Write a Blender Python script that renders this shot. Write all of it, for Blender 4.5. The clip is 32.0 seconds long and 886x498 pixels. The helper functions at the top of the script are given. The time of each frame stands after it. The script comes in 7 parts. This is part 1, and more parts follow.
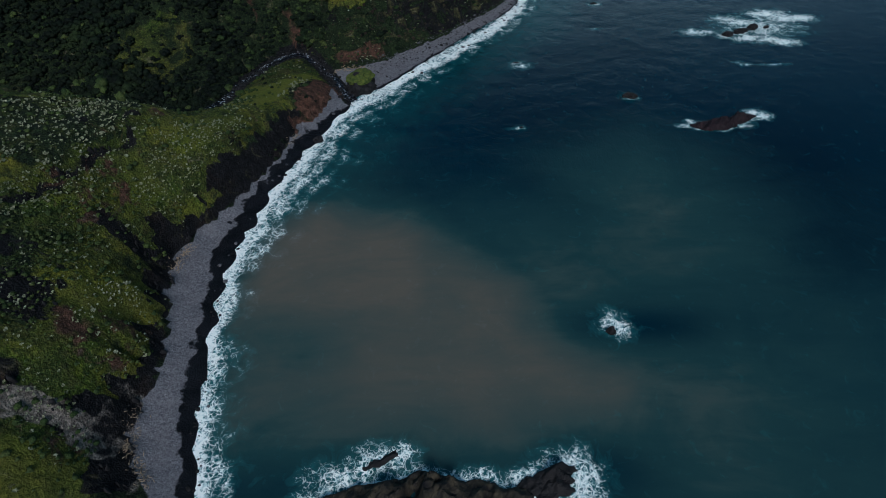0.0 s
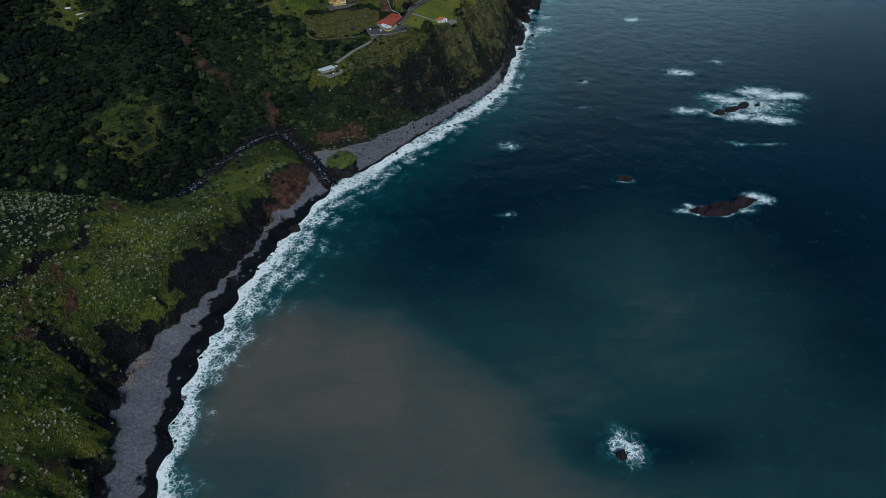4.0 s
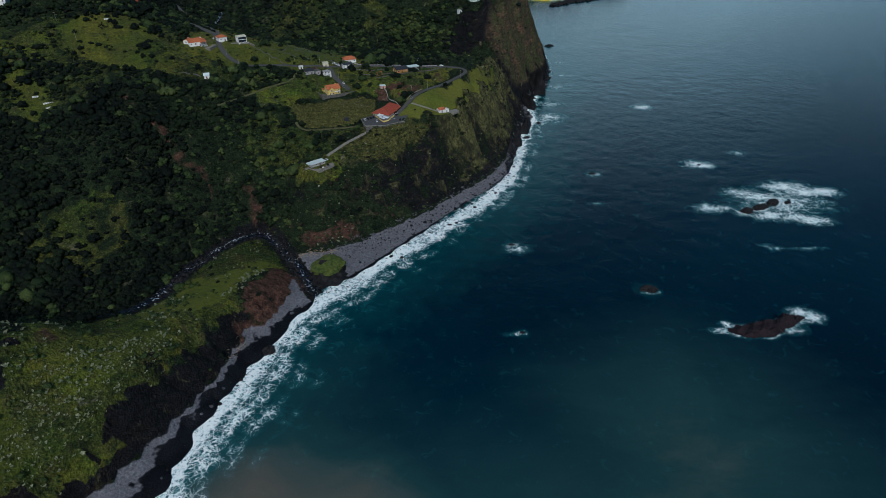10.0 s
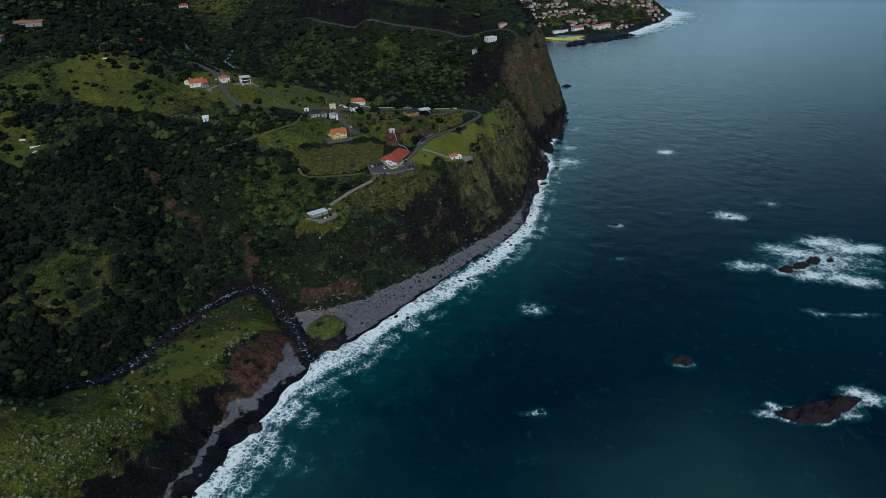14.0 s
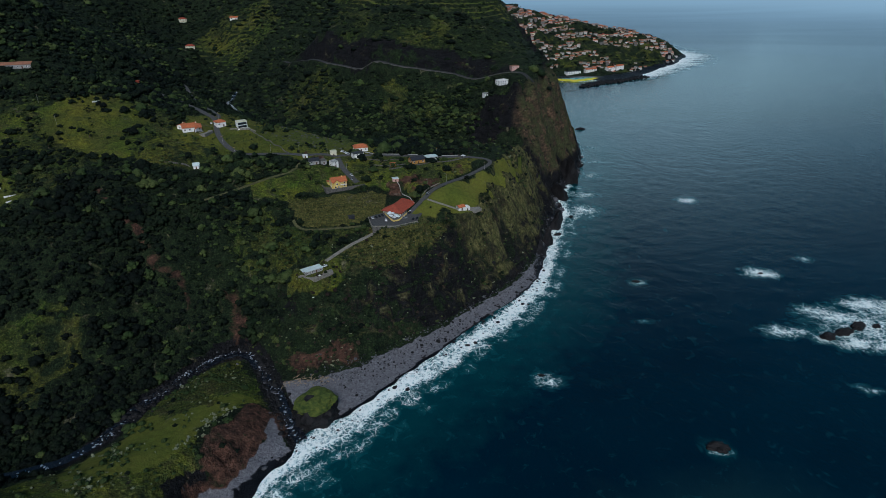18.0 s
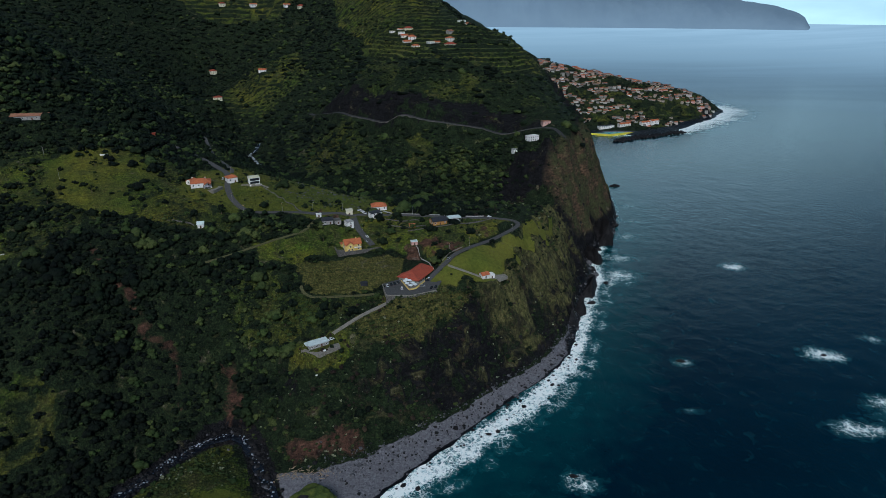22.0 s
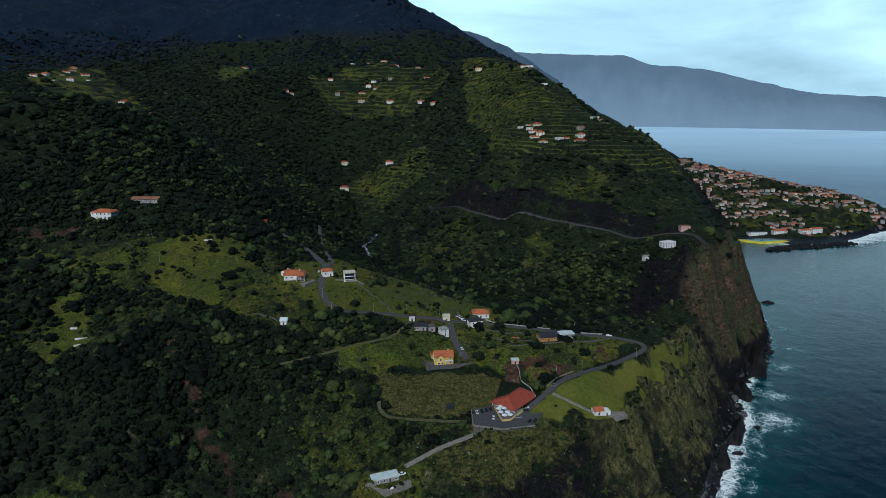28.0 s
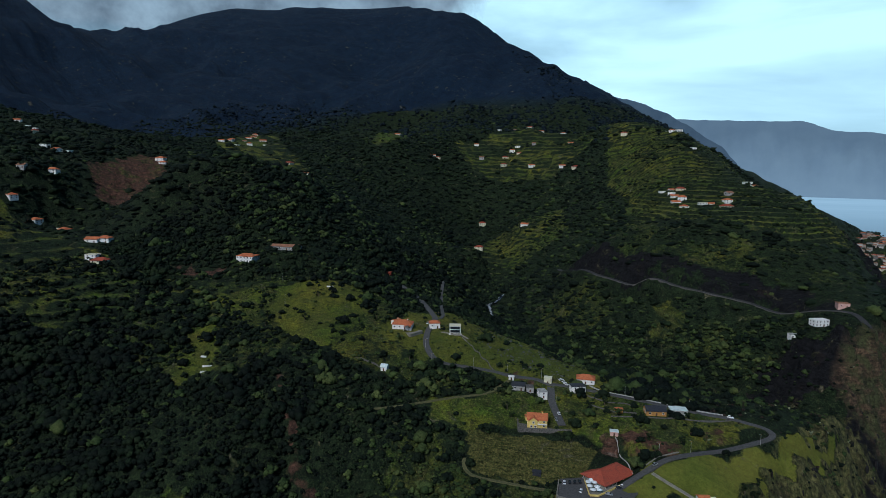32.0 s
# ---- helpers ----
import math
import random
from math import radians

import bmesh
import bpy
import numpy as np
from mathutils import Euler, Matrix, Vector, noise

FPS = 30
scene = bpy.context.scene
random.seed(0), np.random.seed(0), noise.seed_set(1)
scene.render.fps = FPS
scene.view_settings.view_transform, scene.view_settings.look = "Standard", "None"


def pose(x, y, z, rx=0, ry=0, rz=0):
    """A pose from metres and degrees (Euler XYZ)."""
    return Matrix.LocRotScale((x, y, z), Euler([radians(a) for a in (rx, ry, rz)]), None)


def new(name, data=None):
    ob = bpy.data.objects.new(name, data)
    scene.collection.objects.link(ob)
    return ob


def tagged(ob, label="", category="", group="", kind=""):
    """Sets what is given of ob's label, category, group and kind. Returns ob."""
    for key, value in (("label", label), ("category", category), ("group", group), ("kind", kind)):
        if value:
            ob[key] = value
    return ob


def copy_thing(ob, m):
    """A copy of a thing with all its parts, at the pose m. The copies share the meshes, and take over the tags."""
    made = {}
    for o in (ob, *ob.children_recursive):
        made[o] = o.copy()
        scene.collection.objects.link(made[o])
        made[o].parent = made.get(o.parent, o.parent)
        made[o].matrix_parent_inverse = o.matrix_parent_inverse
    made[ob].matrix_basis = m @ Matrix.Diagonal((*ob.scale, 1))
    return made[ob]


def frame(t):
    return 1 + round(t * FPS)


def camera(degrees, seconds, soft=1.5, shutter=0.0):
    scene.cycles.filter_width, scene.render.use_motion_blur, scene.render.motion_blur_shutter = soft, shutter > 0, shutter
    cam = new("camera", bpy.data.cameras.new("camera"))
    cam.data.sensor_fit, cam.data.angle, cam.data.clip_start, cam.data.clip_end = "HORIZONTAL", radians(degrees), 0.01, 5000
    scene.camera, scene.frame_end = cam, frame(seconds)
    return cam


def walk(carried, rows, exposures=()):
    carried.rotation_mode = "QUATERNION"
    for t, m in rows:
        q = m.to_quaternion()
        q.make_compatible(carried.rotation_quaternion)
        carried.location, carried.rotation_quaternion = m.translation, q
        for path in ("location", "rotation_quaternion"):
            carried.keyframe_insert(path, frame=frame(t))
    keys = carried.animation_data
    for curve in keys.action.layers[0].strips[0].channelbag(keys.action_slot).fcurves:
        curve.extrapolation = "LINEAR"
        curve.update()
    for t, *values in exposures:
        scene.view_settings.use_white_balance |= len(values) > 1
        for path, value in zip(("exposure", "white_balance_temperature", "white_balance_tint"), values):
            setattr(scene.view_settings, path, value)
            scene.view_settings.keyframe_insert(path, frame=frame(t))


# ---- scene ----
EXPOSURES = [(0.0, 0.0, 5300, 8), (32.0, 0.0, 5300, 8)]
cam = camera(72.06, 32.0, soft=0.3)
# seconds, place in metres, then heading (to the left of +y), tilt and lean in degrees
FLIGHT = [
    (0, 0.00, -0.00, 300.00, 0.000, -44.572, -1.256),
    (0.5, 0.26, 6.17, 299.83, -0.269, -43.932, -1.176),
    (1, 0.72, 12.38, 299.37, -0.619, -43.153, -1.077),
    (1.5, 1.08, 18.58, 298.71, -1.166, -42.459, -1.023),
    (2, 1.22, 24.76, 297.82, -1.510, -41.696, -0.989),
    (2.5, 1.09, 30.48, 297.01, -1.579, -41.018, -0.875),
    (3, 0.71, 36.36, 296.24, -1.680, -40.259, -0.739),
    (3.5, 0.29, 42.10, 295.74, -1.812, -39.620, -0.617),
    (5.5, 1.96, 67.34, 294.01, -1.820, -37.978, -0.355),
    (6, 1.47, 73.93, 292.71, -1.906, -37.411, -0.271),
    (6.5, 1.04, 80.50, 291.19, -1.965, -36.844, -0.177),
    (7, 0.86, 86.83, 289.74, -1.997, -36.131, -0.183),
    (7.5, 1.25, 92.74, 288.41, -1.952, -35.469, -0.184),
    (8, 1.82, 99.07, 287.15, -1.936, -34.782, -0.184),
    (8.5, 2.22, 105.33, 286.29, -1.931, -34.176, -0.196),
    (9, 2.87, 111.57, 285.58, -1.873, -33.535, -0.258),
    (9.5, 3.75, 117.28, 284.90, -1.820, -33.014, -0.262),
    (10, 4.43, 122.92, 284.26, -1.777, -32.639, -0.161),
    (10.5, 4.76, 128.83, 283.68, -1.767, -32.314, -0.140),
    (11, 4.87, 134.82, 282.88, -1.761, -31.928, -0.131),
    (11.5, 4.87, 140.54, 282.21, -1.779, -31.601, -0.111),
    (12, 5.06, 146.56, 281.78, -1.761, -31.205, -0.041),
    (12.5, 5.48, 152.43, 281.28, -1.711, -30.864, -0.071),
    (13, 6.25, 158.56, 280.69, -1.432, -30.445, -0.091),
    (13.5, 7.26, 164.50, 280.04, -0.941, -30.037, -0.043),
    (14, 7.87, 170.75, 279.48, -0.358, -29.610, -0.044),
    (14.5, 8.50, 176.77, 279.13, 0.381, -29.236, -0.012),
    (16.5, 10.69, 199.96, 276.65, 0.670, -27.538, -0.011),
    (17, 10.99, 206.25, 276.03, 0.682, -27.105, -0.006),
    (17.5, 11.46, 212.19, 275.57, 0.734, -26.700, -0.002),
    (18, 11.94, 218.11, 275.22, 0.762, -26.274, 0.007),
    (18.5, 12.46, 223.85, 275.02, 0.790, -25.851, 0.030),
    (19, 12.92, 230.45, 274.60, 0.793, -25.286, 0.064),
    (19.5, 13.42, 236.64, 274.08, 0.828, -24.776, 0.092),
    (20, 14.12, 242.72, 273.45, 0.836, -24.163, 0.047),
    (20.5, 14.56, 249.08, 272.74, 1.117, -23.599, 0.065),
    (21, 15.04, 255.77, 271.93, 2.113, -22.966, 0.102),
    (21.5, 15.76, 262.11, 271.19, 2.933, -22.397, 0.123),
    (22, 16.72, 268.33, 270.57, 3.756, -21.759, 0.051),
    (22.5, 17.48, 274.76, 270.07, 4.395, -21.182, 0.067),
    (23, 17.87, 280.77, 269.63, 4.940, -20.521, 0.057),
    (23.5, 18.05, 286.72, 269.24, 5.744, -19.938, 0.098),
    (24, 18.00, 292.89, 268.71, 6.604, -19.264, 0.113),
    (24.5, 18.26, 299.00, 268.19, 7.459, -18.626, 0.087),
    (25, 18.66, 305.20, 267.40, 8.557, -17.903, 0.127),
    (25.5, 18.63, 311.55, 266.76, 9.536, -17.287, 0.118),
    (27.5, 22.99, 332.89, 264.55, 14.671, -14.207, 0.234),
    (28, 25.61, 336.43, 263.40, 16.386, -13.200, 0.316),
    (28.5, 28.91, 339.39, 262.30, 18.269, -12.161, 0.360),
    (29, 32.97, 342.06, 261.46, 20.041, -11.042, 0.434),
    (29.5, 36.68, 344.30, 260.44, 21.492, -9.982, 0.483),
    (30, 40.30, 345.81, 259.26, 23.110, -8.840, 0.583),
    (30.5, 44.36, 347.04, 258.29, 25.007, -7.777, 0.685),
    (31, 49.17, 348.24, 257.47, 27.039, -7.412, 0.712),
    (31.5, 54.27, 349.10, 256.76, 29.061, -7.267, 0.760),
    (32, 59.56, 350.26, 256.25, 31.018, -7.206, 0.878),
]
walk(cam, [(t, pose(x, y, z, 90 + tilt, 0, heading) @ pose(0, 0, 0, 0, 0, lean))
           for t, x, y, z, heading, tilt, lean in FLIGHT], EXPOSURES)

# ---- world ----
SUN_UP, SUN_TURN = radians(41), radians(-183)
world = bpy.data.worlds.new("overcast")
scene.world = world
world.use_nodes = True


def node(tree, kind, at=None, **inputs):
    n = tree.nodes.new(kind)
    for key, value in inputs.items():
        key = key.replace("_", " ")
        if isinstance(value, bpy.types.NodeSocket):
            tree.links.new(value, n.inputs[key])
        else:
            n.inputs[key].default_value = value
    return n


def build_sky():
    t = world.node_tree
    t.nodes.clear()
    sky = node(t, "ShaderNodeTexSky")
    sky.sky_type, sky.sun_disc, sky.sun_elevation, sky.sun_rotation = "NISHITA", False, SUN_UP, SUN_TURN
    sky.air_density, sky.dust_density = 1.0, 2.0
    co = node(t, "ShaderNodeTexCoord")
    wide = node(t, "ShaderNodeMapping", Vector=co.outputs["Generated"], Scale=(1.5, 1.5, 6.0))
    cloud = node(t, "ShaderNodeTexNoise", Vector=wide.outputs[0], Scale=1.5, Detail=6.0, Roughness=0.50, Distortion=0.35)
    # the cloud deck is thin and bright towards the north and heavy over the land
    toward = node(t, "ShaderNodeVectorMath", Vector=co.outputs["Generated"])
    toward.operation = "DOT_PRODUCT"
    toward.inputs[1].default_value = (-0.12, 0.90, -1.10)
    open_sea = node(t, "ShaderNodeMapRange", Value=toward.outputs["Value"], From_Min=0.22, From_Max=0.54, To_Min=0.0, To_Max=1.0)
    ramp = node(t, "ShaderNodeValToRGB", Fac=cloud.outputs["Fac"])
    ramp.color_ramp.elements[0].position, ramp.color_ramp.elements[0].color = 0.36, (0.46, 0.66, 0.69, 1)
    ramp.color_ramp.elements[1].position, ramp.color_ramp.elements[1].color = 0.60, (0.86, 1.16, 1.16, 1)
    dim = node(t, "ShaderNodeMixRGB", Fac=open_sea.outputs[0], Color1=(0.030, 0.086, 0.136, 1), Color2=ramp.outputs[0])
    faint = node(t, "ShaderNodeBackground", Color=sky.outputs[0], Strength=0.05)
    deck = node(t, "ShaderNodeBackground", Color=dim.outputs[0], Strength=CLOUD)
    mix = node(t, "ShaderNodeMixShader", Fac=0.86)
    t.links.new(faint.outputs[0], mix.inputs[1])
    t.links.new(deck.outputs[0], mix.inputs[2])
    out = node(t, "ShaderNodeOutputWorld")
    t.links.new(mix.outputs[0], out.inputs[0])


CLOUD = 1.0
build_sky()
sun = new("sun", bpy.data.lights.new("sun", "SUN"))
sun.data.energy, sun.data.angle, sun.data.color = 2.5, radians(22), (1.0, 0.90, 0.80)
sun.matrix_world = pose(0, 0, 900, 49, 0, 3)


# ---- materials ----
class Paint:
    """A node material with the few nodes that all of them share."""

    def __init__(self, name):
        self.m = bpy.data.materials.new(name)
        self.m.use_nodes = True
        self.t = self.m.node_tree
        self.t.nodes.clear()
        self.geo = self.add("ShaderNodeNewGeometry")
        self.place = self.geo.outputs["Position"]

    def add(self, kind, **inputs):
        return node(self.t, kind, **inputs)

    def noise(self, size, detail=4.0, rough=0.6, distort=0.0, vector=None):
        """Noise with features of about the given size in metres, spread out to about 0..1."""
        n = self.add("ShaderNodeTexNoise", Vector=vector or self.place, Scale=1.0 / size, Detail=detail, Roughness=rough, Distortion=distort)
        return n.outputs["Fac"]

    def spread(self, value, low, high, to_low=0.0, to_high=1.0):
        return self.add("ShaderNodeMapRange", Value=value, From_Min=low, From_Max=high, To_Min=to_low, To_Max=to_high).outputs[0]

    def mix(self, fac, a, b):
        return self.add("ShaderNodeMixRGB", Fac=fac, Color1=a, Color2=b).outputs[0]

    def math(self, op, a, b=0.0):
        n = self.t.nodes.new("ShaderNodeMath")
        n.operation = op
        for k, v in enumerate((a, b)):
            if isinstance(v, bpy.types.NodeSocket):
                self.t.links.new(v, n.inputs[k])
            else:
                n.inputs[k].default_value = v
        return n.outputs[0]

    def mask(self, name):
        n = self.add("ShaderNodeAttribute")
        n.attribute_name = name
        return n.outputs["Fac"]

    def bump(self, height, strength, distance):
        return self.add("ShaderNodeBump", Height=height, Strength=strength, Distance=distance).outputs[0]

    def done(self, color, rough=0.8, normal=None, metal=0.0, spec=0.3, ior=1.45):
        b = self.add("ShaderNodeBsdfPrincipled", Base_Color=color, Roughness=rough, Metallic=metal, IOR=ior)
        b.inputs["Specular IOR Level"].default_value = spec
        if normal is not None:
            self.t.links.new(normal, b.inputs["Normal"])
        out = self.add("ShaderNodeOutputMaterial")
        self.t.links.new(b.outputs[0], out.inputs[0])
        return self.m


def rgb(r, g, b):
    return (r, g, b, 1.0)


def land_material():
    p = Paint("land")
    fine, mid, wide = p.noise(1.3, 5), p.noise(9, 5), p.noise(60, 4)
    # undergrowth between the trees, near black: shade of the gaps put into its colour
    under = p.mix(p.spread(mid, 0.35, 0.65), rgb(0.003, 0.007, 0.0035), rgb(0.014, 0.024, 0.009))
    under = p.mix(p.spread(fine, 0.5, 0.75, 0, 0.6), under, rgb(0.045, 0.056, 0.020))
    # high slopes: the blue of distant haze is painted into their colour
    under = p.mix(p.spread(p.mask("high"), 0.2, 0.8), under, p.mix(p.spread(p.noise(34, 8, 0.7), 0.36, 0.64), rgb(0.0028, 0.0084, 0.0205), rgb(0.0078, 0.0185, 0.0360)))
    # meadow: fresh, yellowish and rank patches
    meadow = p.mix(p.spread(wide, 0.40, 0.60), rgb(0.070, 0.112, 0.008), rgb(0.175, 0.158, 0.014))
    meadow = p.mix(p.spread(p.noise(13, 7, 0.68, 0.6), 0.42, 0.62, 0, 0.9), meadow, rgb(0.016, 0.032, 0.009))
    meadow = p.mix(p.spread(p.noise(34, 6, 0.62, 0.9), 0.42, 0.58, 0, 0.80), meadow, rgb(0.030, 0.042, 0.010))
    meadow = p.mix(p.spread(mid, 0.52, 0.72, 0, 0.8), meadow, rgb(0.060, 0.048, 0.020))
    meadow = p.mix(p.spread(fine, 0.52, 0.75, 0, 0.6), meadow, rgb(0.190, 0.175, 0.045))
    lawn = p.mix(p.spread(wide, 0.40, 0.60), rgb(0.084, 0.100, 0.014), rgb(0.118, 0.116, 0.018))
    lawn = p.mix(p.spread(fine, 0.42, 0.68, 0, 0.5), lawn, rgb(0.060, 0.080, 0.010))
    meadow = p.mix(p.spread(p.mask("grass"), 0.85, 1.0), meadow, lawn)
    # crops in rows and dry grass
    crop = p.mix(p.spread(fine, 0.35, 0.65), rgb(0.044, 0.054, 0.012), rgb(0.105, 0.092, 0.028))
    # dark basalt with pale lichen and rusty bands
    stretched = p.add("ShaderNodeMapping", Vector=p.place, Scale=(1.0, 1.0, 3.2)).outputs[0]
    band = p.noise(11, 6, 0.65, 0.6, stretched)
    stone = p.mix(p.spread(band, 0.35, 0.65), rgb(0.0022, 0.0025, 0.0034), rgb(0.0115, 0.0112, 0.0125))
    stone = p.mix(p.spread(p.noise(26, 4), 0.58, 0.74, 0, 0.5), stone, rgb(0.036, 0.023, 0.017))
    stone = p.mix(p.spread(p.noise(2.2, 5), 0.64, 0.77, 0, 0.4), stone, rgb(0.070, 0.068, 0.056))
    tawny = p.mix(p.spread(band, 0.38, 0.62), rgb(0.028, 0.022, 0.015), rgb(0.122, 0.075, 0.044))
    tawny = p.mix(p.spread(p.noise(20, 7, 0.66, 0.8), 0.42, 0.54), tawny, rgb(0.050, 0.054, 0.022))
    tawny = p.mix(p.spread(p.noise(9, 7, 0.7, 0.5, stretched), 0.52, 0.64, 0, 0.6), tawny, rgb(0.014, 0.012, 0.010))
    stone = p.mix(p.spread(p.mask("tawny"), 0.3, 0.7), stone, tawny)
    # dry grass hanging in streaks down the sea cliff
    steep = p.add("ShaderNodeMapping", Vector=p.place, Scale=(1.0, 1.0, 0.5)).outputs[0]
    sere = p.mix(p.spread(p.noise(3, 7, 0.7, 0.3, steep), 0.36, 0.64), rgb(0.032, 0.041, 0.012), rgb(0.138, 0.124, 0.045))
    sere = p.mix(p.spread(p.noise(15, 7, 0.7, 0.5, steep), 0.50, 0.64, 0, 0.85), sere, rgb(0.020, 0.017, 0.012))
    # red earth of the slips
    earth = p.mix(p.spread(p.noise(5, 6), 0.35, 0.65), rgb(0.030, 0.018, 0.013), rgb(0.104, 0.052, 0.034))
    # grey shingle and black wet sand
    shingle = p.mix(p.spread(p.noise(1.5, 5, 0.7), 0.35, 0.65), rgb(0.070, 0.071, 0.082), rgb(0.195, 0.192, 0.205))
    shingle = p.mix(p.spread(p.noise(14, 4), 0.40, 0.66, 0, 0.6), shingle, rgb(0.125, 0.122, 0.132))
    wet = p.mix(p.spread(mid, 0.4, 0.6), rgb(0.0030, 0.0034, 0.0048), rgb(0.0075, 0.0080, 0.0105))
    edge = p.spread(p.noise(6, 5), 0.3, 0.7, -0.28, 0.28)

    def cut(name, low=0.35, high=0.65):
        return p.spread(p.math("ADD", p.mask(name), edge), low, high)

    ragged = p.spread(p.noise(13, 6, 0.65, 0.8), 0.3, 0.7, -0.55, 0.55)
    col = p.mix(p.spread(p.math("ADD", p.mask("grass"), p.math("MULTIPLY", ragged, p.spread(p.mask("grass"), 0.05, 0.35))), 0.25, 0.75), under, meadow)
    col = p.mix(cut("crop"), col, crop)
    col = p.mix(p.spread(p.math("ADD", p.math("SUBTRACT", p.mask("rock"), p.mask("high")), p.math("MULTIPLY", ragged, 0.8)), 0.44, 0.58), col, stone)
    col = p.mix(p.spread(p.math("ADD", p.mask("sere"), ragged), 0.25, 0.80), col, sere)
    col = p.mix(p.spread(p.math("ADD", p.mask("soil"), ragged), 0.62, 0.95), col, earth)
    pale = p.mix(p.spread(p.noise(4, 7, 0.7, 0.5), 0.36, 0.64), rgb(0.060, 0.050, 0.042), rgb(0.260, 0.225, 0.190))
    col = p.mix(p.spread(p.math("ADD", p.mask("bare"), ragged), 0.40, 0.75, 0, 0.9), col, pale)
    col = p.mix(p.spread(p.mask("sand"), 0.4, 0.6), col, shingle)
    wetness = p.spread(p.math("ADD", p.mask("wet"), p.spread(p.noise(15, 3), 0.3, 0.7, -0.42, 0.42)), 0.44, 0.56)
    col = p.mix(wetness, col, wet)
    rough = p.spread(wetness, 0, 1, 0.92, 0.45)
    # tussocks, stones and leaf litter too small to model
    speck = p.spread(p.noise(2.6, 8, 0.75, 0.4), 0.30, 0.70, 0.22, 1.95)
    speck = p.math("ADD", p.math("MULTIPLY", speck, p.spread(p.mask("grass"), 0.80, 1.0, 1.0, 0.45)), p.spread(p.mask("grass"), 0.80, 1.0, 0.0, 0.55))
    grain = p.add("ShaderNodeVectorMath", Vector=col)
    grain.operation = "SCALE"
    p.t.links.new(p.math("ADD", p.math("MULTIPLY", speck, p.spread(p.math("ADD", wetness, p.mask("sand")), 0, 1, 1.0, 0.15)), p.spread(p.math("ADD", wetness, p.mask("sand")), 0, 1, 0.0, 0.85)), grain.inputs["Scale"])
    lump = p.math("ADD", p.math("MULTIPLY", mid, 2.6), p.math("MULTIPLY", fine, 1.3))
    return p.done(grain.outputs[0], rough, p.bump(lump, p.math("SUBTRACT", p.spread(p.mask("grass"), 0.95, 1.05, 0.9, 0.28), p.spread(p.mask("sand"), 0.3, 0.7, 0.0, 0.45)), 1.8), spec=0.2)


def leaf_material(name, dark, light, tip):
    p = Paint(name)
    spot = p.noise(0.7, 4)
    col = p.mix(p.geo.outputs["Random Per Island"], dark, light)
    col = p.mix(p.spread(p.noise(26, 4), 0.46, 0.62, 0, 0.7), col, tip)
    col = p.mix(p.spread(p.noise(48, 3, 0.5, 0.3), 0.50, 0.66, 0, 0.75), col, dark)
    # broad dark patches stand in for slopes that catch less light
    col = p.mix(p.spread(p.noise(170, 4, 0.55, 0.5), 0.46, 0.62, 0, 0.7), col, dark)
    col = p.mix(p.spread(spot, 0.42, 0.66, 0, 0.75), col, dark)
    return p.done(col, 0.75, p.bump(spot, 1.0, 0.6), spec=0.15)


def plain(name, a, b, size, rough=0.8, bump=0.3, depth=0.02, metal=0.0, spec=0.3):
    p = Paint(name)
    n = p.noise(size, 6)
    col = p.mix(p.spread(n, 0.35, 0.65), a, b)
    col = p.mix(p.spread(p.noise(size * 7, 4), 0.5, 0.7, 0, 0.35), col, a)
    return p.done(col, p.spread(n, 0.3, 0.7, rough - 0.08, min(1.0, rough + 0.08)), p.bump(n, bump, depth), metal, spec)


def tile_material(name, a, b):
    p = Paint(name)
    rows = p.add("ShaderNodeTexWave", Vector=p.place, Scale=1.1, Distortion=1.5, Detail=2.0)
    n = p.noise(0.7, 5)
    col = p.mix(p.spread(n, 0.3, 0.7), a, b)
    col = p.mix(p.spread(p.noise(3.0, 4), 0.52, 0.72, 0, 0.5), col, rgb(0.10, 0.05, 0.04))
    return p.done(col, 0.85, p.bump(rows.outputs["Fac"], 0.5, 0.08), spec=0.2)


def varied(name, stops):
    """A coat whose colour changes from piece to piece."""
    p = Paint(name)
    ramp = p.add("ShaderNodeValToRGB", Fac=p.geo.outputs["Random Per Island"])
    ramp.color_ramp.interpolation = "CONSTANT"
    for k, (at, c) in enumerate(stops):
        e = ramp.color_ramp.elements[k] if k < 2 else ramp.color_ramp.elements.new(at)
        e.position, e.color = at, rgb(*c)
    n = p.noise(1.6, 5)
    col = p.mix(p.spread(n, 0.40, 0.72, 0, 0.4), ramp.outputs[0], rgb(0.10, 0.09, 0.08))
    return p.done(col, 0.85, p.bump(n, 0.3, 0.05))


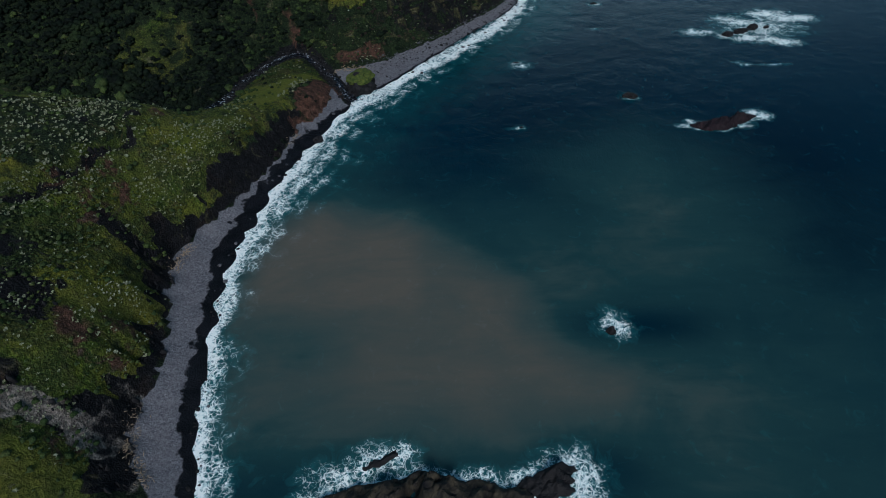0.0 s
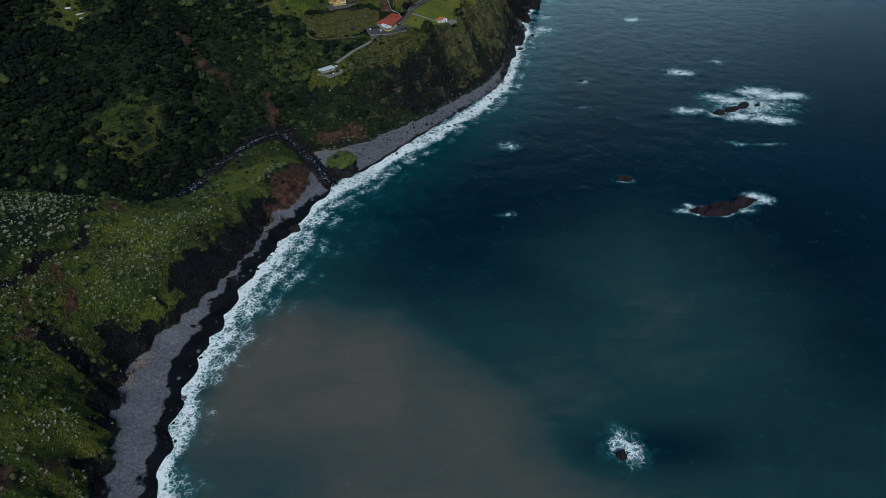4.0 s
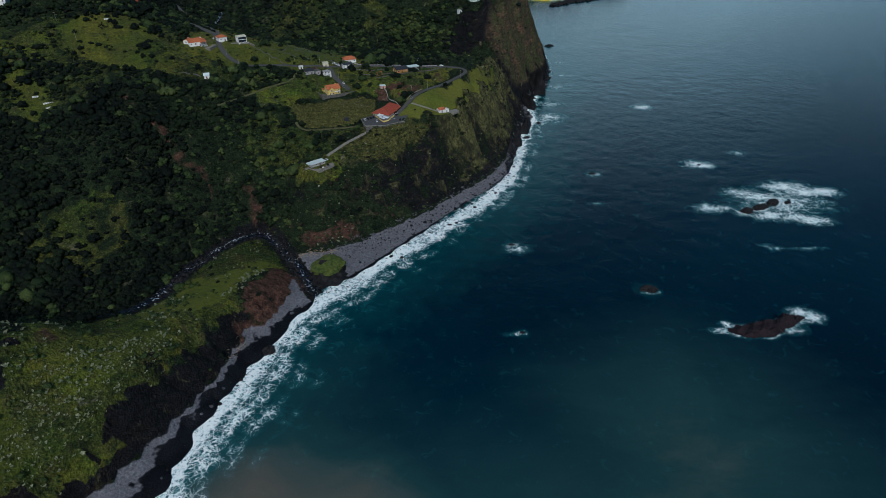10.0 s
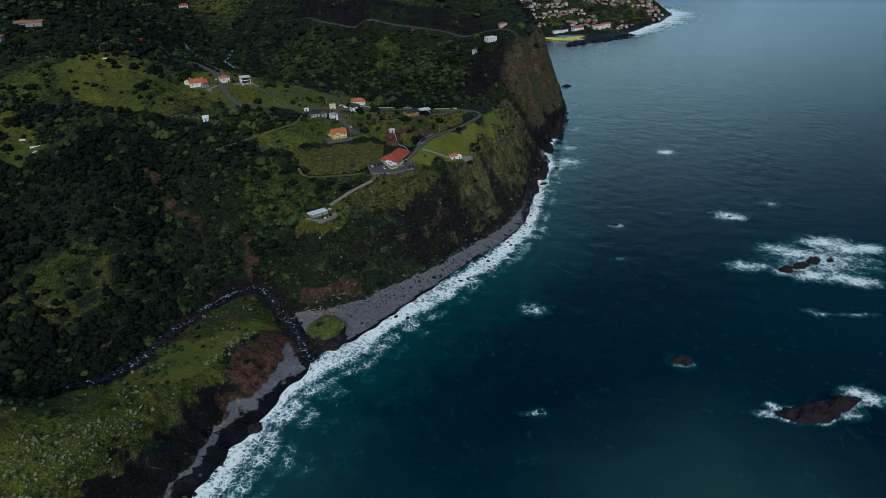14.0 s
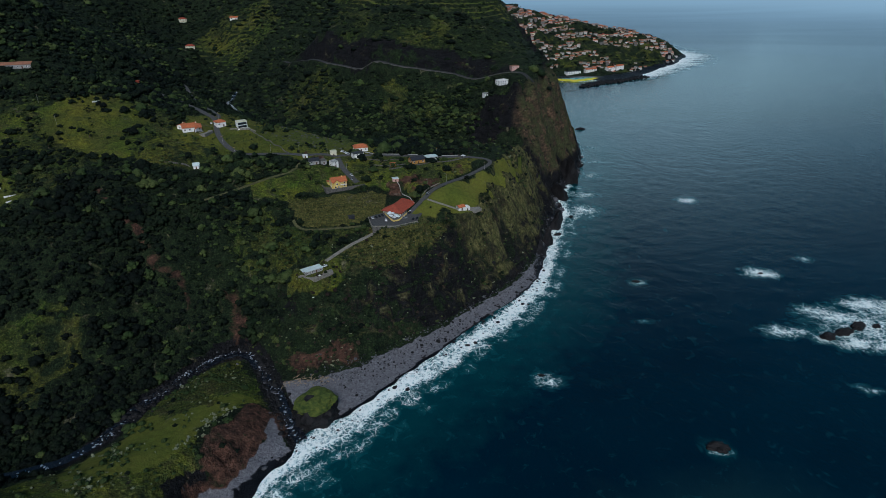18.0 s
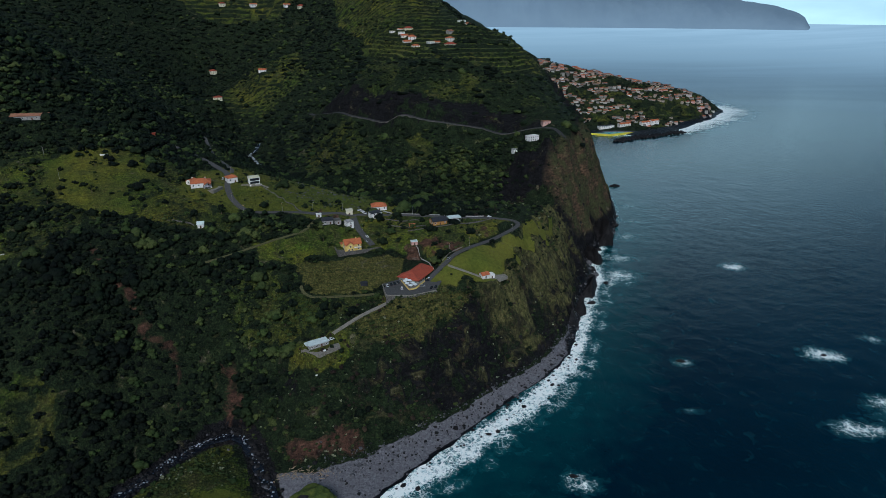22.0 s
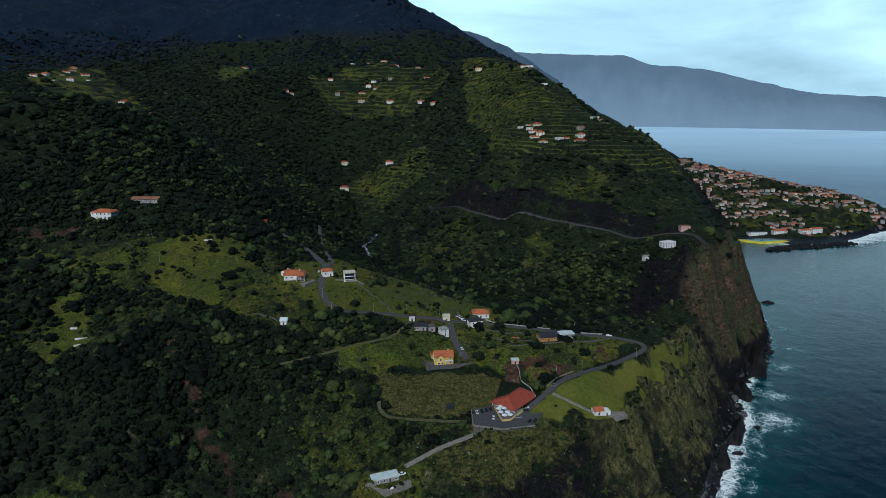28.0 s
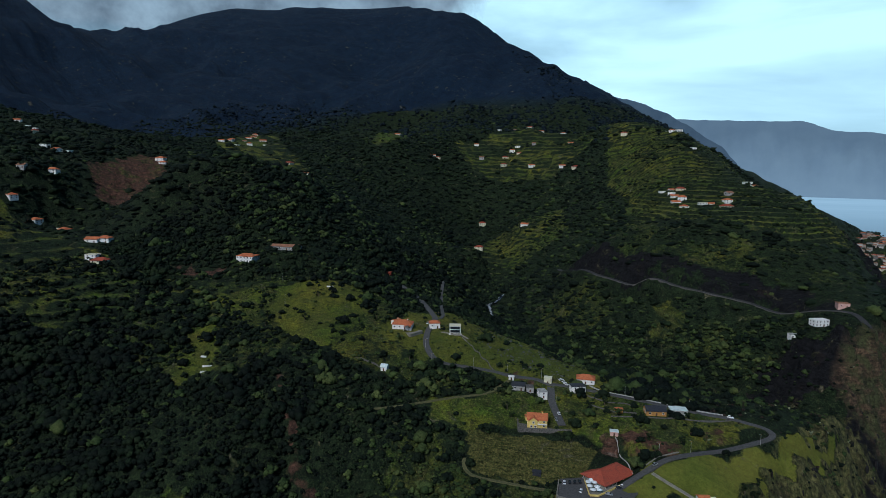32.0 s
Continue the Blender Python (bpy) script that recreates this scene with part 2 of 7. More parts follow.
def sea_material():
    p = Paint("sea")
    flat_place = p.add("ShaderNodeMapping", Vector=p.place, Scale=(1.0, 0.62, 1.0), Rotation=(0, 0, radians(24))).outputs[0]
    swell = p.noise(26, 4, 0.5, 0.4, flat_place)
    chop = p.noise(2.6, 6, 0.66, 0.3, flat_place)
    wave = p.noise(8.5, 5, 0.6, 0.5, flat_place)
    deep = p.mix(p.spread(p.noise(240, 3), 0.36, 0.64), rgb(0.0004, 0.0088, 0.0188), rgb(0.0005, 0.0148, 0.0280))
    teal = rgb(0.004, 0.040, 0.047)
    silt_in = p.mask("silt")
    cloudy = p.add("ShaderNodeMapping", Vector=p.place, Scale=(1.0, 1.6, 1.0), Rotation=(0, 0, radians(30))).outputs[0]
    drift = p.spread(p.noise(95, 7, 0.58, 1.3, cloudy), 0.3, 0.7, -0.15, 0.15)
    streak = p.add("ShaderNodeMapping", Vector=p.place, Scale=(1.0, 3.4, 1.0), Rotation=(0, 0, radians(-28))).outputs[0]
    drift = p.math("ADD", drift, p.spread(p.noise(60, 6, 0.6, 1.6, streak), 0.3, 0.7, -0.06, 0.06))
    silt = p.math("ADD", silt_in, p.math("MULTIPLY", drift, p.spread(silt_in, 0.10, 0.95, 0.25, 1.0)))
    col = p.mix(p.spread(p.math("ADD", p.mask("shoal"), p.spread(p.noise(18, 5), 0.3, 0.7, -0.25, 0.25)), 0.25, 1.0, 0, 0.85), deep, teal)
    murk = p.mix(p.spread(silt, 0.44, 1.04), rgb(0.023, 0.061, 0.061), rgb(0.106, 0.098, 0.077))
    col = p.mix(p.spread(silt, 0.04, 0.55), col, murk)
    # foam: thick and torn at the water's edge, a lace of bubbles further out, cloudy water under it
    wob = p.add("ShaderNodeVectorMath", Vector=p.add("ShaderNodeTexNoise", Vector=p.place, Scale=0.22, Detail=5.0).outputs["Color"])
    wob.operation = "SCALE"
    wob.inputs["Scale"].default_value = 7.0
    moved = p.add("ShaderNodeVectorMath", Vector=p.place)
    moved.operation = "ADD"
    p.t.links.new(wob.outputs[0], moved.inputs[1])
    nets = []
    for scale, thick in ((0.46, 0.17), (0.21, 0.12), (0.10, 0.07)):
        lace = p.add("ShaderNodeTexVoronoi", Vector=moved.outputs[0], Scale=scale)
        lace.feature = "DISTANCE_TO_EDGE"
        nets.append(p.spread(lace.outputs["Distance"], 0.01, thick, 1.0, 0.0))
    net = p.math("MAXIMUM", p.math("MAXIMUM", p.math("MULTIPLY", nets[0], 0.72), nets[1]), nets[2])
    rag = p.spread(p.noise(9, 8, 0.66, 0.9), 0.32, 0.68)
    crumb = p.spread(p.noise(1.7, 5, 0.7), 0.32, 0.68)
    stuff = p.math("ADD", p.math("MULTIPLY", rag, 0.40), p.math("ADD", p.math("MULTIPLY", net, 0.46), p.math("MULTIPLY", crumb, 0.18)))
    foam_in = p.mask("foam")
    amount = p.math("ADD", foam_in, stuff)
    foam = p.spread(amount, 1.06, 1.42)
    haze = p.spread(p.math("ADD", foam_in, p.math("MULTIPLY", rag, 0.55)), 0.40, 1.20, 0.0, 0.80)
    col = p.mix(haze, col, p.mix(p.spread(silt_in, 0.5, 0.9), rgb(0.030, 0.150, 0.165), rgb(0.150, 0.165, 0.155)))
    fresh = p.spread(p.math("ADD", p.math("MULTIPLY", p.noise(3.4, 7, 0.72, 0.6), 1.15), p.math("MULTIPLY", amount, 0.34)), 0.84, 1.08)
    col = p.mix(foam, col, p.mix(fresh, rgb(0.24, 0.47, 0.50), rgb(0.93, 0.98, 0.94)))
    rough = p.spread(foam, 0, 1, 0.14, 0.8)
    ripple = p.math("ADD", p.math("ADD", p.math("MULTIPLY", swell, 0.16), p.math("MULTIPLY", wave, 1.1)), p.math("ADD", p.math("MULTIPLY", chop, 0.55), p.math("MULTIPLY", foam, 0.5)))
    return p.done(col, rough, p.bump(ripple, 0.40, 1.0), spec=0.35, ior=1.333)


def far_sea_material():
    """The farthest sea, a backdrop: haze and mirrored sky are painted as a glow, paler with distance."""
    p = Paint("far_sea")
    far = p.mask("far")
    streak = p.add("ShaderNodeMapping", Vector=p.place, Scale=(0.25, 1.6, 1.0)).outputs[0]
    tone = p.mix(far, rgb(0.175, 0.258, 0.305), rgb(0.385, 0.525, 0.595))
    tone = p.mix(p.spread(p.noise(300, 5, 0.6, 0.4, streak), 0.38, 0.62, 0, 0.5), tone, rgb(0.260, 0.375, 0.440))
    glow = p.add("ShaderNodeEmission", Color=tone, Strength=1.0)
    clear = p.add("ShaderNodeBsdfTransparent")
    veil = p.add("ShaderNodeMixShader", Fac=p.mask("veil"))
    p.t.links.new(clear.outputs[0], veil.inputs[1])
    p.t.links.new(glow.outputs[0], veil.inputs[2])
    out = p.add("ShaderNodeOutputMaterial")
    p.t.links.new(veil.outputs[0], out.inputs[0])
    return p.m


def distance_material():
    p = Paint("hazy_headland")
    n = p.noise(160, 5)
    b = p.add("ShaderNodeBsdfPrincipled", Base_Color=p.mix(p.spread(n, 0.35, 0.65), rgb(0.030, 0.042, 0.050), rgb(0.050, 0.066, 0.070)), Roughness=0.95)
    # blue-grey haze is painted on as a glow, paler towards the water
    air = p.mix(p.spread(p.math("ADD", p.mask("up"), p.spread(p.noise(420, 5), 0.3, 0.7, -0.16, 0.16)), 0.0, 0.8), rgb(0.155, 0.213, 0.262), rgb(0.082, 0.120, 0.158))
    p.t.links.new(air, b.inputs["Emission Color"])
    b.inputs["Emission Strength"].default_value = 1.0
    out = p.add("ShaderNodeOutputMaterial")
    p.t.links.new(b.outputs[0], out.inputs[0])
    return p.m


HEADLAND = distance_material()
FAR_SEA = far_sea_material()
LAND = land_material()
SEA = sea_material()
LEAF_DARK = leaf_material("forest_leaves", rgb(0.0021, 0.0050, 0.0033), rgb(0.0118, 0.0232, 0.0086), rgb(0.029, 0.046, 0.014))
# forest leaves darkened to near black, the valley's shade put into the colour
LEAF_SHADED = leaf_material("shaded_leaves", rgb(0.0014, 0.0034, 0.0025), rgb(0.0069, 0.0142, 0.0058), rgb(0.014, 0.024, 0.009))
# leaves of the high woods, with blue haze painted into the colour
LEAF_HAZED = leaf_material("hazed_mountain_leaves", rgb(0.0040, 0.0090, 0.0140), rgb(0.0110, 0.0205, 0.0260), rgb(0.014, 0.024, 0.026))
LEAF_BUSH = leaf_material("bush_leaves", rgb(0.020, 0.036, 0.011), rgb(0.074, 0.104, 0.027), rgb(0.108, 0.122, 0.036))
LEAF_HEDGE = leaf_material("hedge_leaves", rgb(0.0060, 0.0120, 0.0050), rgb(0.0280, 0.0450, 0.0140), rgb(0.050, 0.068, 0.020))
LEAF_BROWN = leaf_material("dry_shrub_leaves", rgb(0.018, 0.013, 0.011), rgb(0.062, 0.042, 0.030), rgb(0.075, 0.058, 0.030))
LEAF_PALE = leaf_material("pale_shrub_leaves", rgb(0.150, 0.165, 0.100), rgb(0.420, 0.425, 0.290), rgb(0.30, 0.32, 0.17))
CROP = leaf_material("crop_leaves", rgb(0.026, 0.042, 0.010), rgb(0.088, 0.098, 0.028), rgb(0.125, 0.110, 0.040))
GRASS_CAP = plain("turf", rgb(0.030, 0.052, 0.010), rgb(0.095, 0.110, 0.020), 2.2, 0.95, 0.8, 0.3)
STREAM_WATER = plain("stream_water", rgb(0.004, 0.005, 0.008), rgb(0.014, 0.016, 0.022), 3.0, 0.25, 0.5, 0.2, 0.0, 0.5)
RAPIDS = plain("white_water", rgb(0.22, 0.24, 0.28), rgb(0.60, 0.63, 0.67), 1.0, 0.7)
BARK = plain("bark", rgb(0.05, 0.035, 0.025), rgb(0.13, 0.10, 0.075), 0.4)
BASALT = plain("basalt", rgb(0.0035, 0.0036, 0.0046), rgb(0.017, 0.0155, 0.0155), 2.5, 0.75, 0.9, 0.6)
RED_ROCK = plain("red_basalt", rgb(0.005, 0.0032, 0.0048), rgb(0.020, 0.0100, 0.0125), 4.0, 0.75, 0.9, 0.8)
DRIFT = plain("driftwood", rgb(0.16, 0.115, 0.070), rgb(0.38, 0.29, 0.19), 0.8, 0.9)
OUTCROP_ROCK = plain("lichened_basalt", rgb(0.007, 0.007, 0.008), rgb(0.046, 0.038, 0.024), 4.5, 0.85, 0.9, 0.7)
BOULDER = plain("beach_stone", rgb(0.036, 0.037, 0.043), rgb(0.140, 0.137, 0.143), 1.6, 0.85, 0.5, 0.2)
ASPHALT = plain("asphalt", rgb(0.052, 0.051, 0.051), rgb(0.090, 0.088, 0.086), 1.2, 0.9, 0.3, 0.02)
OLD_ASPHALT = plain("old_asphalt", rgb(0.026, 0.026, 0.028), rgb(0.052, 0.051, 0.052), 1.2, 0.95, 0.3, 0.02)
CONCRETE = plain("concrete", rgb(0.15, 0.14, 0.12), rgb(0.27, 0.25, 0.21), 1.5, 0.9)
DIRT = plain("dirt_track", rgb(0.060, 0.066, 0.026), rgb(0.125, 0.115, 0.052), 1.5, 0.95)
STONEWALL = plain("stone_wall", rgb(0.045, 0.043, 0.040), rgb(0.17, 0.16, 0.145), 0.7, 0.9, 0.8, 0.15)
WHITE = plain("white_plaster", rgb(0.68, 0.67, 0.64), rgb(0.84, 0.83, 0.80), 1.8, 0.85)
CREAM = plain("cream_plaster", rgb(0.55, 0.52, 0.38), rgb(0.72, 0.68, 0.50), 1.8, 0.85)
YELLOW = plain("yellow_plaster", rgb(0.58, 0.44, 0.12), rgb(0.72, 0.56, 0.18), 1.8, 0.85)
PINK = plain("pink_plaster", rgb(0.50, 0.30, 0.26), rgb(0.62, 0.40, 0.34), 1.8, 0.85)
GREY_PLASTER = plain("grey_plaster", rgb(0.22, 0.22, 0.21), rgb(0.42, 0.41, 0.39), 1.4, 0.9)
WOOD = plain("orange_timber", rgb(0.30, 0.15, 0.04), rgb(0.46, 0.25, 0.07), 0.8, 0.7)
TILE_ORANGE = tile_material("orange_roof_tiles", rgb(0.36, 0.10, 0.040), rgb(0.54, 0.18, 0.075))
TILE_RED = tile_material("red_roof_tiles", rgb(0.25, 0.048, 0.028), rgb(0.35, 0.085, 0.048))
TILE_BROWN = tile_material("weathered_roof_tiles", rgb(0.20, 0.10, 0.06), rgb(0.36, 0.17, 0.10))
SLATE = plain("dark_roofing", rgb(0.018, 0.020, 0.026), rgb(0.04, 0.042, 0.05), 1.0, 0.6)
SHEET = plain("pale_sheet_roof", rgb(0.50, 0.58, 0.56), rgb(0.66, 0.74, 0.72), 2.5, 0.45)
GLASS = plain("window_glass", rgb(0.010, 0.013, 0.016), rgb(0.025, 0.030, 0.034), 2.0, 0.12, 0.0, 0.0, 0.0, 0.5)
DOOR = plain("door_wood", rgb(0.06, 0.03, 0.02), rgb(0.12, 0.06, 0.035), 0.5, 0.6)
CANVAS = plain("white_canvas", rgb(0.68, 0.72, 0.72), rgb(0.80, 0.83, 0.83), 1.0, 0.8)
METAL = plain("galvanised_metal", rgb(0.25, 0.26, 0.27), rgb(0.40, 0.41, 0.42), 0.5, 0.45, 0.1, 0.01, 0.8)
RUBBER = plain("rubber", rgb(0.010, 0.010, 0.010), rgb(0.022, 0.022, 0.022), 0.3, 0.8)
CAR_WHITE = plain("white_car_paint", rgb(0.68, 0.69, 0.70), rgb(0.78, 0.79, 0.80), 1.0, 0.25, 0.0, 0.0, 0.0, 0.5)
CAR_GREY = plain("silver_car_paint", rgb(0.26, 0.27, 0.28), rgb(0.34, 0.35, 0.36), 1.0, 0.25, 0.0, 0.0, 0.3, 0.5)
CAR_DARK = plain("dark_car_paint", rgb(0.012, 0.013, 0.016), rgb(0.025, 0.026, 0.030), 1.0, 0.22, 0.0, 0.0, 0.0, 0.5)
POOL_YELLOW = plain("yellow_deck", rgb(0.55, 0.50, 0.03), rgb(0.72, 0.64, 0.06), 6.0, 0.7)
POOL_BLUE = plain("pool_blue", rgb(0.05, 0.26, 0.30), rgb(0.10, 0.38, 0.40), 8.0, 0.3)


# ---- relief: the lie of the land ----
# Waterline, south to north, then round the town's point.
SHORE = [(-108, -420), (-114, 0), (-121, 80), (-127, 135), (-137, 176), (-142, 214), (-146, 255), (-148, 293), (-141, 327),
         (-132, 369), (-122, 405), (-107, 440), (-92, 478), (-68, 506), (-42, 536), (-5, 577), (26, 610), (63, 652),
         (94, 705), (108, 763), (124, 829), (141, 872), (139, 920), (164, 969), (183, 1000), (203, 1080), (212, 1152),
         (203, 1230), (176, 1350), (172, 1480), (200, 1580), (237, 1655), (356, 1650), (461, 1714), (618, 1915),
         (688, 2046), (640, 2190), (500, 2330), (340, 2480), (160, 2700), (20, 3100), (-220, 3600), (-700, 4600)]
# Foot of the cliffs behind the beach.
FOOT = [(-146, -420), (-148, 0), (-146, 80), (-145, 130), (-157, 142), (-168, 158), (-170, 174), (-166, 188), (-165, 203), (-167, 223), (-173, 245), (-180, 264),
        (-183, 279), (-181, 300), (-174, 326), (-162, 342), (-152, 362), (-140, 390), (-132, 417), (-125, 446), (-111, 472), (-103, 490), (-97, 498), (-101, 508)]
FOOT_FAR = [(-77, 559), (-52, 578), (-14, 608), (27, 650), (62, 690), (90, 735), (103, 772), (118, 832), (136, 876),
            (133, 920), (158, 972), (177, 1003)]
# Brow of the cliffs: x, y, height.
BROW = [(-172, -420, 40), (-176, 0, 38), (-178, 90, 40), (-184, 150, 42), (-186, 200, 44), (-192, 240, 42), (-200, 285, 40),
        (-194, 318, 42), (-178, 352, 42), (-160, 384, 40), (-150, 415, 36), (-138, 443, 29), (-124, 465, 22), (-113, 485, 18), (-108, 500, 15), (-110, 514, 12)]
BROW_FAR = [(-120, 600, 20), (-100, 610, 44), (-70, 622, 50), (-40, 636, 50), (-12, 655, 54), (12, 682, 64), (32, 705, 68),
            (44, 735, 72), (53, 770, 80), (66, 806, 84), (80, 850, 82), (84, 885, 76), (76, 915, 66)]
BROW_HEAD = [(92, 940, 84), (100, 962, 122), (126, 1002, 128), (150, 1060, 118), (153, 1132, 110), (128, 1220, 152), (100, 1330, 158),
             (84, 1450, 122), (120, 1560, 84)]
# Stream, from the mouth up the valley behind the spur.
STREAM = [(-82, 504, 0.3), (-92, 520, 1.2), (-100, 533, 1.8), (-112, 553, 2.6), (-121, 570, 3.6), (-131, 583, 5), (-144, 588, 6), (-157, 581, 7), (-166, 567, 8),
          (-175, 547, 9), (-183, 532, 9.5), (-188, 512, 10.5), (-194, 490, 11.5), (-208, 468, 13.5), (-236, 452, 17), (-275, 438, 24), (-340, 420, 34), (-440, 400, 50), (-620, 360, 80)]
# Crest of the green spur between stream and beach.
SPUR = [(-124, 534, 12), (-134, 516, 18), (-152, 493, 22), (-166, 468, 25), (-178, 446, 30), (-195, 424, 42), (-206, 400, 60), (-216, 380, 73),
        (-250, 380, 80), (-300, 378, 90), (-380, 360, 112), (-500, 320, 160), (-640, 260, 220)]
SOUTH = [(-230, 321, 84), (-262, 300, 98), (-201, 205, 60), (-190, 166, 50), (-240, 220, 84), (-300, 220, 118), (-400, 150, 180), (-260, 100, 96),
         (-134, 562, 7), (-148, 568, 9), (-140, 548, 11), (-156, 550, 12), (-166, 530, 13), (-88, 548, 3.5), (-104, 562, 6), (-300, 0, 130), (-420, 0, 200), (-280, -200, 120), (-300, 300, 112)]
# Spot heights on the near hill with its houses.
HILL = [(-44, 685, 78), (-66, 672, 72), (-101, 622, 54), (-96, 719, 90), (-200, 699, 110), (-78, 778, 101), (-224, 755, 128),
        (-323, 873, 144), (-399, 749, 167), (-375, 773, 178), (-325, 642, 111), (-277, 689, 124), (-325, 803, 164), (-284, 654, 119),
        (-195, 629, 80), (-236, 614, 86), (-260, 589, 86), (-210, 614, 64), (-243, 575, 64), (-151, 618, 34), (-150, 596, 20),
        (-200, 580, 26), (-255, 530, 31), (-300, 540, 62), (-24, 692, 76), (52, 787, 88), (30, 745, 80), (10, 800, 92), (-183, 775, 126), (-203, 775, 127), (-190, 800, 124)]
BACK = [(-40, 830, 98), (-140, 830, 108), (-230, 850, 122), (20, 850, 88), (-335, 976, 138), (-380, 640, 134), (-440, 560, 140),
        (-500, 500, 150), (-540, 640, 180), (-429, 716, 160), (-640, 560, 215), (-520, 760, 205), (-471, 893, 250), (-546, 809, 270), (-519, 843, 270), (-479, 857, 252), (-551, 769, 248), (-681, 825, 230), (-717, 879, 268), (-681, 787, 216), (-727, 787, 256), (-439, 950, 206),
        (-430, 830, 222), (-700, 700, 262), (-860, 500, 330), (-380, 480, 52), (-330, 500, 40), (-430, 480, 84)]
# Valley behind it and the second hill.
VALLEY = [(60, 900, 44), (20, 930, 40), (-60, 925, 52), (-160, 960, 66), (-240, 1040, 70), (-319, 1140, 74), (-400, 1240, 112), (-470, 1380, 150)]
SECOND = [(-102, 989, 82), (-16, 967, 70), (-288, 1133, 96), (-231, 1160, 121), (-105, 1060, 118), (-96, 1066, 158),
          (44, 1028, 123), (71, 958, 112), (92, 1014, 137), (-164, 1122, 172), (-44, 1152, 212), (40, 1130, 185), (-34, 1244, 216),
          (70, 1240, 214), (-20, 1350, 245), (60, 1330, 224), (-119, 1460, 300), (-158, 1579, 335), (-248, 1679, 367), (-514, 1600, 312), (-501, 1564, 296),
          (-636, 1460, 292), (-683, 1395, 327), (-695, 1105, 264), (-360, 1317, 170), (-392, 1203, 136), (-300, 1400, 205)]
# Town on its low point.
TOWN = [(518, 2050, 68), (357, 2030, 94), (255, 2060, 106), (590, 1905, 36), (553, 1965, 54), (380, 1900, 60), (280, 1850, 62), (420, 1800, 22),
        (340, 1760, 22), (260, 1720, 14), (520, 1880, 30), (600, 2060, 45), (642, 2090, 26), (420, 2200, 62), (240, 2250, 100), (180, 1800, 75),
        (150, 1700, 90), (420, 2320, 20), (660, 2010, 18)]
# High mountains.
HIGH = [(-330, 1850, 386), (-440, 2000, 426), (-631, 2227, 527), (-728, 2351, 602), (-908, 2492, 687), (-1074, 2634, 801), (-1298, 2799, 950),
        (-1605, 2786, 1015), (-1814, 2693, 999), (-2027, 2505, 1007), (-2245, 2270, 967), (-2462, 1975, 857), (-2530, 1864, 784), (-2553, 1721, 825),
        (-2556, 1603, 884), (-1000, 2200, 600), (-1400, 2200, 610), (-900, 1800, 410), (-1300, 1820, 430), (-1100, 1350, 340),
        (-1724, 1956, 625), (-1634, 1250, 420), (-1900, 1500, 500), (-1170, 1210, 315)]
HIGH_WEST = [(-939, 811, 331), (-794, 767, 279), (-659, 701, 190), (-624, 725, 186), (-1600, 800, 480), (-1300, 600, 440),
             (-2200, 900, 700), (-2600, 1200, 980), (-3300, 1500, 760), (-1000, 200, 440), (-1600, 200, 700), (-2600, 300, 950), (-700, -300, 340),
             (-1400, -500, 700), (-3600, 400, 1100), (-3600, 2600, 850), (-1200, 3150, 700), (-2400, 3500, 800)]
# A further ridge, coming down to the far coast.
RIDGE = [(-1190, 3430, 788), (-1000, 3450, 712), (-887, 3440, 664), (-676, 3420, 600), (-533, 3320, 535), (-440, 3290, 480), (-372, 3240, 435), (-280, 3220, 380), (-110, 3180, 170)]
HOLLOW = [(-100, 2100, 250), (0, 2400, 220), (-300, 2700, 330), (-150, 2900, 260), (-600, 2900, 480), (-1500, 4600, 700), (-1000, 4300, 480),
          (-3600, 4500, 1000), (120, 2100, 150), (120, 2400, 130), (-60, 2900, 150)]


def along(line, step):
    """Points at even steps along a line of any dimension."""
    line = np.array(line, float)
    legs = np.linalg.norm(np.diff(line[:, :2], axis=0), axis=1)
    s = np.r_[0, np.cumsum(legs)]
    at = np.linspace(0, s[-1], max(2, int(s[-1] / step) + 1))
    return np.stack([np.interp(at, s, line[:, k]) for k in range(line.shape[1])], 1)


def flat(line, z):
    return [(x, y, z) for x, y in line]


def shifted(line, dx, z):
    return [(x + dx, y, z) for x, y in line]


# The beach between the cliffs' foot and the water.
_foot, _shore = np.array(FOOT[2:-3], float), np.array(SHORE, float)
_edge = np.interp(_foot[:, 1], _shore[:14, 1], _shore[:14, 0])
BEACH = [(fx + (ex - fx) * f, fy, 4.4 - 3.6 * f) for f in (0.18, 0.5, 0.78) for (fx, fy), ex in zip(_foot, _edge)]

SPOTS = np.concatenate([np.array(BEACH),
    along(flat(SHORE, 0.0), 22), along(shifted(SHORE[:13], -7, 1.5), 22), along(shifted(SHORE[:13], 9, -1.6), 22), along(shifted(SHORE, 60, -9.0), 60), along(shifted(SHORE, 420, -16.0), 300), along(flat(FOOT, 4.5), 20), along(flat(FOOT_FAR, 4.5), 20),
    along(BROW, 18), along(BROW_FAR, 18), along(BROW_HEAD, 22), along(STREAM, 16), along(SPUR, 20), np.array(SOUTH, float), np.array(HILL, float), np.array(BACK, float),
    along(VALLEY, 40), np.array(SECOND, float), np.array(TOWN, float), np.array(HIGH, float), np.array(HIGH_WEST, float), np.array(RIDGE, float) * [1, 1, 0.55], np.array(HOLLOW, float)])
_gap = np.linalg.norm(SPOTS[:, None, :2] - SPOTS[None, :, :2], axis=2)
_near = np.triu(_gap < 4.0, 1).any(0)
SPOTS = SPOTS[~_near]
_gap = np.linalg.norm(SPOTS[:, None, :2] - SPOTS[None, :, :2], axis=2)
_n = len(SPOTS)
_lhs = np.zeros((_n + 3, _n + 3))
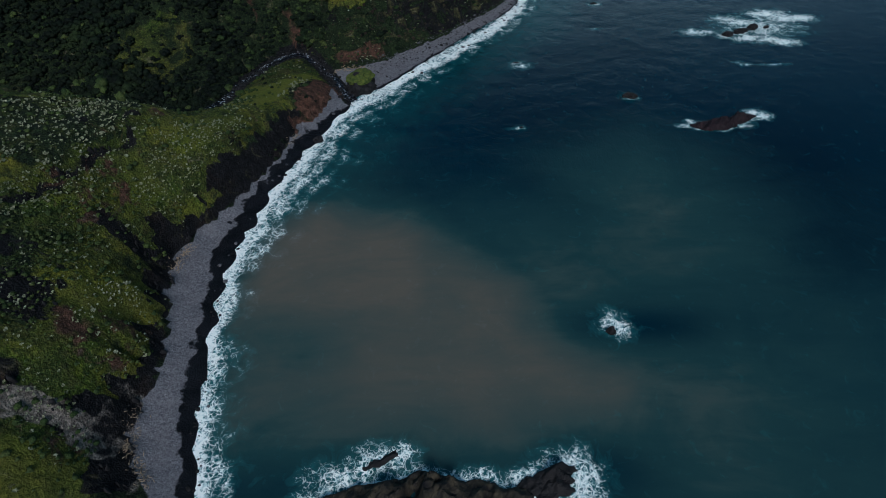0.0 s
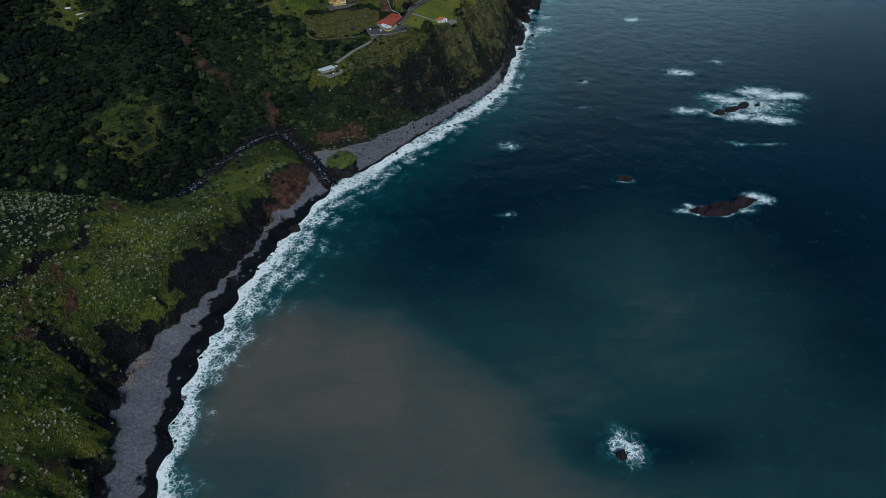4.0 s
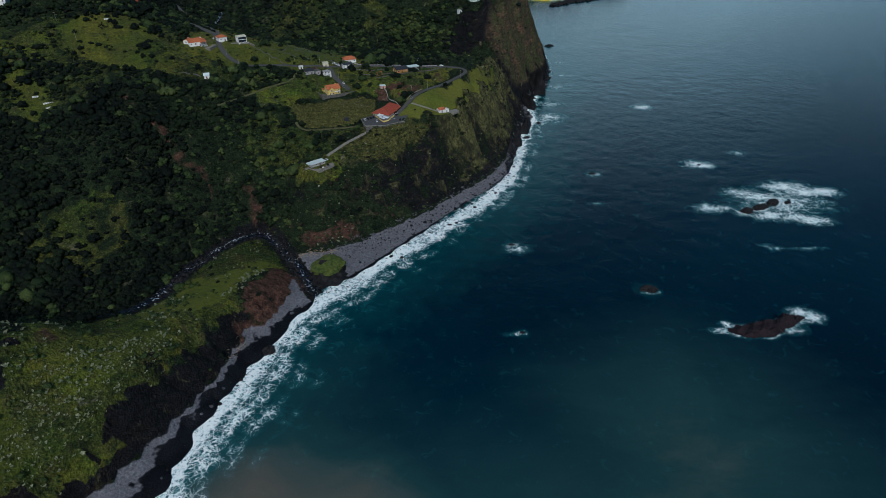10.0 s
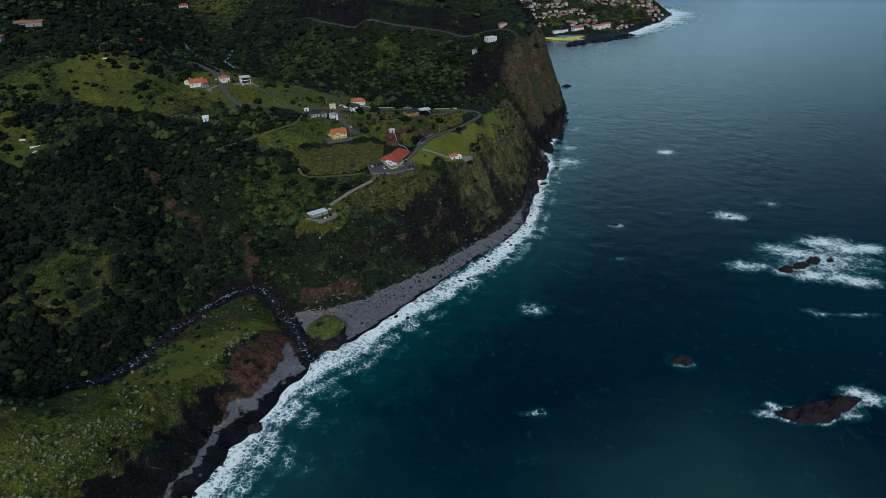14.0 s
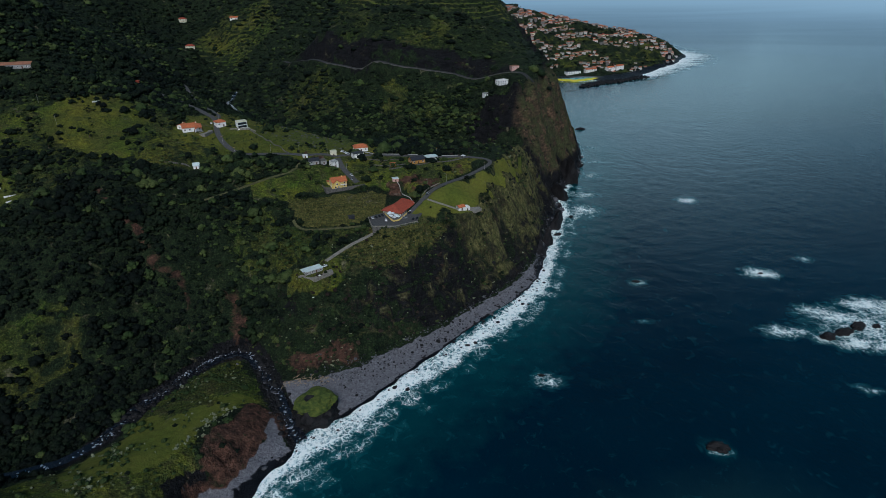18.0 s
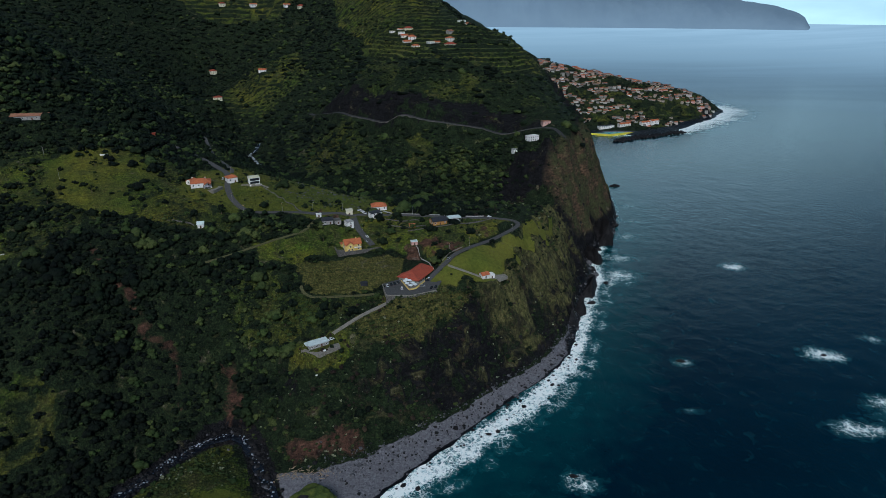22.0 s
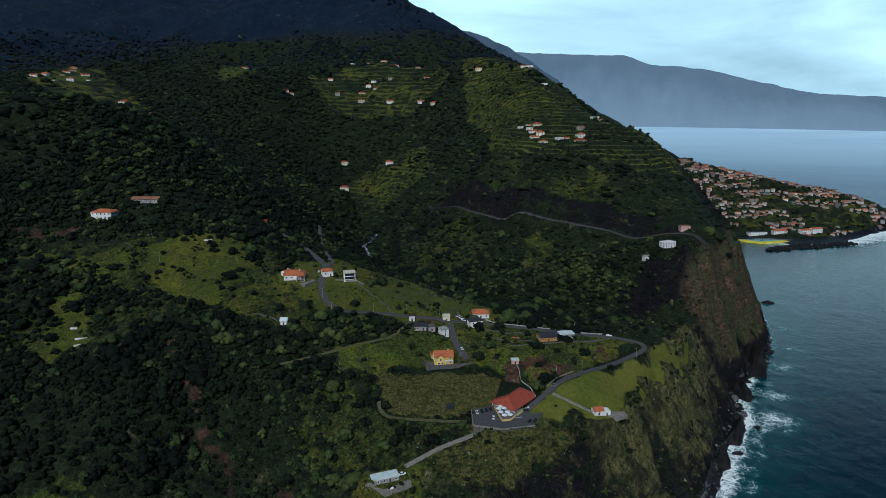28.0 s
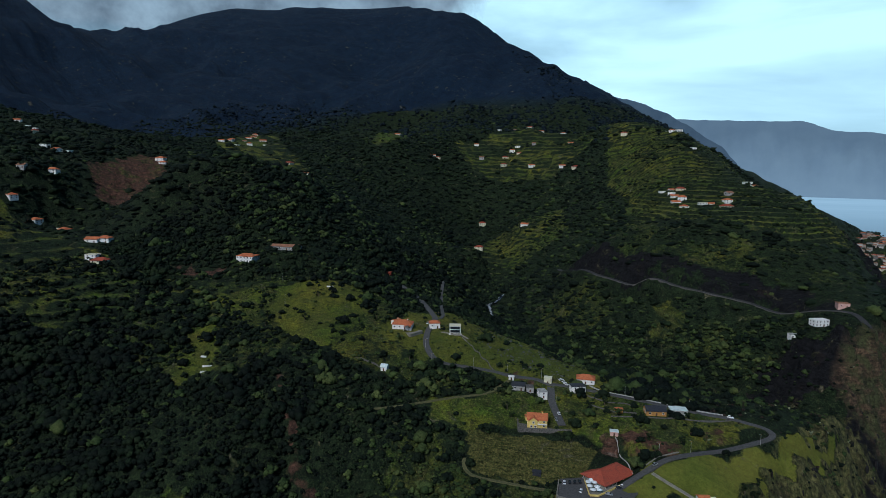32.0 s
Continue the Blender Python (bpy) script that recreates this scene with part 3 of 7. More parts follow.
_lhs[:_n, :_n] = _gap - 0.6 * np.eye(_n)
_lhs[:_n, _n:] = np.c_[np.ones(_n), SPOTS[:, :2] / 1000]
_lhs[_n:, :_n] = _lhs[:_n, _n:].T
WEIGHTS = np.linalg.solve(_lhs, np.r_[SPOTS[:, 2], 0, 0, 0])


def broad(x, y):
    """Smooth height of the land at arrays of places."""
    x, y = np.asarray(x, float), np.asarray(y, float)
    shape, x, y = x.shape, x.ravel(), y.ravel()
    out = np.empty(len(x))
    for a in range(0, len(x), 20000):
        b = slice(a, a + 20000)
        r = np.sqrt((x[b, None] - SPOTS[None, :, 0]) ** 2 + (y[b, None] - SPOTS[None, :, 1]) ** 2)
        out[b] = r @ WEIGHTS[:_n] + WEIGHTS[_n] + x[b] / 1000 * WEIGHTS[_n + 1] + y[b] / 1000 * WEIGHTS[_n + 2]
    return out.reshape(shape)


_rng = np.random.default_rng(5)
_table = _rng.random((256, 256)) * 2 - 1


def value_noise(x, y):
    """Smooth noise of unit cell size, -1 to 1."""
    i, j = np.floor(x).astype(int), np.floor(y).astype(int)
    u, v = x - i, y - j
    u, v = u * u * (3 - 2 * u), v * v * (3 - 2 * v)
    t = lambda a, b: _table[a % 256, b % 256]
    return (t(i, j) * (1 - u) + t(i + 1, j) * u) * (1 - v) + (t(i, j + 1) * (1 - u) + t(i + 1, j + 1) * u) * v


def fbm(x, y, cell, octaves=4):
    out, amp = 0, 1.0
    for k in range(octaves):
        out = out + amp * value_noise(x / cell + 17.3 * k, y / cell - 9.1 * k)
        cell, amp = cell / 2.03, amp * 0.5
    return out


def to_line(x, y, line):
    """Distance from places to a line, and how far along it the nearest point lies."""
    line = np.array(line, float)[:, :2]
    best, where, s = np.full(np.shape(x), 1e9), np.zeros(np.shape(x)), 0.0
    for a, b in zip(line[:-1], line[1:]):
        d = b - a
        n = np.hypot(*d)
        f = np.clip(((x - a[0]) * d[0] + (y - a[1]) * d[1]) / n**2, 0, 1)
        r = np.hypot(x - a[0] - f * d[0], y - a[1] - f * d[1])
        where = np.where(r < best, s + f * n, where)
        best, s = np.minimum(best, r), s + n
    return best, where


def inside(x, y, poly):
    """Whether places lie in a polygon."""
    hit = np.zeros(np.shape(x), bool)
    for (ax, ay), (bx, by) in zip(poly, poly[1:] + poly[:1]):
        cut = (ay > y) != (by > y)
        hit ^= cut & (x < (bx - ax) * (y - ay) / (by - ay + 1e-12) + ax)
    return hit


def depth_in(x, y, poly):
    """Distance to a polygon's edge, positive inside."""
    d, _ = to_line(x, y, poly + poly[:1])
    return np.where(inside(x, y, poly), d, -d)


def smooth01(v, a, b):
    f = np.clip((v - a) / (b - a), 0, 1)
    return f * f * (3 - 2 * f)


# ---- roads and sites ----
# name: (line, width). Each is laid on the land and the land is levelled under it.
ROADS = {
    "lane": ([(-95, 765), (-107, 765), (-121, 756), (-135, 752), (-153, 743), (-170, 733), (-181, 735), (-193, 746), (-202, 762), (-207, 776),
              (-216, 798), (-236, 818), (-262, 842), (-300, 866)], 4.6),
    "side_lane": ([(-95, 765), (-86, 744), (-77, 732), (-70, 723)], 5.0),
    "coast_road": ([(-24, 688), (-18, 697), (-11, 707), (-4, 719), (6, 730), (20, 747), (34, 763), (45, 777), (52, 787), (47, 792), (33, 789),
                    (22, 791), (-6, 784), (-30, 778), (-59, 774), (-81, 771), (-95, 765)], 4.0),
    "driveway": ([(-50, 664), (-66, 652), (-84, 634)], 3.2),
    "footpath": ([(-8, 706), (0, 703.5), (10, 702.5), (19, 702.5)], 2.4),
    "old_lane": ([(-121, 752), (-127, 727), (-145, 711), (-168, 688), (-190, 667)], 2.6),
    "field_track": ([(-116, 672), (-112, 664), (-104, 662), (-80, 667), (-57, 672)], 2.4),
    "upper_lane": ([(-213, 800), (-218, 814), (-241, 849), (-266, 890), (-290, 929), (-320, 984)], 3.4),
    "mountain_road": ([(-240, 1170), (-197, 1112), (-160, 1084), (-127, 1071), (-61, 1047), (16, 1036), (75, 1012), (101, 998), (112, 985)], 6.0),
}
PARKING = [(-56, 682), (-50, 662), (-32, 663), (-15, 673), (-12, 690), (-20, 703), (-30, 683), (-44, 692)]
# House sites levelled by hand: x, y, radius
SITES = [(-32, 700, 18), (-93, 625, 10), (-86, 717, 11), (-222, 756, 13), (-203, 775, 7), (-183, 775, 8), (-75, 785, 9), (-75, 766, 8),
         (-20, 764, 12), (22, 703, 9), (-399, 750, 13), (-375, 776, 16), (74, 980, 9), (-110, 745, 8), (-95, 747, 6), (-37, 727, 6), (-200, 701, 5)]


def ground_base(x, y):
    """Height of the land with its ruggedness, before roads and sites are cut in."""
    h = broad(x, y)
    d = 3.0
    slope = np.hypot(broad(x + d, y) - broad(x - d, y), broad(x, y + d) - broad(x, y - d)) / (2 * d)
    shore, s = to_line(x, y, SHORE)
    steep = smooth01(slope, 0.55, 1.3) * smooth01(h, 4, 14)
    steep = steep * ~inside(x, y, LAWN)
    gully = np.abs(fbm(x + 0.6 * y, y - 0.3 * x, 26, 4))
    ribs = (0.42 - np.abs(value_noise(s / 17 + 0.5 * fbm(x, y, 30, 2), shore / 90) + 0.5 * value_noise(s / 7.1, shore / 40))) * 9.5 * (1 - smooth01(y, 490, 520))
    far = smooth01(np.hypot(x, y - 300), 900, 1900)
    calm = (1 - smooth01(y, 430, 490)) * smooth01(h, 26, 44)
    h = h + steep * (1 - 0.75 * calm) * ((0.5 - gully) * (7.0 + 6.0 * smooth01(y, 640, 720)) + fbm(x, y, 9, 3) * 1.6 + ribs)
    h = h + smooth01(h, 5, 16) * (fbm(x, y, 42, 4) * (0.9 + 5.0 * far) + (0.22 - np.abs(fbm(x + 0.4 * y, y - 0.4 * x, 330, 4))) * 75 * far * smooth01(h, 180, 420) * (1 - 0.7 * smooth01(h, 700, 950)))
    spine = np.abs(value_noise(s / 24 + 0.6 * fbm(x, y, 40, 2), shore / 120) + 0.55 * value_noise(s / 9.5, shore / 50))
    h = h + steep * (0.45 - spine) * (9 * smooth01(y, 690, 740) + 17 * smooth01(y, 900, 960)) * (1 - smooth01(y, 1300, 1500)) * (1 - smooth01(shore, 60, 100))
    # beds of lava stand out as ledges on the sea cliffs
    bed = h / 17 + 0.5 * fbm(x, y, 90, 2)
    beds = (np.floor(bed) + smooth01(bed - np.floor(bed), 0.45, 0.80) - bed) * 17
    h = h + steep * beds * 0.55 * smooth01(y, 880, 940) * (1 - smooth01(shore, 70, 110))
    away, _ = to_line(x, y, LEDGE)
    upper = x < np.interp(y, [c[1] for c in LEDGE], [c[0] for c in LEDGE])
    scarp = np.where(upper, smooth01(away, -1.0, 3.0) * (1 - smooth01(away, 14, 44)), 0) * smooth01(y, 250, 270) * (1 - smooth01(y, 362, 386))
    h = h + 5.5 * scarp
    h = h + smooth01(h, 12, 30) * (1 - smooth01(y, 440, 500)) * smooth01(-x, 150, 175) * (0.42 - np.abs(fbm(x, y, 52, 3))) * 4.0
    step, tread = np.zeros_like(h), np.ones_like(h)
    for area, rise in TERRACES:
        f = h / rise + 0.35 * fbm(x, y, 60, 2)
        part_ = f - np.floor(f)
        here = inside(x, y, area)
        step = step + here * (np.floor(f) + smooth01(part_, 0.62, 0.95) - f) * rise * 0.85
        tread = np.where(here, 1 - smooth01(part_, 0.50, 0.66) + 0.35 * value_noise(np.floor(f) * 3.7, x / 40), tread)
    h = h + step
    cusp = np.abs(np.sin(s / 8.5 + 2.0 * value_noise(s / 40, 0 * s + 5))) - 0.6 + 0.4 * value_noise(s / 6, 0 * s + 9)
    h = h + 0.75 * cusp * smooth01(h, -2.5, -0.5) * (1 - smooth01(h, 1.2, 3.0)) * (shore < 24) * (1 - smooth01(y, 480, 520))
    low = smooth01(h, 0.4, 2.0) * (1 - smooth01(h, 4, 9))
    return h + low * fbm(x, y, 7, 3) * 0.35, slope, shore, tread


ROAD_LINES = {}
for _name, (_line, _width) in ROADS.items():
    _p = along(_line, 3.0)
    for _ in range(3):
        _p[1:-1] = (_p[:-2] + 2 * _p[1:-1] + _p[2:]) / 4
    _z = broad(_p[:, 0], _p[:, 1])
    for _ in range(14):
        _z[1:-1] = (_z[:-2] + 2 * _z[1:-1] + _z[2:]) / 4
    ROAD_LINES[_name] = np.c_[_p, _z]
SITE_Z = [float(broad(x, y)) for x, y, r in SITES]
PARK_Z = 75.5


def carve(x, y, h):
    """Levels the land under roads and houses."""
    for (sx, sy, r), z in zip(SITES, SITE_Z):
        d = np.hypot(x - sx, y - sy)
        f = 1 - smooth01(d, r, r * 1.7)
        h = h + (z - h) * f
    d, _ = to_line(x, y, PARKING + PARKING[:1])
    d = np.where(inside(x, y, PARKING), 0, d)
    h = h + (PARK_Z - 0.3 - h) * (1 - smooth01(d, 1.0, 9))
    d, _ = to_line(x, y, [(-98, 708), (-80, 710.5), (-62, 718)])
    h = h - 2.2 * (1 - smooth01(d, 2.5, 9))
    for name, line in ROAD_LINES.items():
        width = ROADS[name][1]
        box = (x > line[:, 0].min() - 20) & (x < line[:, 0].max() + 20) & (y > line[:, 1].min() - 20) & (y < line[:, 1].max() + 20)
        if not box.any():
            continue
        d, s = to_line(x[box], y[box], line)
        legs = np.r_[0, np.cumsum(np.linalg.norm(np.diff(line[:, :2], axis=0), axis=1))]
        z = np.interp(s, legs, line[:, 2]) - 0.45
        f = 1 - smooth01(d, width / 2 + 1.2, width / 2 + 6.0)
        h[box] = h[box] + (z - h[box]) * f
    return h


def ground(x, y):
    x, y = np.atleast_1d(np.asarray(x, float)), np.atleast_1d(np.asarray(y, float))
    return carve(x, y, ground_base(x, y)[0])


# ---- what grows where ----
FIELD_TOP = [(-346, 735), (-295, 785), (-258, 766), (-265, 732), (-252, 700), (-269, 687), (-312, 698)]
FIELD_LEFT = [(-357, 655), (-346, 672), (-305, 631), (-317, 616), (-331, 620)]
LAWN = [(-14, 703), (4, 724), (30, 752), (48, 773), (62, 796), (80, 830), (92, 852), (90, 836), (70, 798), (56, 768), (47, 746), (39, 731), (37, 716), (28, 704), (14, 696), (-12, 681), (-16, 690)]
VINES = [(-126, 692), (-44, 716), (-44, 692), (-56, 678), (-82, 670), (-108, 666)]
HOUSE_SLOPE = [(-238, 790), (-222, 846), (-160, 840), (-92, 830), (-60, 800), (-60, 782), (-100, 774), (-104, 762), (-150, 740), (-180, 728), (-206, 735), (-236, 742)]
YELLOW_LAWN = [(-165, 700), (-108, 742), (-60, 724), (-98, 706), (-150, 684)]
SHED_LAWN = [(-112, 626), (-84, 640), (-66, 634), (-74, 615), (-98, 606), (-112, 612)]
BANANA = [(-80, 644), (-52, 668), (-12, 680), (14, 690), (2, 668), (-24, 648), (-60, 632)]
SPUR_TOP = [(-114, 524), (-122, 536), (-142, 516), (-176, 506), (-192, 470), (-196, 450), (-176, 432), (-150, 444), (-139, 462), (-132, 486), (-126, 506)]
SPUR_SIDE = [(-186, 470), (-220, 410), (-300, 400), (-420, 360), (-420, -300), (-160, -300), (-164, 160), (-172, 240), (-178, 300), (-152, 380), (-128, 450), (-126, 480)]
VALLEY_GREEN = [(-292, 538), (-266, 562), (-232, 566), (-232, 547), (-244, 519), (-244, 500), (-275, 500), (-298, 518)]
GARDENS = [(-125, 764), (-96, 776), (-60, 780), (-6, 788), (44, 794), (34, 768), (-4, 725), (-20, 716), (-44, 722), (-64, 722), (-83, 728), (-96, 742)]
LOW_SCRUB = [(-136, 683), (-165, 653), (-160, 639), (-124, 629), (-105, 633), (-86, 640), (-59, 672), (-112, 665)]
SECOND_MIX = [(-235, 1147), (-80, 1046), (44, 1031), (105, 985), (92, 944), (5, 950), (-95, 955), (-160, 985), (-230, 1040)]
OLIVE_SLOPE = [(-214, 1083), (-158, 1072), (-126, 1033), (-162, 1005), (-224, 1023)]
SMALL_MEADOW = [(-88, 1034), (-44, 1026), (-40, 996), (-67, 988)]
KNOLL = [(-739, 1378), (-793, 1536), (-723, 1518), (-666, 1399), (-704, 1352)]
RIDGE_BUSH = [(-170, 1200), (-77, 1125), (36, 1115), (110, 1150), (112, 1060), (20, 1062), (-110, 1085), (-165, 1130)]
HUT_SLOPE = [(-250, 700), (-268, 735), (-296, 790), (-262, 800), (-238, 760), (-214, 735), (-186, 726), (-150, 722), (-165, 704), (-205, 692), (-236, 690)]
TONGUE = [(-104, 522), (-116, 540), (-128, 560), (-138, 575), (-150, 576), (-160, 562), (-170, 540), (-178, 518), (-176, 500), (-140, 510), (-120, 526)]
LIT_MEADOWS = ([(-204, 225), (-187, 264), (-176, 239), (-172, 212), (-183, 208), (-199, 200)], [(-215, 328), (-204, 345), (-190, 331), (-192, 302), (-202, 297)],
           [(-230, 128), (-196, 134), (-188, 142), (-170, 138), (-164, 126), (-170, 60), (-230, 60)], [(-200, 372), (-170, 412), (-154, 418), (-170, 372), (-186, 350)])
DARK_SLOPE = [(-215, 235), (-205, 200), (-205, 165), (-240, 165), (-290, 200), (-290, 270), (-240, 270)]
CLIFF_DARK = [(-137, 428), (-149, 403), (-165, 367), (-172, 346), (-189, 314), (-186, 299), (-172, 324), (-150, 360), (-136, 393), (-127, 432)]
CLIFF_SOUTH = [(-190, 274), (-180, 244), (-173, 226), (-171, 208), (-178, 186), (-180, 168), (-171, 147), (-160, 128), (-150, 130), (-165, 170), (-163, 205), (-168, 240), (-181, 276)]
PALE_ROCK = [(-206, 157), (-195, 164), (-185, 162), (-174, 152), (-167, 136), (-173, 138), (-187, 147), (-202, 143)]
SUCCULENTS = ([(-290, 350), (-253, 370), (-214, 392), (-214, 356), (-226, 328), (-234, 300), (-262, 276), (-310, 290)], [(-191, 372), (-154, 420), (-150, 404), (-166, 366), (-186, 312), (-202, 322)],
              [(-200, 200), (-196, 232), (-184, 248), (-176, 236), (-182, 206)], [(-206, 150), (-200, 172), (-186, 168), (-176, 148), (-190, 140)], [(-136, 522), (-118, 520), (-128, 492), (-134, 470), (-141, 470), (-134, 500)])
RED_SLIP = [(-127, 442), (-125, 463), (-124, 487), (-117, 523), (-99, 516), (-100, 494), (-110, 468), (-120, 444)]
LEDGE = [(-240, 262), (-231, 287), (-225, 308), (-219, 329), (-212, 349), (-207, 370)]
EAST_TERRACE = [(-185, 1288), (-20, 1262), (90, 1200), (80, 1150), (-60, 1150), (-130, 1190)]
RIDGE_TERRACE = [(-330, 1700), (-150, 1720), (-20, 1450), (95, 1330), (104, 1190), (70, 1140), (-60, 1140), (-150, 1180), (-170, 1290), (-250, 1420)]
CLIFF_BAND = [(-250, 1170), (-196, 1104), (-104, 1056), (20, 1036), (84, 1012), (100, 1028), (30, 1062), (-80, 1078), (-160, 1120)]
FAR_TERRACE = [(-450, 1250), (-400, 1370), (-310, 1370), (-270, 1290), (-330, 1220)]
VILLAGE_TERRACE = [(-640, 1560), (-540, 1720), (-420, 1720), (-330, 1600), (-380, 1490), (-560, 1480)]
HAMLET = [(-1060, 1420), (-960, 1330), (-840, 1230), (-680, 1120), (-620, 1020), (-720, 1010), (-900, 1110), (-1000, 1260)]
LEFT_MIX = [(-430, 690), (-300, 790), (-250, 730), (-290, 640), (-360, 600), (-430, 640)]
WEST_FIELDS = [(-700, 660), (-580, 668), (-470, 668), (-420, 706), (-368, 690), (-394, 650), (-416, 594), (-446, 566), (-500, 556), (-640, 560)]
UPPER_STRIP = [(-381, 695), (-365, 715), (-350, 737), (-323, 703), (-345, 681)]
WEST_TERRACE = [(-737, 785), (-758, 868), (-716, 884), (-660, 850), (-610, 768), (-671, 764)]
TOWN_AREA = [(200, 1700), (480, 1740), (640, 1950), (600, 2080), (380, 2220), (180, 2150), (130, 1800)]
TERRACES = ((TOWN_AREA, 6.5), (RIDGE_TERRACE, 5.2), (VILLAGE_TERRACE, 8.0), (FAR_TERRACE, 5.0), (HAMLET, 8.0), (WEST_FIELDS, 6.0), (WEST_TERRACE, 5.0), (VINES, 2.4), (HOUSE_SLOPE, 3.4), (BANANA, 3.4))
SCARS = [([(-262, 657), (-231, 629), (-209, 620), (-189, 609), (-179, 592)], 3.4), ([(-152, 622), (-147, 608), (-146, 598)], 8),
         ([(-117, 474), (-109, 490), (-104, 505), (-100, 516)], 11), ([(-122, 460), (-115, 474)], 5), ([(-96, 566), (-78, 572), (-62, 584)], 7), ([(-40, 720), (-26, 730), (-2, 733)], 11),
         ([(-438, 712), (-416, 724)], 11), ([(-206, 305), (-212, 318)], 6), ([(-190, 190), (-194, 206)], 7), ([(-200, 380), (-204, 392)], 5)]


def cover(x, y, h, slope, shore, tread):
    """How much of each kind of ground lies at places."""
    shore_at = to_line(x, y, SHORE)[1]
    wob = fbm(x, y, 18, 3)
    px, py = x + 6 * wob, y + 6 * fbm(x + 300, y, 18, 3)
    grass = np.zeros_like(x)
    for area, much in ((FIELD_TOP, 0.90), (FIELD_LEFT, 0.90), (TONGUE, 0.62), (LAWN, 1.1), (HOUSE_SLOPE, 0.94), (LEFT_MIX, 0.40), (UPPER_STRIP, 0.8), (YELLOW_LAWN, 0.8), (SHED_LAWN, 0.80), (SPUR_SIDE, 0.74), (SPUR_TOP, 1.1), (GARDENS, 0.76), (LOW_SCRUB, 0.40), (OLIVE_SLOPE, 0.40), (SMALL_MEADOW, 0.46), (KNOLL, 0.7),
                       (VALLEY_GREEN, 0.44), (RIDGE_TERRACE, 0.62), (EAST_TERRACE, 0.76), (FAR_TERRACE, 0.58), (VILLAGE_TERRACE, 0.62), (WEST_FIELDS, 0.60), (HAMLET, 0.70), (HUT_SLOPE, 0.56), (TOWN_AREA, 0.40)):
        grass = np.maximum(grass, much * inside(px, py, area))
    # brighter grass here puts the light on these slopes into the colour
    for area in LIT_MEADOWS:
        grass = np.maximum(grass, 0.94 * inside(px, py, area))
    grass = np.where(inside(px, py, DARK_SLOPE), grass * 0.62, grass)
    grass = np.where(inside(px, py, SUCCULENTS[0]), grass * 0.40, grass)
    grass = np.maximum(grass, inside(px, py, SECOND_MIX) * (0.10 + 0.24 * fbm(x, y, 40, 3)))
    grass = np.maximum(grass, inside(px, py, RIDGE_BUSH) * (0.24 + 0.25 * fbm(x, y, 40, 3)))
    for area, rise in TERRACES[:6]:
        grass = np.where(inside(x, y, area), grass * tread * 1.25, grass)
    crop = np.maximum(1.0 * inside(x, y, VINES), np.maximum(0.62 * inside(px, py, BANANA), 0.5 * inside(px, py, WEST_TERRACE)))
    soil = np.zeros_like(x)
    for line, r in SCARS:
        soil = np.maximum(soil, 1.02 - 0.6 * to_line(px, py, line)[0] / r)
    soil = np.maximum(soil, 1.15 * inside(px, py, RED_SLIP))
    soil = np.maximum(soil, inside(px, py, GARDENS) * (0.30 + 0.55 * fbm(x + 90, y, 22, 3)))
    soil = np.maximum(soil, 0.95 * inside(px, py, WEST_TERRACE))
    coast = 1 - smooth01(shore, 70, 150)
    rock = smooth01(slope, 0.75, 1.35) * smooth01(h, 2, 7) * (0.25 + 0.95 * coast) - 0.10 * (wob > 0.1)
    rock = np.where(h > 420, rock * 0.3, rock)
    rock = np.where((y > 560) & (y < 930) & (h > 10), rock * (0.55 + 0.3 * (y > 760)), rock)
    brow = 13 + 10 * smooth01(y, 325, 375) + 5 * wob
    rock = np.where((y < 500) & (x < -100), rock * smooth01(brow - h, -4, 5), rock)
    crest = smooth01(-np.abs(value_noise(shore_at / 17 + 0.5 * fbm(x, y, 30, 2), shore / 90) + 0.5 * value_noise(shore_at / 7.1, shore / 40)), -0.30, -0.08)
    for area in (CLIFF_DARK, CLIFF_SOUTH):
        face = depth_in(x, y, area) / 9 + 1.0 * fbm(x + 33, y, 15, 4) - 0.9 * crest
        rock = np.maximum(rock, 1.1 * smooth01(face, -0.25, 0.35) * (shore < 90))
    rock = rock * (1 - 0.8 * inside(px, py, RED_SLIP))
    spine = np.abs(value_noise(shore_at / 24 + 0.6 * fbm(x, y, 40, 2), shore / 120) + 0.55 * value_noise(shore_at / 9.5, shore / 50))
    # clefts lose their pale cover: the crevices' shade is put into the colour
    cleft = smooth01(spine, 0.42, 0.85)
    sere = smooth01(slope, 0.6, 1.1) * (h > 12) * smooth01(y, 655, 720) * (1 - smooth01(y, 900, 940)) * (shore < 100) * (0.52 + 0.36 * smooth01(h, 14, 50)) + 0.14 * (h > 9) * (shore < 90) * (y > 560) * (y < 720)
    sere = sere * (1 - 0.55 * cleft) * (1 - smooth01(y, 890, 940)) * ~inside(px, py, LAWN)
    rock = rock * ~inside(px, py, LAWN)
    tawny = smooth01(y, 905, 945) * (y < 1500) * (1 - smooth01(shore, 38, 72)) * smooth01(h - 14 * cleft, 12, 34) * smooth01(slope, 0.45, 0.85)
    # high and western ground takes the painted blue haze
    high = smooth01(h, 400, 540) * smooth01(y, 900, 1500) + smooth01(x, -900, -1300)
    rock = np.maximum(rock, (0.74 + 0.40 * fbm(x, y, 24, 3)) * inside(px, py, CLIFF_BAND))
    bed = to_line(x, y, STREAM)[0]
    rock = np.maximum(rock, 0.9 * (1 - smooth01(bed, 5, 11)))
    ledge = to_line(px, py, LEDGE)[0]
    rock = np.maximum(rock, 1.1 - 0.26 * ledge)
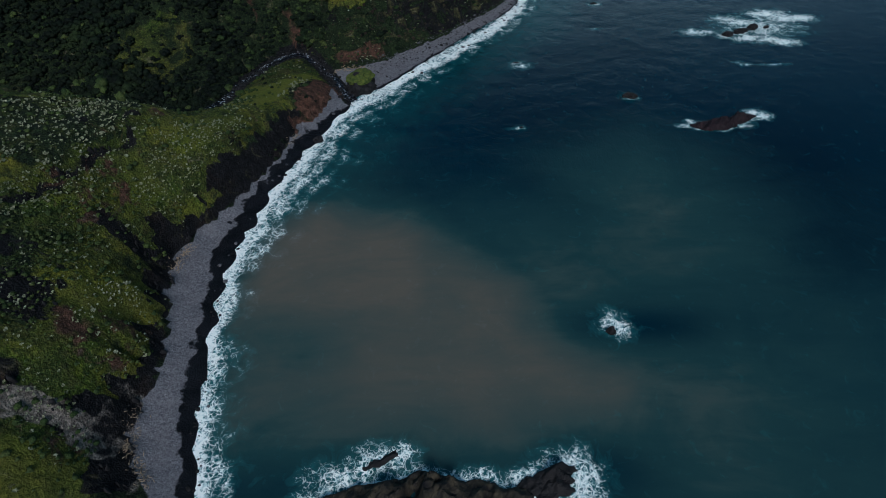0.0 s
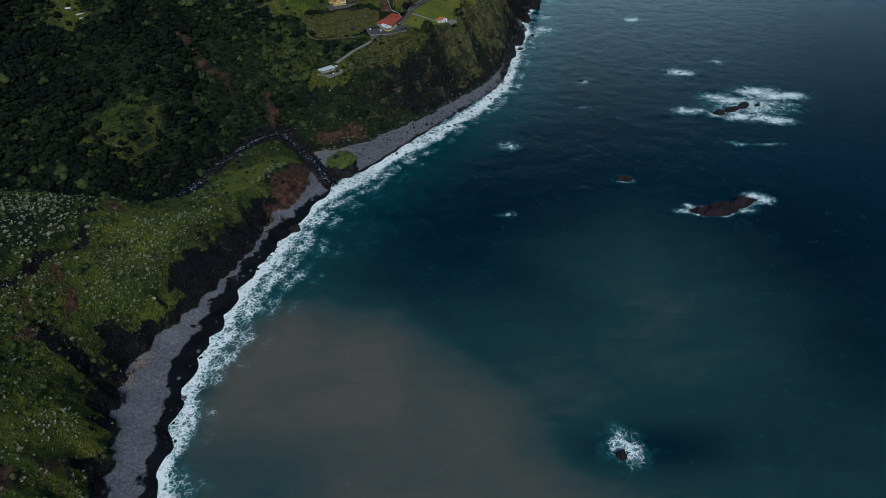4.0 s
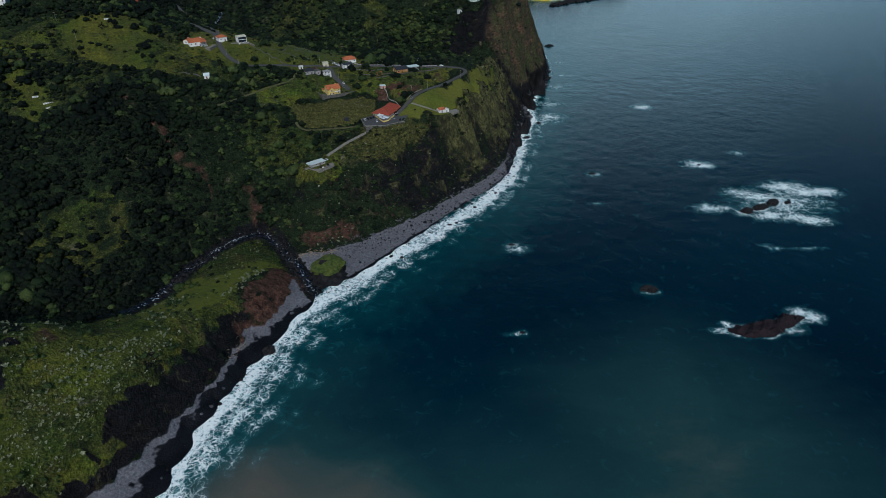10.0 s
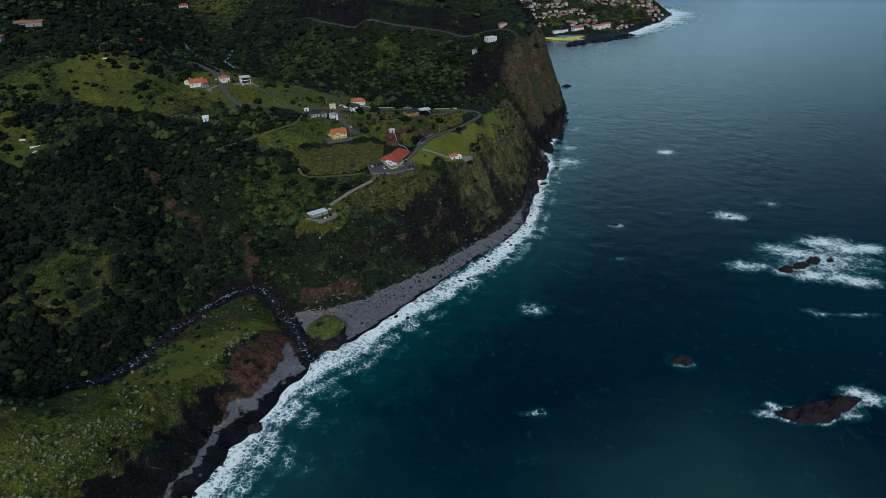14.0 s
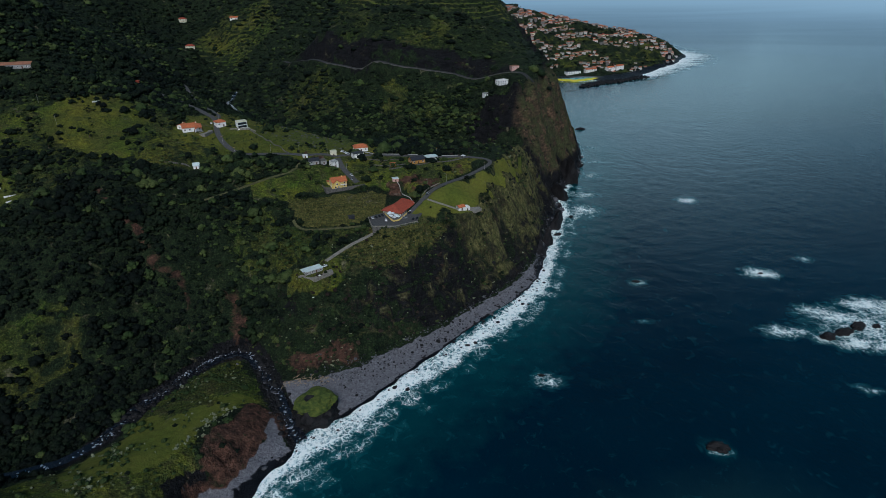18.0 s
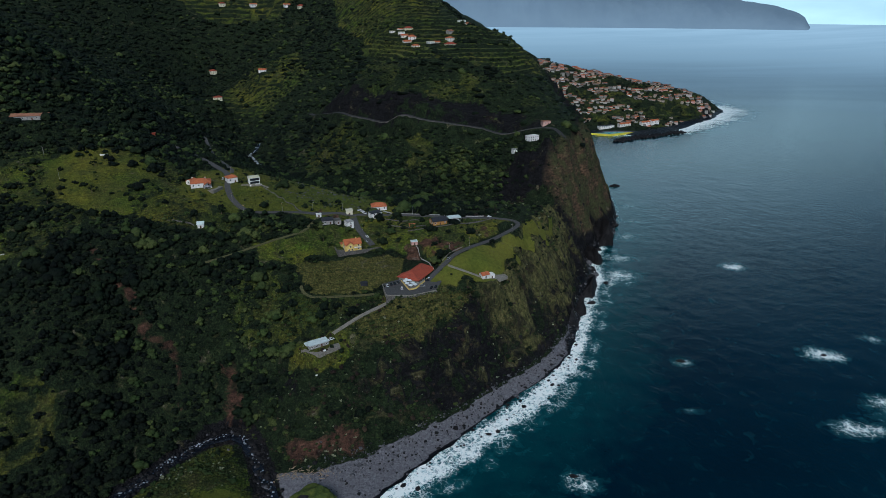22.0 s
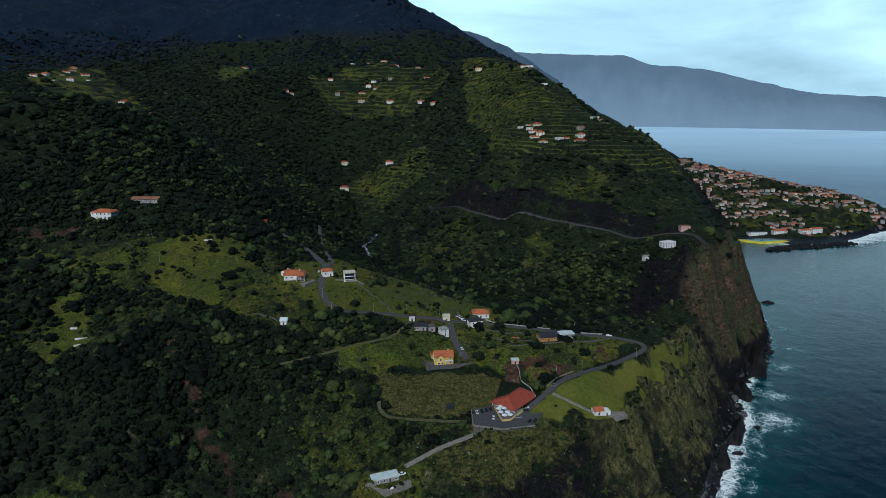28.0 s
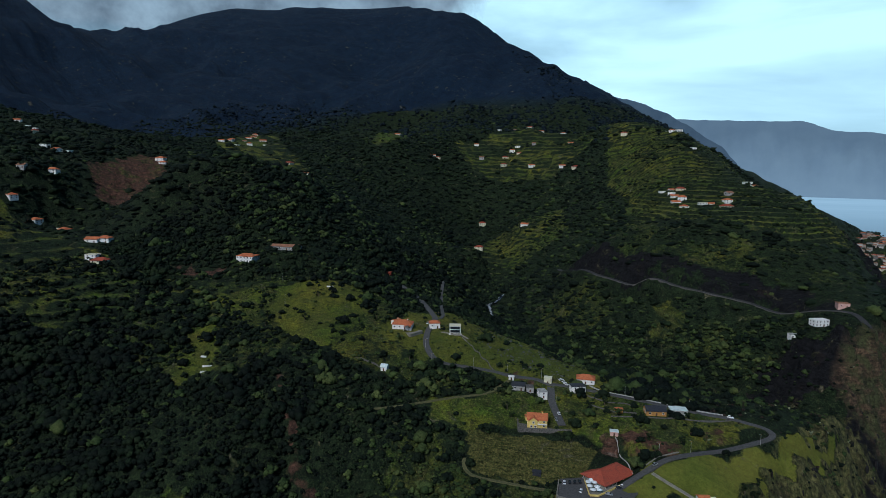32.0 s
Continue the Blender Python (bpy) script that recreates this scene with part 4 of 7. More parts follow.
    soil = np.maximum(soil, inside(px, py, SPUR_SIDE) * ~inside(px, py, SPUR_TOP) * (0.08 + 0.58 * fbm(x + 400, y, 36, 3)))
    rock = np.maximum(rock, inside(x, y, SPUR_SIDE) * (fbm(x + 50, y + 80, 26, 3) - 0.32))
    sand = smooth01(6.6 - 1.3 * smooth01(y, 540, 570) + 0.6 * wob - h, 0, 1.2) * (shore < 75) * (y < 790) * smooth01(bed, 6, 10)
    sand = np.maximum(sand, smooth01(5 - h, 0, 1) * (y > 1550) * (shore < 60))
    wet = np.clip(1.25 - shore / np.interp(y, [240, 320, 430, 480, 560, 600], [12, 17, 20, 9, 7, 9]), 0, 1) * (h < 4.5) + (h < 0.3) + (y > 790) * (h < 7) * (shore < 30)
    bare = 1.0 * inside(px, py, PALE_ROCK) + 0.35 * inside(x, y, CLIFF_SOUTH) * (y < 190)
    return dict(bare=bare, sere=np.clip(sere, 0, 1), tawny=tawny, high=np.clip(high, 0, 1), grass=grass, crop=crop, soil=np.clip(soil, 0, 1.2), rock=np.clip(rock, 0, 1.2), sand=sand, wet=np.clip(wet, 0, 1))


def graded(*spans):
    """Coordinates from spans of (start, end, step)."""
    out = [np.arange(a, b, s) for a, b, s in spans]
    return np.r_[np.concatenate(out), spans[-1][1]]


def sheet(name, xs, ys, place, masks, material, keep=None):
    """A sheet over a grid of coordinates as one mesh with soft shading and per-point masks."""
    gx, gy = np.meshgrid(xs, ys)
    nx, ny = len(xs), len(ys)
    i = np.arange(nx * ny).reshape(ny, nx)
    quads = np.stack([i[:-1, :-1], i[:-1, 1:], i[1:, 1:], i[1:, :-1]], -1).reshape(-1, 4)
    if keep is not None:
        quads = quads[keep.ravel()[quads].any(1)]
    me = bpy.data.meshes.new(name)
    me.vertices.add(nx * ny)
    me.vertices.foreach_set("co", place.reshape(-1).astype(np.float32))
    me.loops.add(quads.size)
    me.loops.foreach_set("vertex_index", quads.ravel().astype(np.int32))
    me.polygons.add(len(quads))
    me.polygons.foreach_set("loop_start", np.arange(0, quads.size, 4, dtype=np.int32))
    me.polygons.foreach_set("use_smooth", np.ones(len(quads), bool))
    for key, value in masks.items():
        me.attributes.new(key, "FLOAT", "POINT").data.foreach_set("value", np.asarray(value, np.float32).ravel())
    me.materials.append(material)
    me.update()
    me.validate()
    return new(name, me)


def build_ground():
    xs = graded((-4300, -1500, 60), (-1500, -760, 22), (-760, -440, 9), (-440, 150, 2.8), (150, 260, 5), (260, 760, 12), (760, 1000, 40))
    ys = graded((-700, -60, 24), (-60, 120, 6), (120, 1020, 2.9), (1020, 1320, 3.8), (1320, 1700, 5.5), (1700, 2100, 11), (2100, 4900, 48))
    gx, gy = np.meshgrid(xs, ys)
    h, slope, shore, tread = ground_base(gx, gy)
    sea_side = h < 0
    z = carve(gx, gy, h)
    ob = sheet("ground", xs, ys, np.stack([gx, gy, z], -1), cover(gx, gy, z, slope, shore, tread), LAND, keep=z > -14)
    return tagged(ob, "green volcanic hills, cliffs and grey shingle beach", "ground", kind="structure")


build_ground()

# ---- sea ----
EYE = (35.0, 330.0, 262.0)
ROCKS = [  # x, y, length, width, height, turn, foam radius
    (177, 501, 13, 7, 3.5, -12, 5), (310, 622, 13, 8, 3.5, 20, 9), (326, 628, 15, 8, 4.5, 25, 10), (342, 637, 14, 9, 4.5, 30, 10),
    (358, 638, 7, 5, 2.2, 40, 8), (102, 229, 5.5, 5, 3.2, 30, 4), (71, 454, 4, 3, 0.8, 0, 4), (183, 710, 7, 4, 1.3, 0, 5), (230, 1236, 16, 8, 3, 10, 6),
    (78, 571, 5, 3, 0.8, 0, 6), (305, 727, 5, 3, 0.8, 0, 6)]
# x, y, half length, half width, strength
FOAM_PATCHES = [(352, 640, 50, 19, 0.92), (303, 728, 13, 6, 1.1), (312, 725, 8, 4, 1.2), (361, 757, 15, 7, 0.72), (278, 630, 15, 6, 1.05), (291, 629, 9, 4, 1.0), (322, 661, 20, 8, 0.95), (334, 651, 18, 8, 1.1),
                (372, 672, 20, 7, 1.15), (384, 660, 22, 8, 1.1), (404, 659, 17, 6, 1.15), (414, 661, 9, 3, 1.1), (350, 628, 16, 8, 1.0), (327, 614, 17, 6, 1.1), (350, 610, 15, 6, 1.05), (365, 603, 15, 5, 1.15),
                (392, 640, 24, 6, 0.7), (300, 562, 9, 3, 0.78), (306, 557, 10, 3, 0.8), (334, 556, 16, 1.6, 0.95), (299, 912, 10, 5, 1.2), (172, 643, 13, 1.5, 0.9),
                (281, 468, 9, 6, 1.1), (285, 463, 8, 5, 1.2), (264, 450, 9, 4, 1.05), (212, 451, 7, 3, 1.1), (220, 459, 6, 3, 0.9), (104, 236, 11, 9, 0.98), (108, 231, 9, 8, 1.0), (66, 452, 8, 2, 0.9), (82, 565, 10, 6, 0.95), (184, 708, 9, 4, 0.95),
                (178, 499, 8, 3, 1.05), (-54, 138, 20, 10, 1.0), (-36, 149, 17, 8, 1.05), (-24, 152, 9, 6, 1.1), (60, 140, 16, 13, 1.0), (67, 135, 12, 15, 1.1), (36, 138, 8, 5, 1.05), (17, 141, 10, 4, 0.95),
                (200, 1002, 16, 10, 0.8), (226, 1130, 14, 6, 0.7), (218, 1060, 12, 5, 0.75), (176, 930, 22, 9, 0.85), (168, 880, 20, 12, 0.95)]
OUTCROP = [(-78, 124), (-58, 131), (-40, 136), (-24, 138), (-14, 142), (-3, 138), (16, 136), (34, 133), (42, 128), (40, 112), (20, 98), (-20, 94), (-64, 102)]
HEAD_ROCK = [(34, 133), (40, 139), (48, 141), (58, 146), (65, 144), (66, 141), (60, 139), (64, 136), (58, 135), (62, 131), (54, 127), (42, 121)]
LONG_ROCK = [(211, 451.5), (218, 455), (236, 456), (251, 458), (262, 463), (272, 465), (279, 463), (271, 457), (261, 452), (251, 444.5), (244, 442), (228, 444.5), (218, 448)]
SPLIT_ROCK = [(-47, 146), (-36, 150), (-26, 153.5), (-24.5, 151), (-36, 146), (-45, 143)]
SILT_CORE = [(-138, 335), (-110, 364), (-80, 367), (-60, 349), (-26, 347), (0, 330), (13, 283), (11, 244), (-10, 220), (-51, 226), (-93, 232), (-140, 228), (-152, 277)]
SILT_WIDE = [(-136, 300), (-104, 358), (-80, 367), (-26, 352), (10, 326), (28, 312), (50, 288), (74, 258), (92, 216), (122, 204), (108, 177), (63, 160), (17, 153), (-28, 156), (-72, 160), (-84, 190), (-82, 220), (-128, 228)]
MURK = [(0, 335), (91, 345), (100, 396), (170, 430), (216, 404), (226, 340), (214, 266), (190, 272), (130, 244), (168, 204), (182, 175), (140, 148), (60, 140)]


def far_sea(x, y):
    """Beyond the town the sheet draws in and rises to fit the camera's view from EYE, so that the whole sea up to the
    horizon fits the stage.
    """
    dx, dy = x - EYE[0], y - EYE[1]
    far = np.maximum(np.hypot(dx, dy), 1.0)
    reach = np.minimum(far, 12500)
    drawn = np.where(reach > 2400, 2400 + 2400 * (1 - 2400 / np.maximum(reach, 1)), reach)
    f = drawn / np.maximum(far, 1)
    return EYE[0] + dx * f, EYE[1] + dy * f, EYE[2] * (1 - drawn / np.maximum(reach, 1))


def build_sea():
    outer = np.r_[np.arange(2800, 6001, 200), 7500, 10000, 12600, 13000.0]
    xs = np.r_[-outer[::-1], graded((-2600, -200, 300), (-200, 440, 3.5), (440, 800, 16), (800, 2600, 90)), outer]
    ys = np.r_[-outer[::-1], graded((-2600, -80, 140), (-80, 780, 3.5), (780, 1060, 4.5), (1060, 1300, 9), (1300, 2150, 14), (2150, 2800, 80)), outer]
    gx, gy = np.meshgrid(xs, ys)
    x, y, z = far_sea(gx, gy)
    shore, s = to_line(gx, gy, SHORE)
    width = np.interp(gy, [80, 140, 200, 240, 300, 350, 400, 450, 520, 620, 760, 860, 960, 1700, 1900], [19, 18, 16, 14, 24, 33, 35, 30, 24, 18, 22, 24, 18, 34, 60])
    width = width * (0.62 + 0.62 * np.abs(np.sin(s / 9.5 + 2.2 * value_noise(s / 47, 0 * s + 3))) + 0.16 * value_noise(s / 8, 0 * s + 8))
    foam = 0.88 - 0.62 * shore / np.maximum(width, 4)
    foam = foam + 0.13 * np.sin(shore / 2.3 + 3.0 * value_noise(s / 26, 0 * s + 2)) * (shore < width * 1.6)
    foam = foam + 0.12 * np.exp(-((shore - 3.0) / 3.5) ** 2)
    foam = np.where((gy > 960) & (gy < 1660), foam - 0.55, foam) + 0.30 * (gy > 1680)
    line2 = np.exp(-((shore - width * 1.25) / 3.0) ** 2) * smooth01(value_noise(s / 40, 0 * s + 20), -0.2, 0.5)
    foam = np.maximum(foam, 0.42 * line2 * (1 - smooth01(gy, 470, 520)))
    for rx, ry, length, w, hh, turn, r in ROCKS:
        c, sn = math.cos(radians(turn)), math.sin(radians(turn))
        u, v = (gx - rx) * c + (gy - ry) * sn, -(gx - rx) * sn + (gy - ry) * c
        d = np.hypot(u / (length / 2 + r), v / (w / 2 + r * 0.6))
        foam = np.maximum(foam, (0.92 if r > 7 else 0.78) - 0.60 * d)
    for rx, ry, length, w, much in FOAM_PATCHES:
        d = np.hypot((gx - rx) / length, (gy - ry) / (w * (1.5 if ry > 550 else 1.1)))
        foam = np.maximum(foam, much - 0.08 - 0.55 * d)
    for outline, reach in ((OUTCROP, 8), (HEAD_ROCK, 7), (SPLIT_ROCK, 8), (LONG_ROCK, 3.0)):
        d = np.abs(depth_in(gx, gy, outline))
        foam = np.maximum(foam, 0.80 - 0.62 * d / reach)
    silt = np.maximum(1.0 * smooth01(depth_in(gx, gy, SILT_CORE), -26, 42), 0.80 * smooth01(depth_in(gx, gy, SILT_WIDE), -44, 46))
    silt = np.maximum(silt, 0.46 * smooth01(depth_in(gx, gy, MURK), -100, 70))
    south = 0.40 * np.exp(-(((gx - 130) / 300) ** 2 + ((gy - 140) / 190) ** 2))
    south = np.maximum(south, 0.64 * np.exp(-(((gx + 106) / 50) ** 2 + ((gy - 192) / 60) ** 2)))
    silt = np.sqrt(silt ** 2 + south ** 2 + (0.26 * np.exp(-(((gx + 70) / 60) ** 2 + ((gy - 400) / 45) ** 2))) ** 2)
    silt = silt * (1 - 0.85 * np.exp(-(((gx - 122) / 44) ** 2 + ((gy - 233) / 17) ** 2)))
    silt = silt * (1 - 0.6 * np.exp(-(((gx - 78) / 30) ** 2 + ((gy - 135) / 26) ** 2)))
    shoal = np.clip(1.05 - shore / 85, 0, 1) * (gy > 300) + 0.35 * np.clip(1 - shore / 200, 0, 1)
    for rx, ry, length, w, hh, turn, r in ROCKS:
        shoal = np.maximum(shoal, 0.95 - np.hypot(gx - rx, gy - ry) / (r * 2.4 + length * 0.5))
    shoal = np.maximum(shoal, 1.05 - np.hypot((gx - 352) / 85, (gy - 638) / 52))
    seaward = smooth01(-broad(gx, gy), 0.2, 3.0)
    lift = seaward * (0.12 * value_noise(gx / 14, gy / 9) * (shore < 300) + 0.7 * np.clip(foam, 0, 1) * value_noise(s / 9, shore / 6))
    near = np.hypot(gx - EYE[0], gy - EYE[1]) < 5400
    ob = sheet("sea", xs, ys, np.stack([x, y, z + 0.15 + lift * (np.hypot(gx, gy - 300) < 1200)], -1), dict(foam=np.clip(foam, 0, 1.3), silt=silt, shoal=shoal), SEA, keep=near)
    az, out = np.radians(np.arange(-180, 181, 2.0)), np.geomspace(1300, 12500, 42)
    A, D = np.meshgrid(az, out)
    x, y, z = far_sea(EYE[0] + D * np.sin(A), EYE[1] + D * np.cos(A))
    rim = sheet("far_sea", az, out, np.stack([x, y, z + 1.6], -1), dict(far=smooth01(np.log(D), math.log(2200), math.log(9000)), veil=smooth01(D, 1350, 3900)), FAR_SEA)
    tagged(rim, "grey-blue sea reaching to the horizon, its haze a painted glow", "sea", kind="structure")
    return tagged(ob, "dark blue sea with white surf and brown silt", "sea", kind="structure")


build_sea()


# ---- rocks ----
def part(name, bm, material, parent=None, label=""):
    me = bpy.data.meshes.new(name)
    bm.to_mesh(me)
    bm.free()
    me.materials.append(material)
    ob = new(name, me)
    if parent is not None:
        ob.parent = parent
    return tagged(ob, label)


def rock_mesh(length, width, height, seed, cuts=3, sharp=0.32):
    bm = bmesh.new()
    bmesh.ops.create_icosphere(bm, subdivisions=cuts, radius=1.0)
    for v in bm.verts:
        n = noise.fractal(v.co * 1.3 + Vector((seed * 7.1, seed, 0)), 0.9, 2.1, 4)
        ridge = 1 - abs(noise.noise(v.co * 1.9 + Vector((0, seed * 3.3, 5))))
        v.co *= 1 + sharp * n + 0.35 * (ridge - 0.7)
        v.co = Vector((v.co.x * length / 2, v.co.y * width / 2, v.co.z * height * (1.0 if v.co.z > 0 else 0.5)))
    return bm


def ico(subdivisions):
    bm = bmesh.new()
    bmesh.ops.create_icosphere(bm, subdivisions=subdivisions, radius=1.0)
    bm.verts.ensure_lookup_table()
    v = np.array([x.co[:] for x in bm.verts])
    f = np.array([[a.index for a in q.verts] for q in bm.faces])
    bm.free()
    return v, f


def crag_templates(count, seed):
    """Blocky upright lumps with split faces."""
    rng = np.random.default_rng(seed)
    v, f = ico(2)
    out = []
    for _ in range(count):
        w = v * (1 + rng.normal(0, 0.10, (len(v), 1)))
        for _ in range(7):
            n = rng.normal(0, 1, 3) * [1, 1, 0.5]
            n /= np.linalg.norm(n)
            d = np.maximum(0, w @ n - rng.uniform(0.35, 0.7))
            w = w - d[:, None] * n
        out.append((w * [1.1, 0.8, 1.0], f))
    return out


def mound(outline, height, seed, step, peak, spread_, edge=5.0):
    """A craggy rock rising from the sea inside an outline, highest round its peak."""
    xs, ys = [c[0] for c in outline], [c[1] for c in outline]
    gx, gy = np.meshgrid(np.arange(min(xs) - 3, max(xs) + 3, step), np.arange(min(ys) - 3, max(ys) + 3, step))
    d = depth_in(gx + 1.6 * fbm(gx + 90 * seed, gy, 7, 3), gy + 1.6 * fbm(gx, gy + 70 * seed, 7, 3), outline)
    crag = 1 - np.abs(fbm(gx + 40 * seed, gy - 0.5 * gx, 15, 4))
    tall = 0.42 + 0.58 * np.exp(-(((gx - peak[0]) / spread_[0]) ** 2 + ((gy - peak[1]) / spread_[1]) ** 2))
    z = np.where(d > -0.5, height * tall * np.clip((d + 0.5) / edge, 0, 1) ** 0.6 * (0.35 + 0.75 * crag) + 0.7 * fbm(gx, gy + 50 * seed, 3.2, 3), -3.0)
    ob_ = sheet("sea_rock", gx[0], gy[:, 0], np.stack([gx, gy, z], -1), {}, BASALT, keep=d > -3.5)
    ob_.data.polygons.foreach_set("use_smooth", np.zeros(len(ob_.data.polygons), bool))
    return ob_


def build_rocks():
    for k, (x, y, length, width, height, turn, r) in enumerate(ROCKS):
        ob = part("sea_rock", rock_mesh(length, width, height, k + 1, 3, 0.42), BASALT)
        ob.matrix_world = pose(x, y, 0.2, 0, 0, turn)
        tagged(ob, "dark basalt rock awash in foam", "rock", group="rocks in the sea")
    ob = mound(LONG_ROCK, 8.5, 3, 0.8, (262, 457), (26, 9), 4.0)
    ob.data.materials[0] = RED_ROCK
    tagged(ob, "long red-brown sea rock ringed by foam", "rock", group="rocks in the sea")
    for outline, height, seed, peak, wide in ((OUTCROP, 15, 5, (-13, 128), (26, 16)), (HEAD_ROCK, 9, 6, (58, 138), (16, 9)), (SPLIT_ROCK, 4, 7, (-30, 150), (14, 6))):
        ob = mound(outline, height, seed, 1.0, peak, wide)
        if height > 12:
            ob.data.materials[0] = OUTCROP_ROCK
        tagged(ob, "jagged black basalt outcrop in the surf", "rock", group="outcrop in the surf")
    stack = part("rock_pillar", rock_mesh(31, 25, 14, 77, 4, 0.25), BASALT)
    stack.matrix_world = pose(-75, 527, 0, 0, 0, 40)
    tagged(stack, "dark rock pillar with a grassy top at the stream mouth", "rock")
    cap = part("grass_cap", rock_mesh(27, 21, 6.0, 78, 4, 0.2), GRASS_CAP, stack, "green grassy top")
    cap.location = (0, 0, 11.0)
    for k, (x, y, length, width, height, turn) in enumerate(((104, 766, 26, 17, 17, 70), (111, 788, 24, 16, 21, 80), (128, 838, 34, 22, 22, 60), (146, 926, 46, 26, 22, 75), (166, 980, 44, 30, 34, 80), (126, 812, 10, 7, 4, 10), (150, 858, 9, 6, 3, 50))):
        bm = bmesh.new()
        v, f = crag_templates(1, 80 + k)[0]
        ring = [bm.verts.new((a * length / 2 / 1.0, b * width / 2 / 0.75, c * height)) for a, b, c in v]
        for q in f:
            bm.faces.new([ring[n] for n in q])
        bmesh.ops.subdivide_edges(bm, edges=bm.edges, cuts=1, use_grid_fill=True)
        for w in bm.verts:
            w.co *= 1 + 0.16 * noise.fractal(w.co * 0.13 + Vector((k * 9.0, 0, 0)), 0.9, 2.1, 3)
        ob = part("cliff_rock", bm, BASALT)
        ob.matrix_world = pose(x, y, -0.5, 0, 0, turn)
        tagged(ob, "black basalt rock at the foot of the sea cliff", "rock", group="rocks at the cliff foot")
    lone = part("boulder", rock_mesh(9, 7, 4, 91, 3, 0.3), BASALT)
    lone.matrix_world = pose(-105, 440, 0.5, 0, 0, 20)
    tagged(lone, "large dark boulder at the water's edge", "rock")


build_rocks()


def scatter(name, templates, spots, material, label, category, kind="stuff"):
    """Many copies of small templates joined into one mesh. spots: rows of x, y, z, size, height factor, turn."""
    rng = np.random.default_rng(len(name) * 31 + len(spots))
    verts, faces, base = [], [], 0
    which = rng.integers(0, len(templates), len(spots))
    for k, (tv, tf) in enumerate(templates):
        s = spots[which == k]
        if not len(s):
            continue
        c, sn = np.cos(s[:, 5])[:, None], np.sin(s[:, 5])[:, None]
        x = tv[None, :, 0] * c - tv[None, :, 1] * sn
        y = tv[None, :, 0] * sn + tv[None, :, 1] * c
        v = np.stack([x * s[:, 3:4] + s[:, 0:1], y * s[:, 3:4] + s[:, 1:2], tv[None, :, 2] * s[:, 3:4] * s[:, 4:5] + s[:, 2:3]], -1)
        f = tf[None] + (np.arange(len(s)) * len(tv))[:, None, None] + base
        verts.append(v.reshape(-1, 3))
        faces.append(f.reshape(-1, 3))
        base += len(s) * len(tv)
    v, f = np.concatenate(verts), np.concatenate(faces)
    me = bpy.data.meshes.new(name)
    me.vertices.add(len(v))
    me.vertices.foreach_set("co", v.ravel().astype(np.float32))
    me.loops.add(f.size)
    me.loops.foreach_set("vertex_index", f.ravel().astype(np.int32))
    me.polygons.add(len(f))
    me.polygons.foreach_set("loop_start", np.arange(0, f.size, 3, dtype=np.int32))
    me.materials.append(material)
    me.update()
    return tagged(new(name, me), label, category, kind=kind)


def stone_templates(count, seed):
    rng = np.random.default_rng(seed)
    v, f = ico(1)
    return [(v * (1 + rng.normal(0, 0.16, (len(v), 1))) * [1, 0.8, 0.55], f) for _ in range(count)]


def build_boulders():
    rng = np.random.default_rng(11)
    spots = []
    for line, count, reach, big in ((SHORE[12:20], 300, 8, 0.9), (FOOT_FAR[:8], 2900, 17, 0.72), (SHORE[20:26], 260, 7, 2.2), (SHORE[3:12], 130, 5, 0.8), (STREAM[:13], 1100, 6, 1.1)):
        p = along(line, 1.0)
        q = p[rng.integers(0, len(p), count), :2] + rng.normal(0, reach * 0.6, (count, 2))
        size = np.clip(rng.lognormal(-0.35, 0.55, count), 0.3, 3.2) * big
        spots.append(np.c_[q, ground(q[:, 0], q[:, 1]) + 0.1, size, np.ones(count), rng.random(count) * 6.28])
    spots = np.concatenate(spots)
    spots = spots[(spots[:, 2] > -2.0) & (spots[:, 2] < np.where(spots[:, 0] > -80, 8, 22))]
    spots[:, 2] = np.maximum(spots[:, 2], -0.3)
    dark = rng.random(len(spots)) < np.where((spots[:, 2] < 1.2) | (to_line(spots[:, 0], spots[:, 1], STREAM)[0] < 11), 0.92, 0.35)
    scatter("wet_boulders", stone_templates(5, 1), spots[dark], BASALT, "black wet boulders along the waterline", "boulders")
    scatter("beach_stones", stone_templates(5, 2), spots[~dark], BOULDER, "grey rounded stones on the shingle", "stones")


build_boulders()


def build_driftwood():
    """Dry canes and timber washed up against the foot of the cliffs."""
    rng = np.random.default_rng(17)
    v, f = ico(1)
    sticks = [(v * [1.0, w, w] + [0, 0, 0.05], f) for w in (0.10, 0.14, 0.08)]
    spots = []
    for line, count in (([(-169, 176), (-166, 158), (-158, 145), (-150, 136)], 260), ([(-182, 284), (-180, 296), (-176, 308)], 160), ([(-104, 553), (-90, 557), (-70, 560)], 120), ([(-130, 424), (-122, 444)], 50)):
        p = along(line, 0.5)
        q = p[rng.integers(0, len(p), count)] + rng.normal(0, 1.8, (count, 2))
        spots.append(np.c_[q, ground(q[:, 0], q[:, 1]) + 0.05, rng.uniform(0.5, 2.2, count), np.ones(count), rng.random(count) * 6.28])
    scatter("driftwood", sticks, np.concatenate(spots), DRIFT, "dry tan driftwood and canes heaped above the beach", "driftwood")


build_driftwood()


